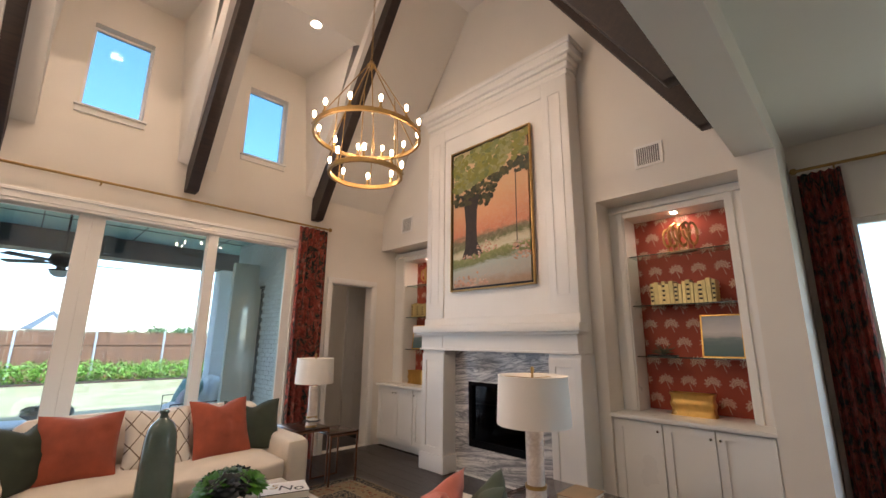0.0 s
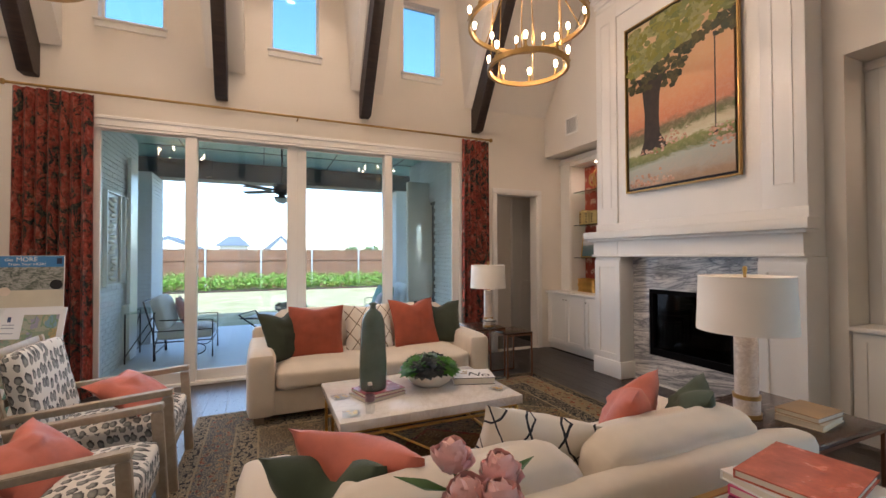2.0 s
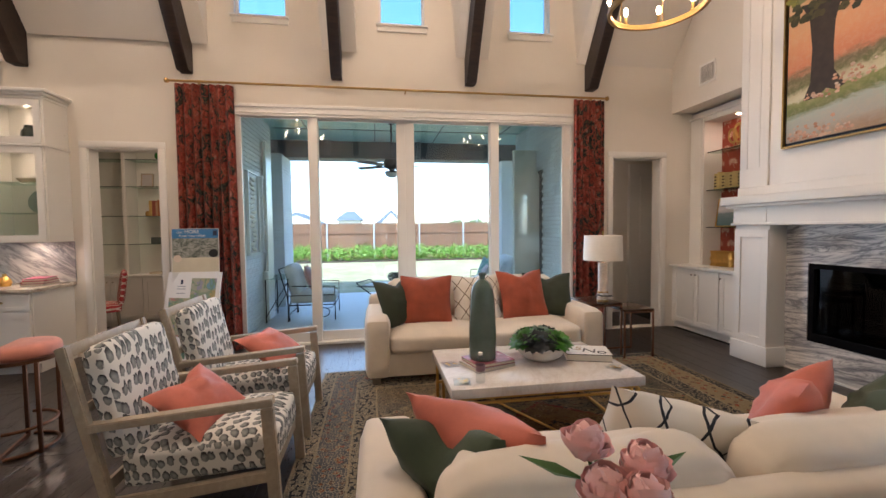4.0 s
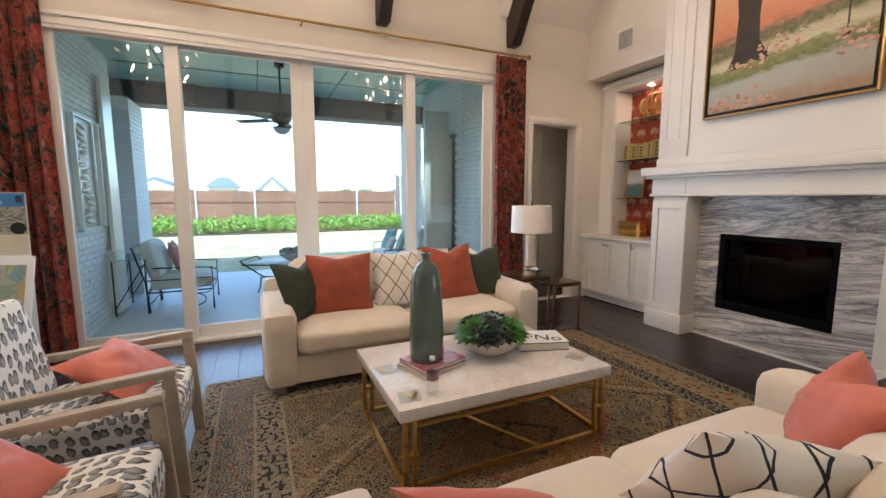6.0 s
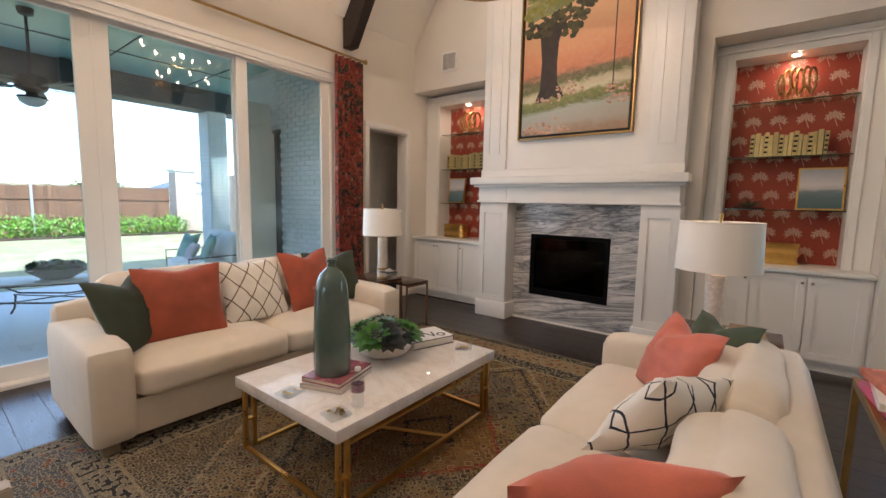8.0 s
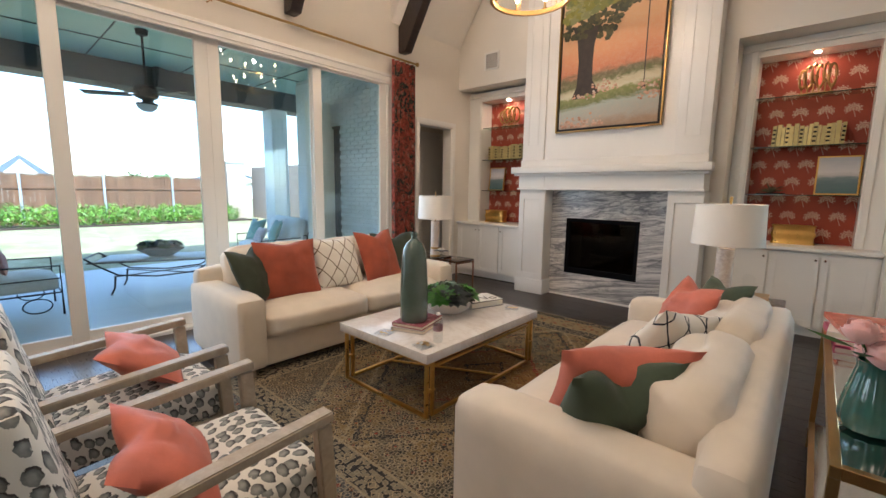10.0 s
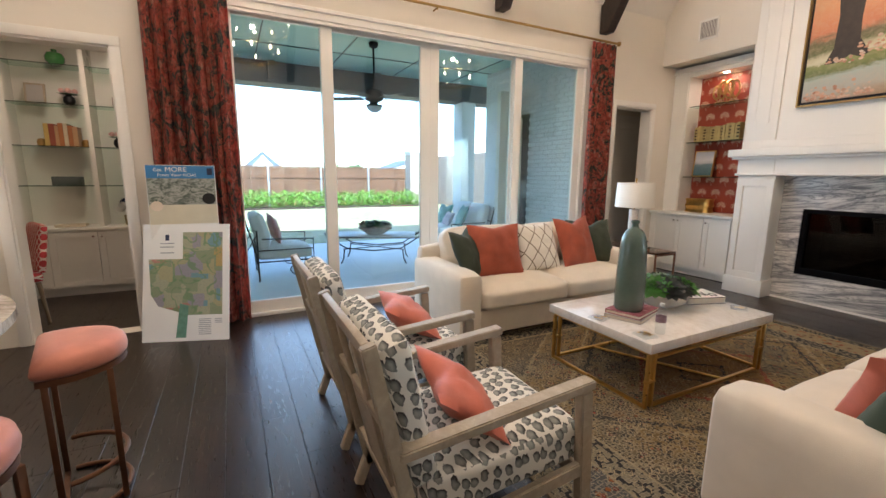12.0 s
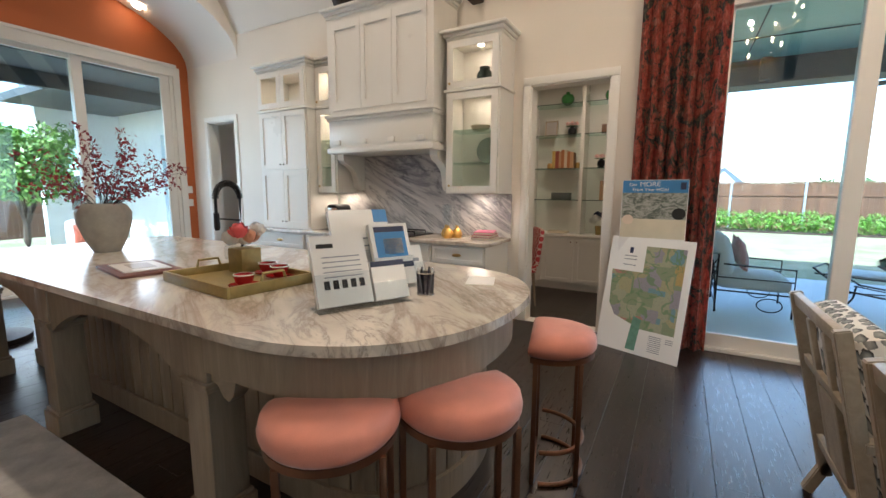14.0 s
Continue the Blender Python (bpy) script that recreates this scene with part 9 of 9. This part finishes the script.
pt = thing("iron_side_table", pose(-7.30, -0.98 - 0.02, PZ), "tall black iron side table with a glass top", "side table")
part("glass_top", one(-0.42, 0.42, -0.19, 0.19, 0.70, 0.712), SHELFGLASS, pt)
for sx in (-1, 1):
    for sy in (-1, 1):
        part("leg", tube([(sx * 0.40, sy * 0.17, 0), (sx * 0.40, sy * 0.17, 0.70)], 0.010, 6), IRON, pt)
    part("end_cross", tube([(sx * 0.40, -0.17, 0.1), (sx * 0.40, 0.17, 0.65)], 0.007, 5), IRON, pt)
for sy in (-1, 1):
    for z in (0.10, 0.69):
        part("rail", tube([(-0.40, sy * 0.17, z), (0.40, sy * 0.17, z)], 0.009, 6), IRON, pt)
    part("bow", tube([(-0.40 + 0.8 * f, sy * 0.17, 0.10 + 0.56 * math.sin(math.pi * f) * 0.5) for f in [i / 10 for i in range(11)]], 0.007, 5), IRON, pt)
    part("bow", tube([(-0.40 + 0.8 * f, sy * 0.17, 0.66 - 0.56 * math.sin(math.pi * f) * 0.5) for f in [i / 10 for i in range(11)]], 0.007, 5), IRON, pt)
    part("ring", tube([(0.06 * math.cos(a), sy * 0.17, 0.38 + 0.06 * math.sin(a)) for a in [6.283 * i / 14 for i in range(14)]], 0.007, 5, closed=True), IRON, pt)

# ---- yard ----
FENCEWOOD = wood("cedar_board", (0.15, 0.066, 0.034), (0.26, 0.125, 0.068), 0.8, (8, 8, 0.9), 0.35, relief=0.3)
GALV = plain("galvanised_steel", (0.42, 0.44, 0.46), 0.5, 0.3, 0.1)


def fence_board(name="board"):
    bm = one(-0.068, 0.068, -0.008, 0.008, 0, 1.88, 0.003, 1)
    me = bpy.data.meshes.new(name)
    bm.to_mesh(me)
    bm.free()
    me.materials.append(FENCEWOOD)
    return me


FB = fence_board()


def fence(m, length, label):
    t = thing("wooden_fence", m, label, "fence", "garden fences")
    n = int(length / 0.14)
    for k in range(min(n, 290)):
        ob = new("board", FB)
        ob.parent = t
        ob.matrix_basis = pose(0.07 + 0.14 * k, 0, -0.02 + 0.012 * noise.noise(Vector((k * 0.7, 0, 0))))
    for z in (0.35, 1.35):
        part("rail", one(0, length, -0.05, -0.01, z, z + 0.09), FENCEWOOD, t)
    part("cap_rail", one(0, length, -0.03, 0.03, 1.87, 1.91), FENCEWOOD, t)
    for k in range(int(length / 2.43) + 1):
        part("post", tube([(0.15 + 2.43 * k, -0.09, 0), (0.15 + 2.43 * k, -0.09, 1.96)], 0.045, 10), GALV, t)


fence(pose(-22.5, -14.05 - 0.15 - 7.29 + 0.0, -0.09, 0, 0, 90), 29.0, "tall cedar board fence with steel posts behind the hedge")
fence(pose(-9.0, -18.5, -0.09, 0, 0, 0), 14.0, "cedar board fence behind the side yard")

# hedge of many small leaves
def leaf_cloud(name, centres, size, n, mat, seed, parent=None, label=""):
    r = np.random.default_rng(seed)
    c = np.array(centres)
    idx = r.integers(0, len(c), n)
    u = r.normal(size=(n, 3))
    u /= np.linalg.norm(u, axis=1)[:, None]
    p = c[idx, :3] + u * (c[idx, 3:6] * r.uniform(0.55, 1.05, (n, 1)))
    a = r.normal(size=(n, 3))
    a /= np.linalg.norm(a, axis=1)[:, None]
    b = np.cross(a, u)
    b /= np.maximum(np.linalg.norm(b, axis=1)[:, None], 1e-3)
    s = size * r.uniform(0.6, 1.3, (n, 1))
    v = np.stack([p - a * s, p + b * s * 0.5, p + a * s, p - b * s * 0.5], 1).reshape(-1, 3)
    me = bpy.data.meshes.new(name)
    me.from_pydata(v.tolist(), [], np.arange(4 * n).reshape(-1, 4).tolist())
    me.materials.append(mat)
    ob = new(name, me)
    if parent:
        ob.parent = parent
    return ob


def leafy(name, cols):
    m, n, l, b = material(name)
    r = n.new("ShaderNodeNewGeometry").outputs["Random Per Island"]
    l.new(ramp(n, l, r, [(k / (len(cols) - 1), c) for k, c in enumerate(cols)]), b.inputs["Base Color"])
    b.inputs["Roughness"].default_value = 0.5
    b.inputs["Subsurface Weight"].default_value = 0.0
    return m


HEDGELEAF = leafy("hedge_leaf", [(0.05, 0.13, 0.012), (0.10, 0.24, 0.02), (0.16, 0.34, 0.035), (0.08, 0.20, 0.02)])
rh = random.Random(3)
hb = [(-20.9 + rh.uniform(-0.15, 0.15), y * 0.45 - 21.0, 0.25 + rh.uniform(-0.06, 0.10), 0.45, 0.38, 0.45) for y in range(64)]
hd_ = leaf_cloud("hedge", hb, 0.055, 26000, HEDGELEAF, 2)
tagged(hd_, "bright green clipped hedge along the fence", "hedge", "", "stuff")
setting("hedge_bed", boxes((-22.3, -20.35, -21.4, 8.2, -0.2, -0.07), (-20.36, -20.22, -21.4, 8.2, -0.2, -0.02)), plain("mulch", (0.06, 0.04, 0.03), 0.95, 0, 0.4, 20), "dark mulch bed with a pale edging")
REDBRICK = plain("pale_red_brick", (0.48, 0.37, 0.30), 0.8, 0, 0.3, 6, 60, 0.3)
column(-22.9, -22.1, 7.65, 8.5, 2.6, REDBRICK, True, "pale red brick garden pier with a stone cap")
gw = setting("garden_wall", cells("y", 9.0, 9.2, -22.5, -12.5, -0.2, 2.45, []), REDBRICK, "pale red brick garden wall")
brick_face(gw, pose(-22.5, 9.0, -0.2), 10.0, 0, 2.6, [], (9.9, 9.9, 9, 9), REDBRICK)

# houses and trees beyond the fence
ROOF = plain("slate_roof", (0.10, 0.13, 0.17), 0.8, 0, 0.15, 0.6, 6, 0.2)
HOUSEWALL = plain("pale_house_wall", (0.62, 0.60, 0.56), 0.8, 0, 0.08, 0.5, 8, 0.1)


def house(x, y, w, d, z0, ze, zr, roof, label):
    t = thing("house", pose(x, y, 0), label, "house", "houses beyond the fence")
    part("wall", one(-d / 2, d / 2, -w / 2, w / 2, z0, ze), HOUSEWALL, t)
    bm = bmesh.new()
    o = 0.5
    if roof == "hip":
        pts = [(-d / 2 - o, -w / 2 - o, ze), (d / 2 + o, -w / 2 - o, ze), (d / 2 + o, w / 2 + o, ze), (-d / 2 - o, w / 2 + o, ze), (0, -w * 0.2, zr), (0, w * 0.2, zr)]
        fs = ((0, 1, 4), (1, 2, 5, 4), (2, 3, 5), (3, 0, 4, 5), (0, 3, 2, 1))
    else:
        pts = [(-d / 2 - o, -w / 2 - o, ze), (d / 2 + o, -w / 2 - o, ze), (d / 2 + o, w / 2 + o, ze), (-d / 2 - o, w / 2 + o, ze), (-d / 2 - o, 0, zr), (d / 2 + o, 0, zr)]
        fs = ((0, 1, 5, 4), (1, 2, 5), (2, 3, 4, 5), (3, 0, 4), (0, 3, 2, 1))
    vs = [bm.verts.new(p) for p in pts]
    for f in fs:
        bm.faces.new([vs[i] for i in f])
    bmesh.ops.recalc_face_normals(bm, faces=bm.faces)
    part("roof", bm, ROOF, t)
    if roof == "gable":
        g = bmesh.new()
        g.faces.new([g.verts.new(p) for p in ((d / 2 + 0.52, -w / 2 + 0.4, ze), (d / 2 + 0.52, w / 2 - 0.4, ze), (d / 2 + 0.52, 0, zr - 0.5))])
        part("gable", g, HOUSEWALL, t)
    win = part("window", one(d / 2 + 0.001, d / 2 + 0.05, -0.6, 0.6, ze - 2.2, ze - 0.7), BLACK, t)
    part("window_frame", boxes((d / 2 + 0.001, d / 2 + 0.07, -0.7, -0.6, ze - 2.3, ze - 0.6), (d / 2 + 0.001, d / 2 + 0.07, 0.6, 0.7, ze - 2.3, ze - 0.6)), TRIM, win)


house(-64, -3.0, 3.2, 5, -2, 2.9, 4.3, "hip", "distant house with a dark hipped roof")
house(-64, 2.9, 3.6, 5, -2, 2.4, 4.4, "gable", "distant pale house with a gabled roof")
house(-66, -10.5, 7, 6, -2, 2.4, 4.2, "gable", "distant pale house with a wide gabled roof")
house(-60, -19, 8, 6, -2, 2.6, 4.6, "hip", "distant house with a grey hipped roof")
house(-70, 26, 9, 6, -2, 2.2, 4.0, "gable", "distant pale house behind trees")
TREELEAF = leafy("far_leaf", [(0.04, 0.09, 0.03), (0.08, 0.15, 0.05), (0.11, 0.18, 0.07)])
BARK = plain("bark", (0.10, 0.075, 0.055), 0.9, 0, 0.3, 12)


def tree(x, y, z0, h, r, n, leaf, mat, seed, label, trunk_r=0.14):
    t = thing("tree", pose(x, y, z0), label, "tree", "garden trees")
    rr = random.Random(seed)
    blobs = []
    for k in range(7):
        a = 2.4 * k + rr.uniform(-0.3, 0.3)
        e = Vector((math.cos(a) * r * rr.uniform(0.2, 0.7), math.sin(a) * r * rr.uniform(0.2, 0.7), h * rr.uniform(0.5, 0.85)))
        part("limb", tube([(0, 0, h * 0.25), (e.x * 0.4, e.y * 0.4, h * 0.45), e], [trunk_r * 0.6, trunk_r * 0.4, trunk_r * 0.12], 6), BARK, t)
        blobs.append((e.x, e.y, e.z, r * rr.uniform(0.35, 0.6), r * rr.uniform(0.35, 0.6), r * rr.uniform(0.3, 0.5)))
    part("trunk", tube([(0, 0, 0), (0.03, 0.02, h * 0.15), (0, 0, h * 0.4)], [trunk_r * 1.3, trunk_r, trunk_r * 0.6], 8), BARK, t)
    leaf_cloud("crown", blobs, leaf, n, mat, seed, t)


for k, (y, h) in enumerate(((12, 3.6), (16, 4.2), (20, 4.4), (24, 3.8), (9, 3.2), (31, 4.2), (-30, 4.0), (-25, 3.6))):
    tree(-80, y, -1.0, h, 2.4, 700, 0.3, TREELEAF, 40 + k, "distant green tree beyond the fence")

# street lamp far off
sl = thing("street_lamp", pose(-48, 12.5, -1), "distant double-arm street lamp", "street lamp")
part("pole", tube([(0, 0, 0), (0, 0, 5.4)], 0.06, 8), GALV, sl)
part("arm", tube([(0, -1.1, 5.2), (0, -0.8, 5.5), (0, 0, 5.45), (0, 0.8, 5.5), (0, 1.1, 5.2)], 0.04, 6), GALV, sl)

# eave and fascia; the third slab is added to keep sun off the wing
setting("roof_side_patio", boxes((-6.2, 4.0, -9.75, -8.710, 3.12, 3.24), (-6.2, 4.0, -9.85, -9.75, 2.90, 3.24), (-6.2, -4.2, -13.4, -9.85, 3.12, 3.24)), EAVES, "dark grey eave over the side patio, extended to shade the wing")
# side yard past the nook: house wing, leafy tree, chair
wing = thing("house_wing", pose(0, 0, 0), "white brick house wing with a grey shingle roof", "house", kind="structure")
part("wing_wall", cells("x", -6.6, -6.3, -14.5, -9.12, -0.3, 3.4, [(-11.6, -10.6, 0.0, 2.6)]), PAINTED_BRICK, wing)
part("wing_window", one(-6.5, -6.46, -11.6, -10.6, 0.0, 2.6), GLASS, wing)
part("wing_roof", boxes((-7.2, -5.9, -14.8, -8.6, 3.4, 3.55)), EAVES, wing)
part("wing_return", cells("y", -13.6, -13.4, -6.3, -4.75, -0.3, 3.3, [(-5.7, -5.2, 0.9, 2.3)]), PAINTED_BRICK, wing)
part("return_window", one(-5.7, -5.2, -13.52, -13.48, 0.9, 2.3), GLASS, wing)
part("return_eave", boxes((-6.28, -4.45, -14.2, -13.05, 3.3, 3.42)), EAVES, wing)
SHINGLE = plain("grey_shingle", (0.20, 0.22, 0.25), 0.85, 0, 0.25, 6, 60, 0.3)
bm = bmesh.new()
quad(bm, (-5.9, -14.8, 3.55), (-5.9, -8.6, 3.55), (-9.5, -8.6, 6.4), (-9.5, -14.8, 6.4))
quad(bm, (-6.28, -13.05, 3.43), (-4.45, -13.05, 3.43), (-4.9, -15.4, 5.6), (-6.28, -15.4, 5.6))
part("shingle_slope", bm, SHINGLE, wing)
NEARLEAF = leafy("near_leaf", [(0.06, 0.16, 0.02), (0.12, 0.28, 0.04), (0.20, 0.38, 0.07)])
tree(-4.1, -12.3, -0.05, 2.9, 1.0, 5200, 0.055, NEARLEAF, 77, "bright green small tree in the side yard", 0.06)
ac = thing("patio_armchair", pose(-4.35, -10.4, PZ, 0, 0, 160), "white patio chair with an orange pillow", "chair")
part("seat", turned(softbox(0.6, 0.6, 0.14, 0.05, 0.02, 5), Matrix.Translation((0, 0, 0.3))), PALEBLUE, ac)
part("backrest", turned(softbox(0.6, 0.12, 0.45, 0.05, 0.02, 5), Matrix.Translation((0, 0.28, 0.42))), PALEBLUE, ac)
part("pillow", turned(pillow(0.4, 0.36, 0.14), Matrix.Translation((0, 0.12, 0.44))), RUST, ac)
for sx in (-1, 1):
    for sy in (-1, 1):
        part("leg", tube([(sx * 0.26, sy * 0.26, 0), (sx * 0.26, sy * 0.26, 0.31)], 0.014, 6), IRON, ac)

# ---- floor planks ----
def plank_mesh(L):
    bm = one(0, L - 0.0012, -0.0934, 0.0934, -0.012, 0.0, 0.0014, 1)
    me = bpy.data.meshes.new("plank")
    bm.to_mesh(me)
    bm.free()
    me.materials.append(PLANK)
    return me


PLANKS = {L: plank_mesh(L) for L in (1.6, 2.0, 2.4)}
rp = random.Random(21)
row_y = -8.550
while row_y < 5.6:
    x = -7.1 if row_y < -1.6 else (-6.6 if row_y > 3.6 else -5.25)
    if row_y > 4.7:
        x = -1.5
    x -= rp.uniform(0, 0.3) if x < -5.3 else 0.0
    first = True
    while x < 3.9:
        L = rp.choice((1.6, 2.0, 2.4))
        ob = new("plank", PLANKS[L])
        ob.parent = FLOOR
        ob.location = (x, row_y + 0.094, rp.uniform(-0.0006, 0.0))
        x += L
    row_y += 0.188
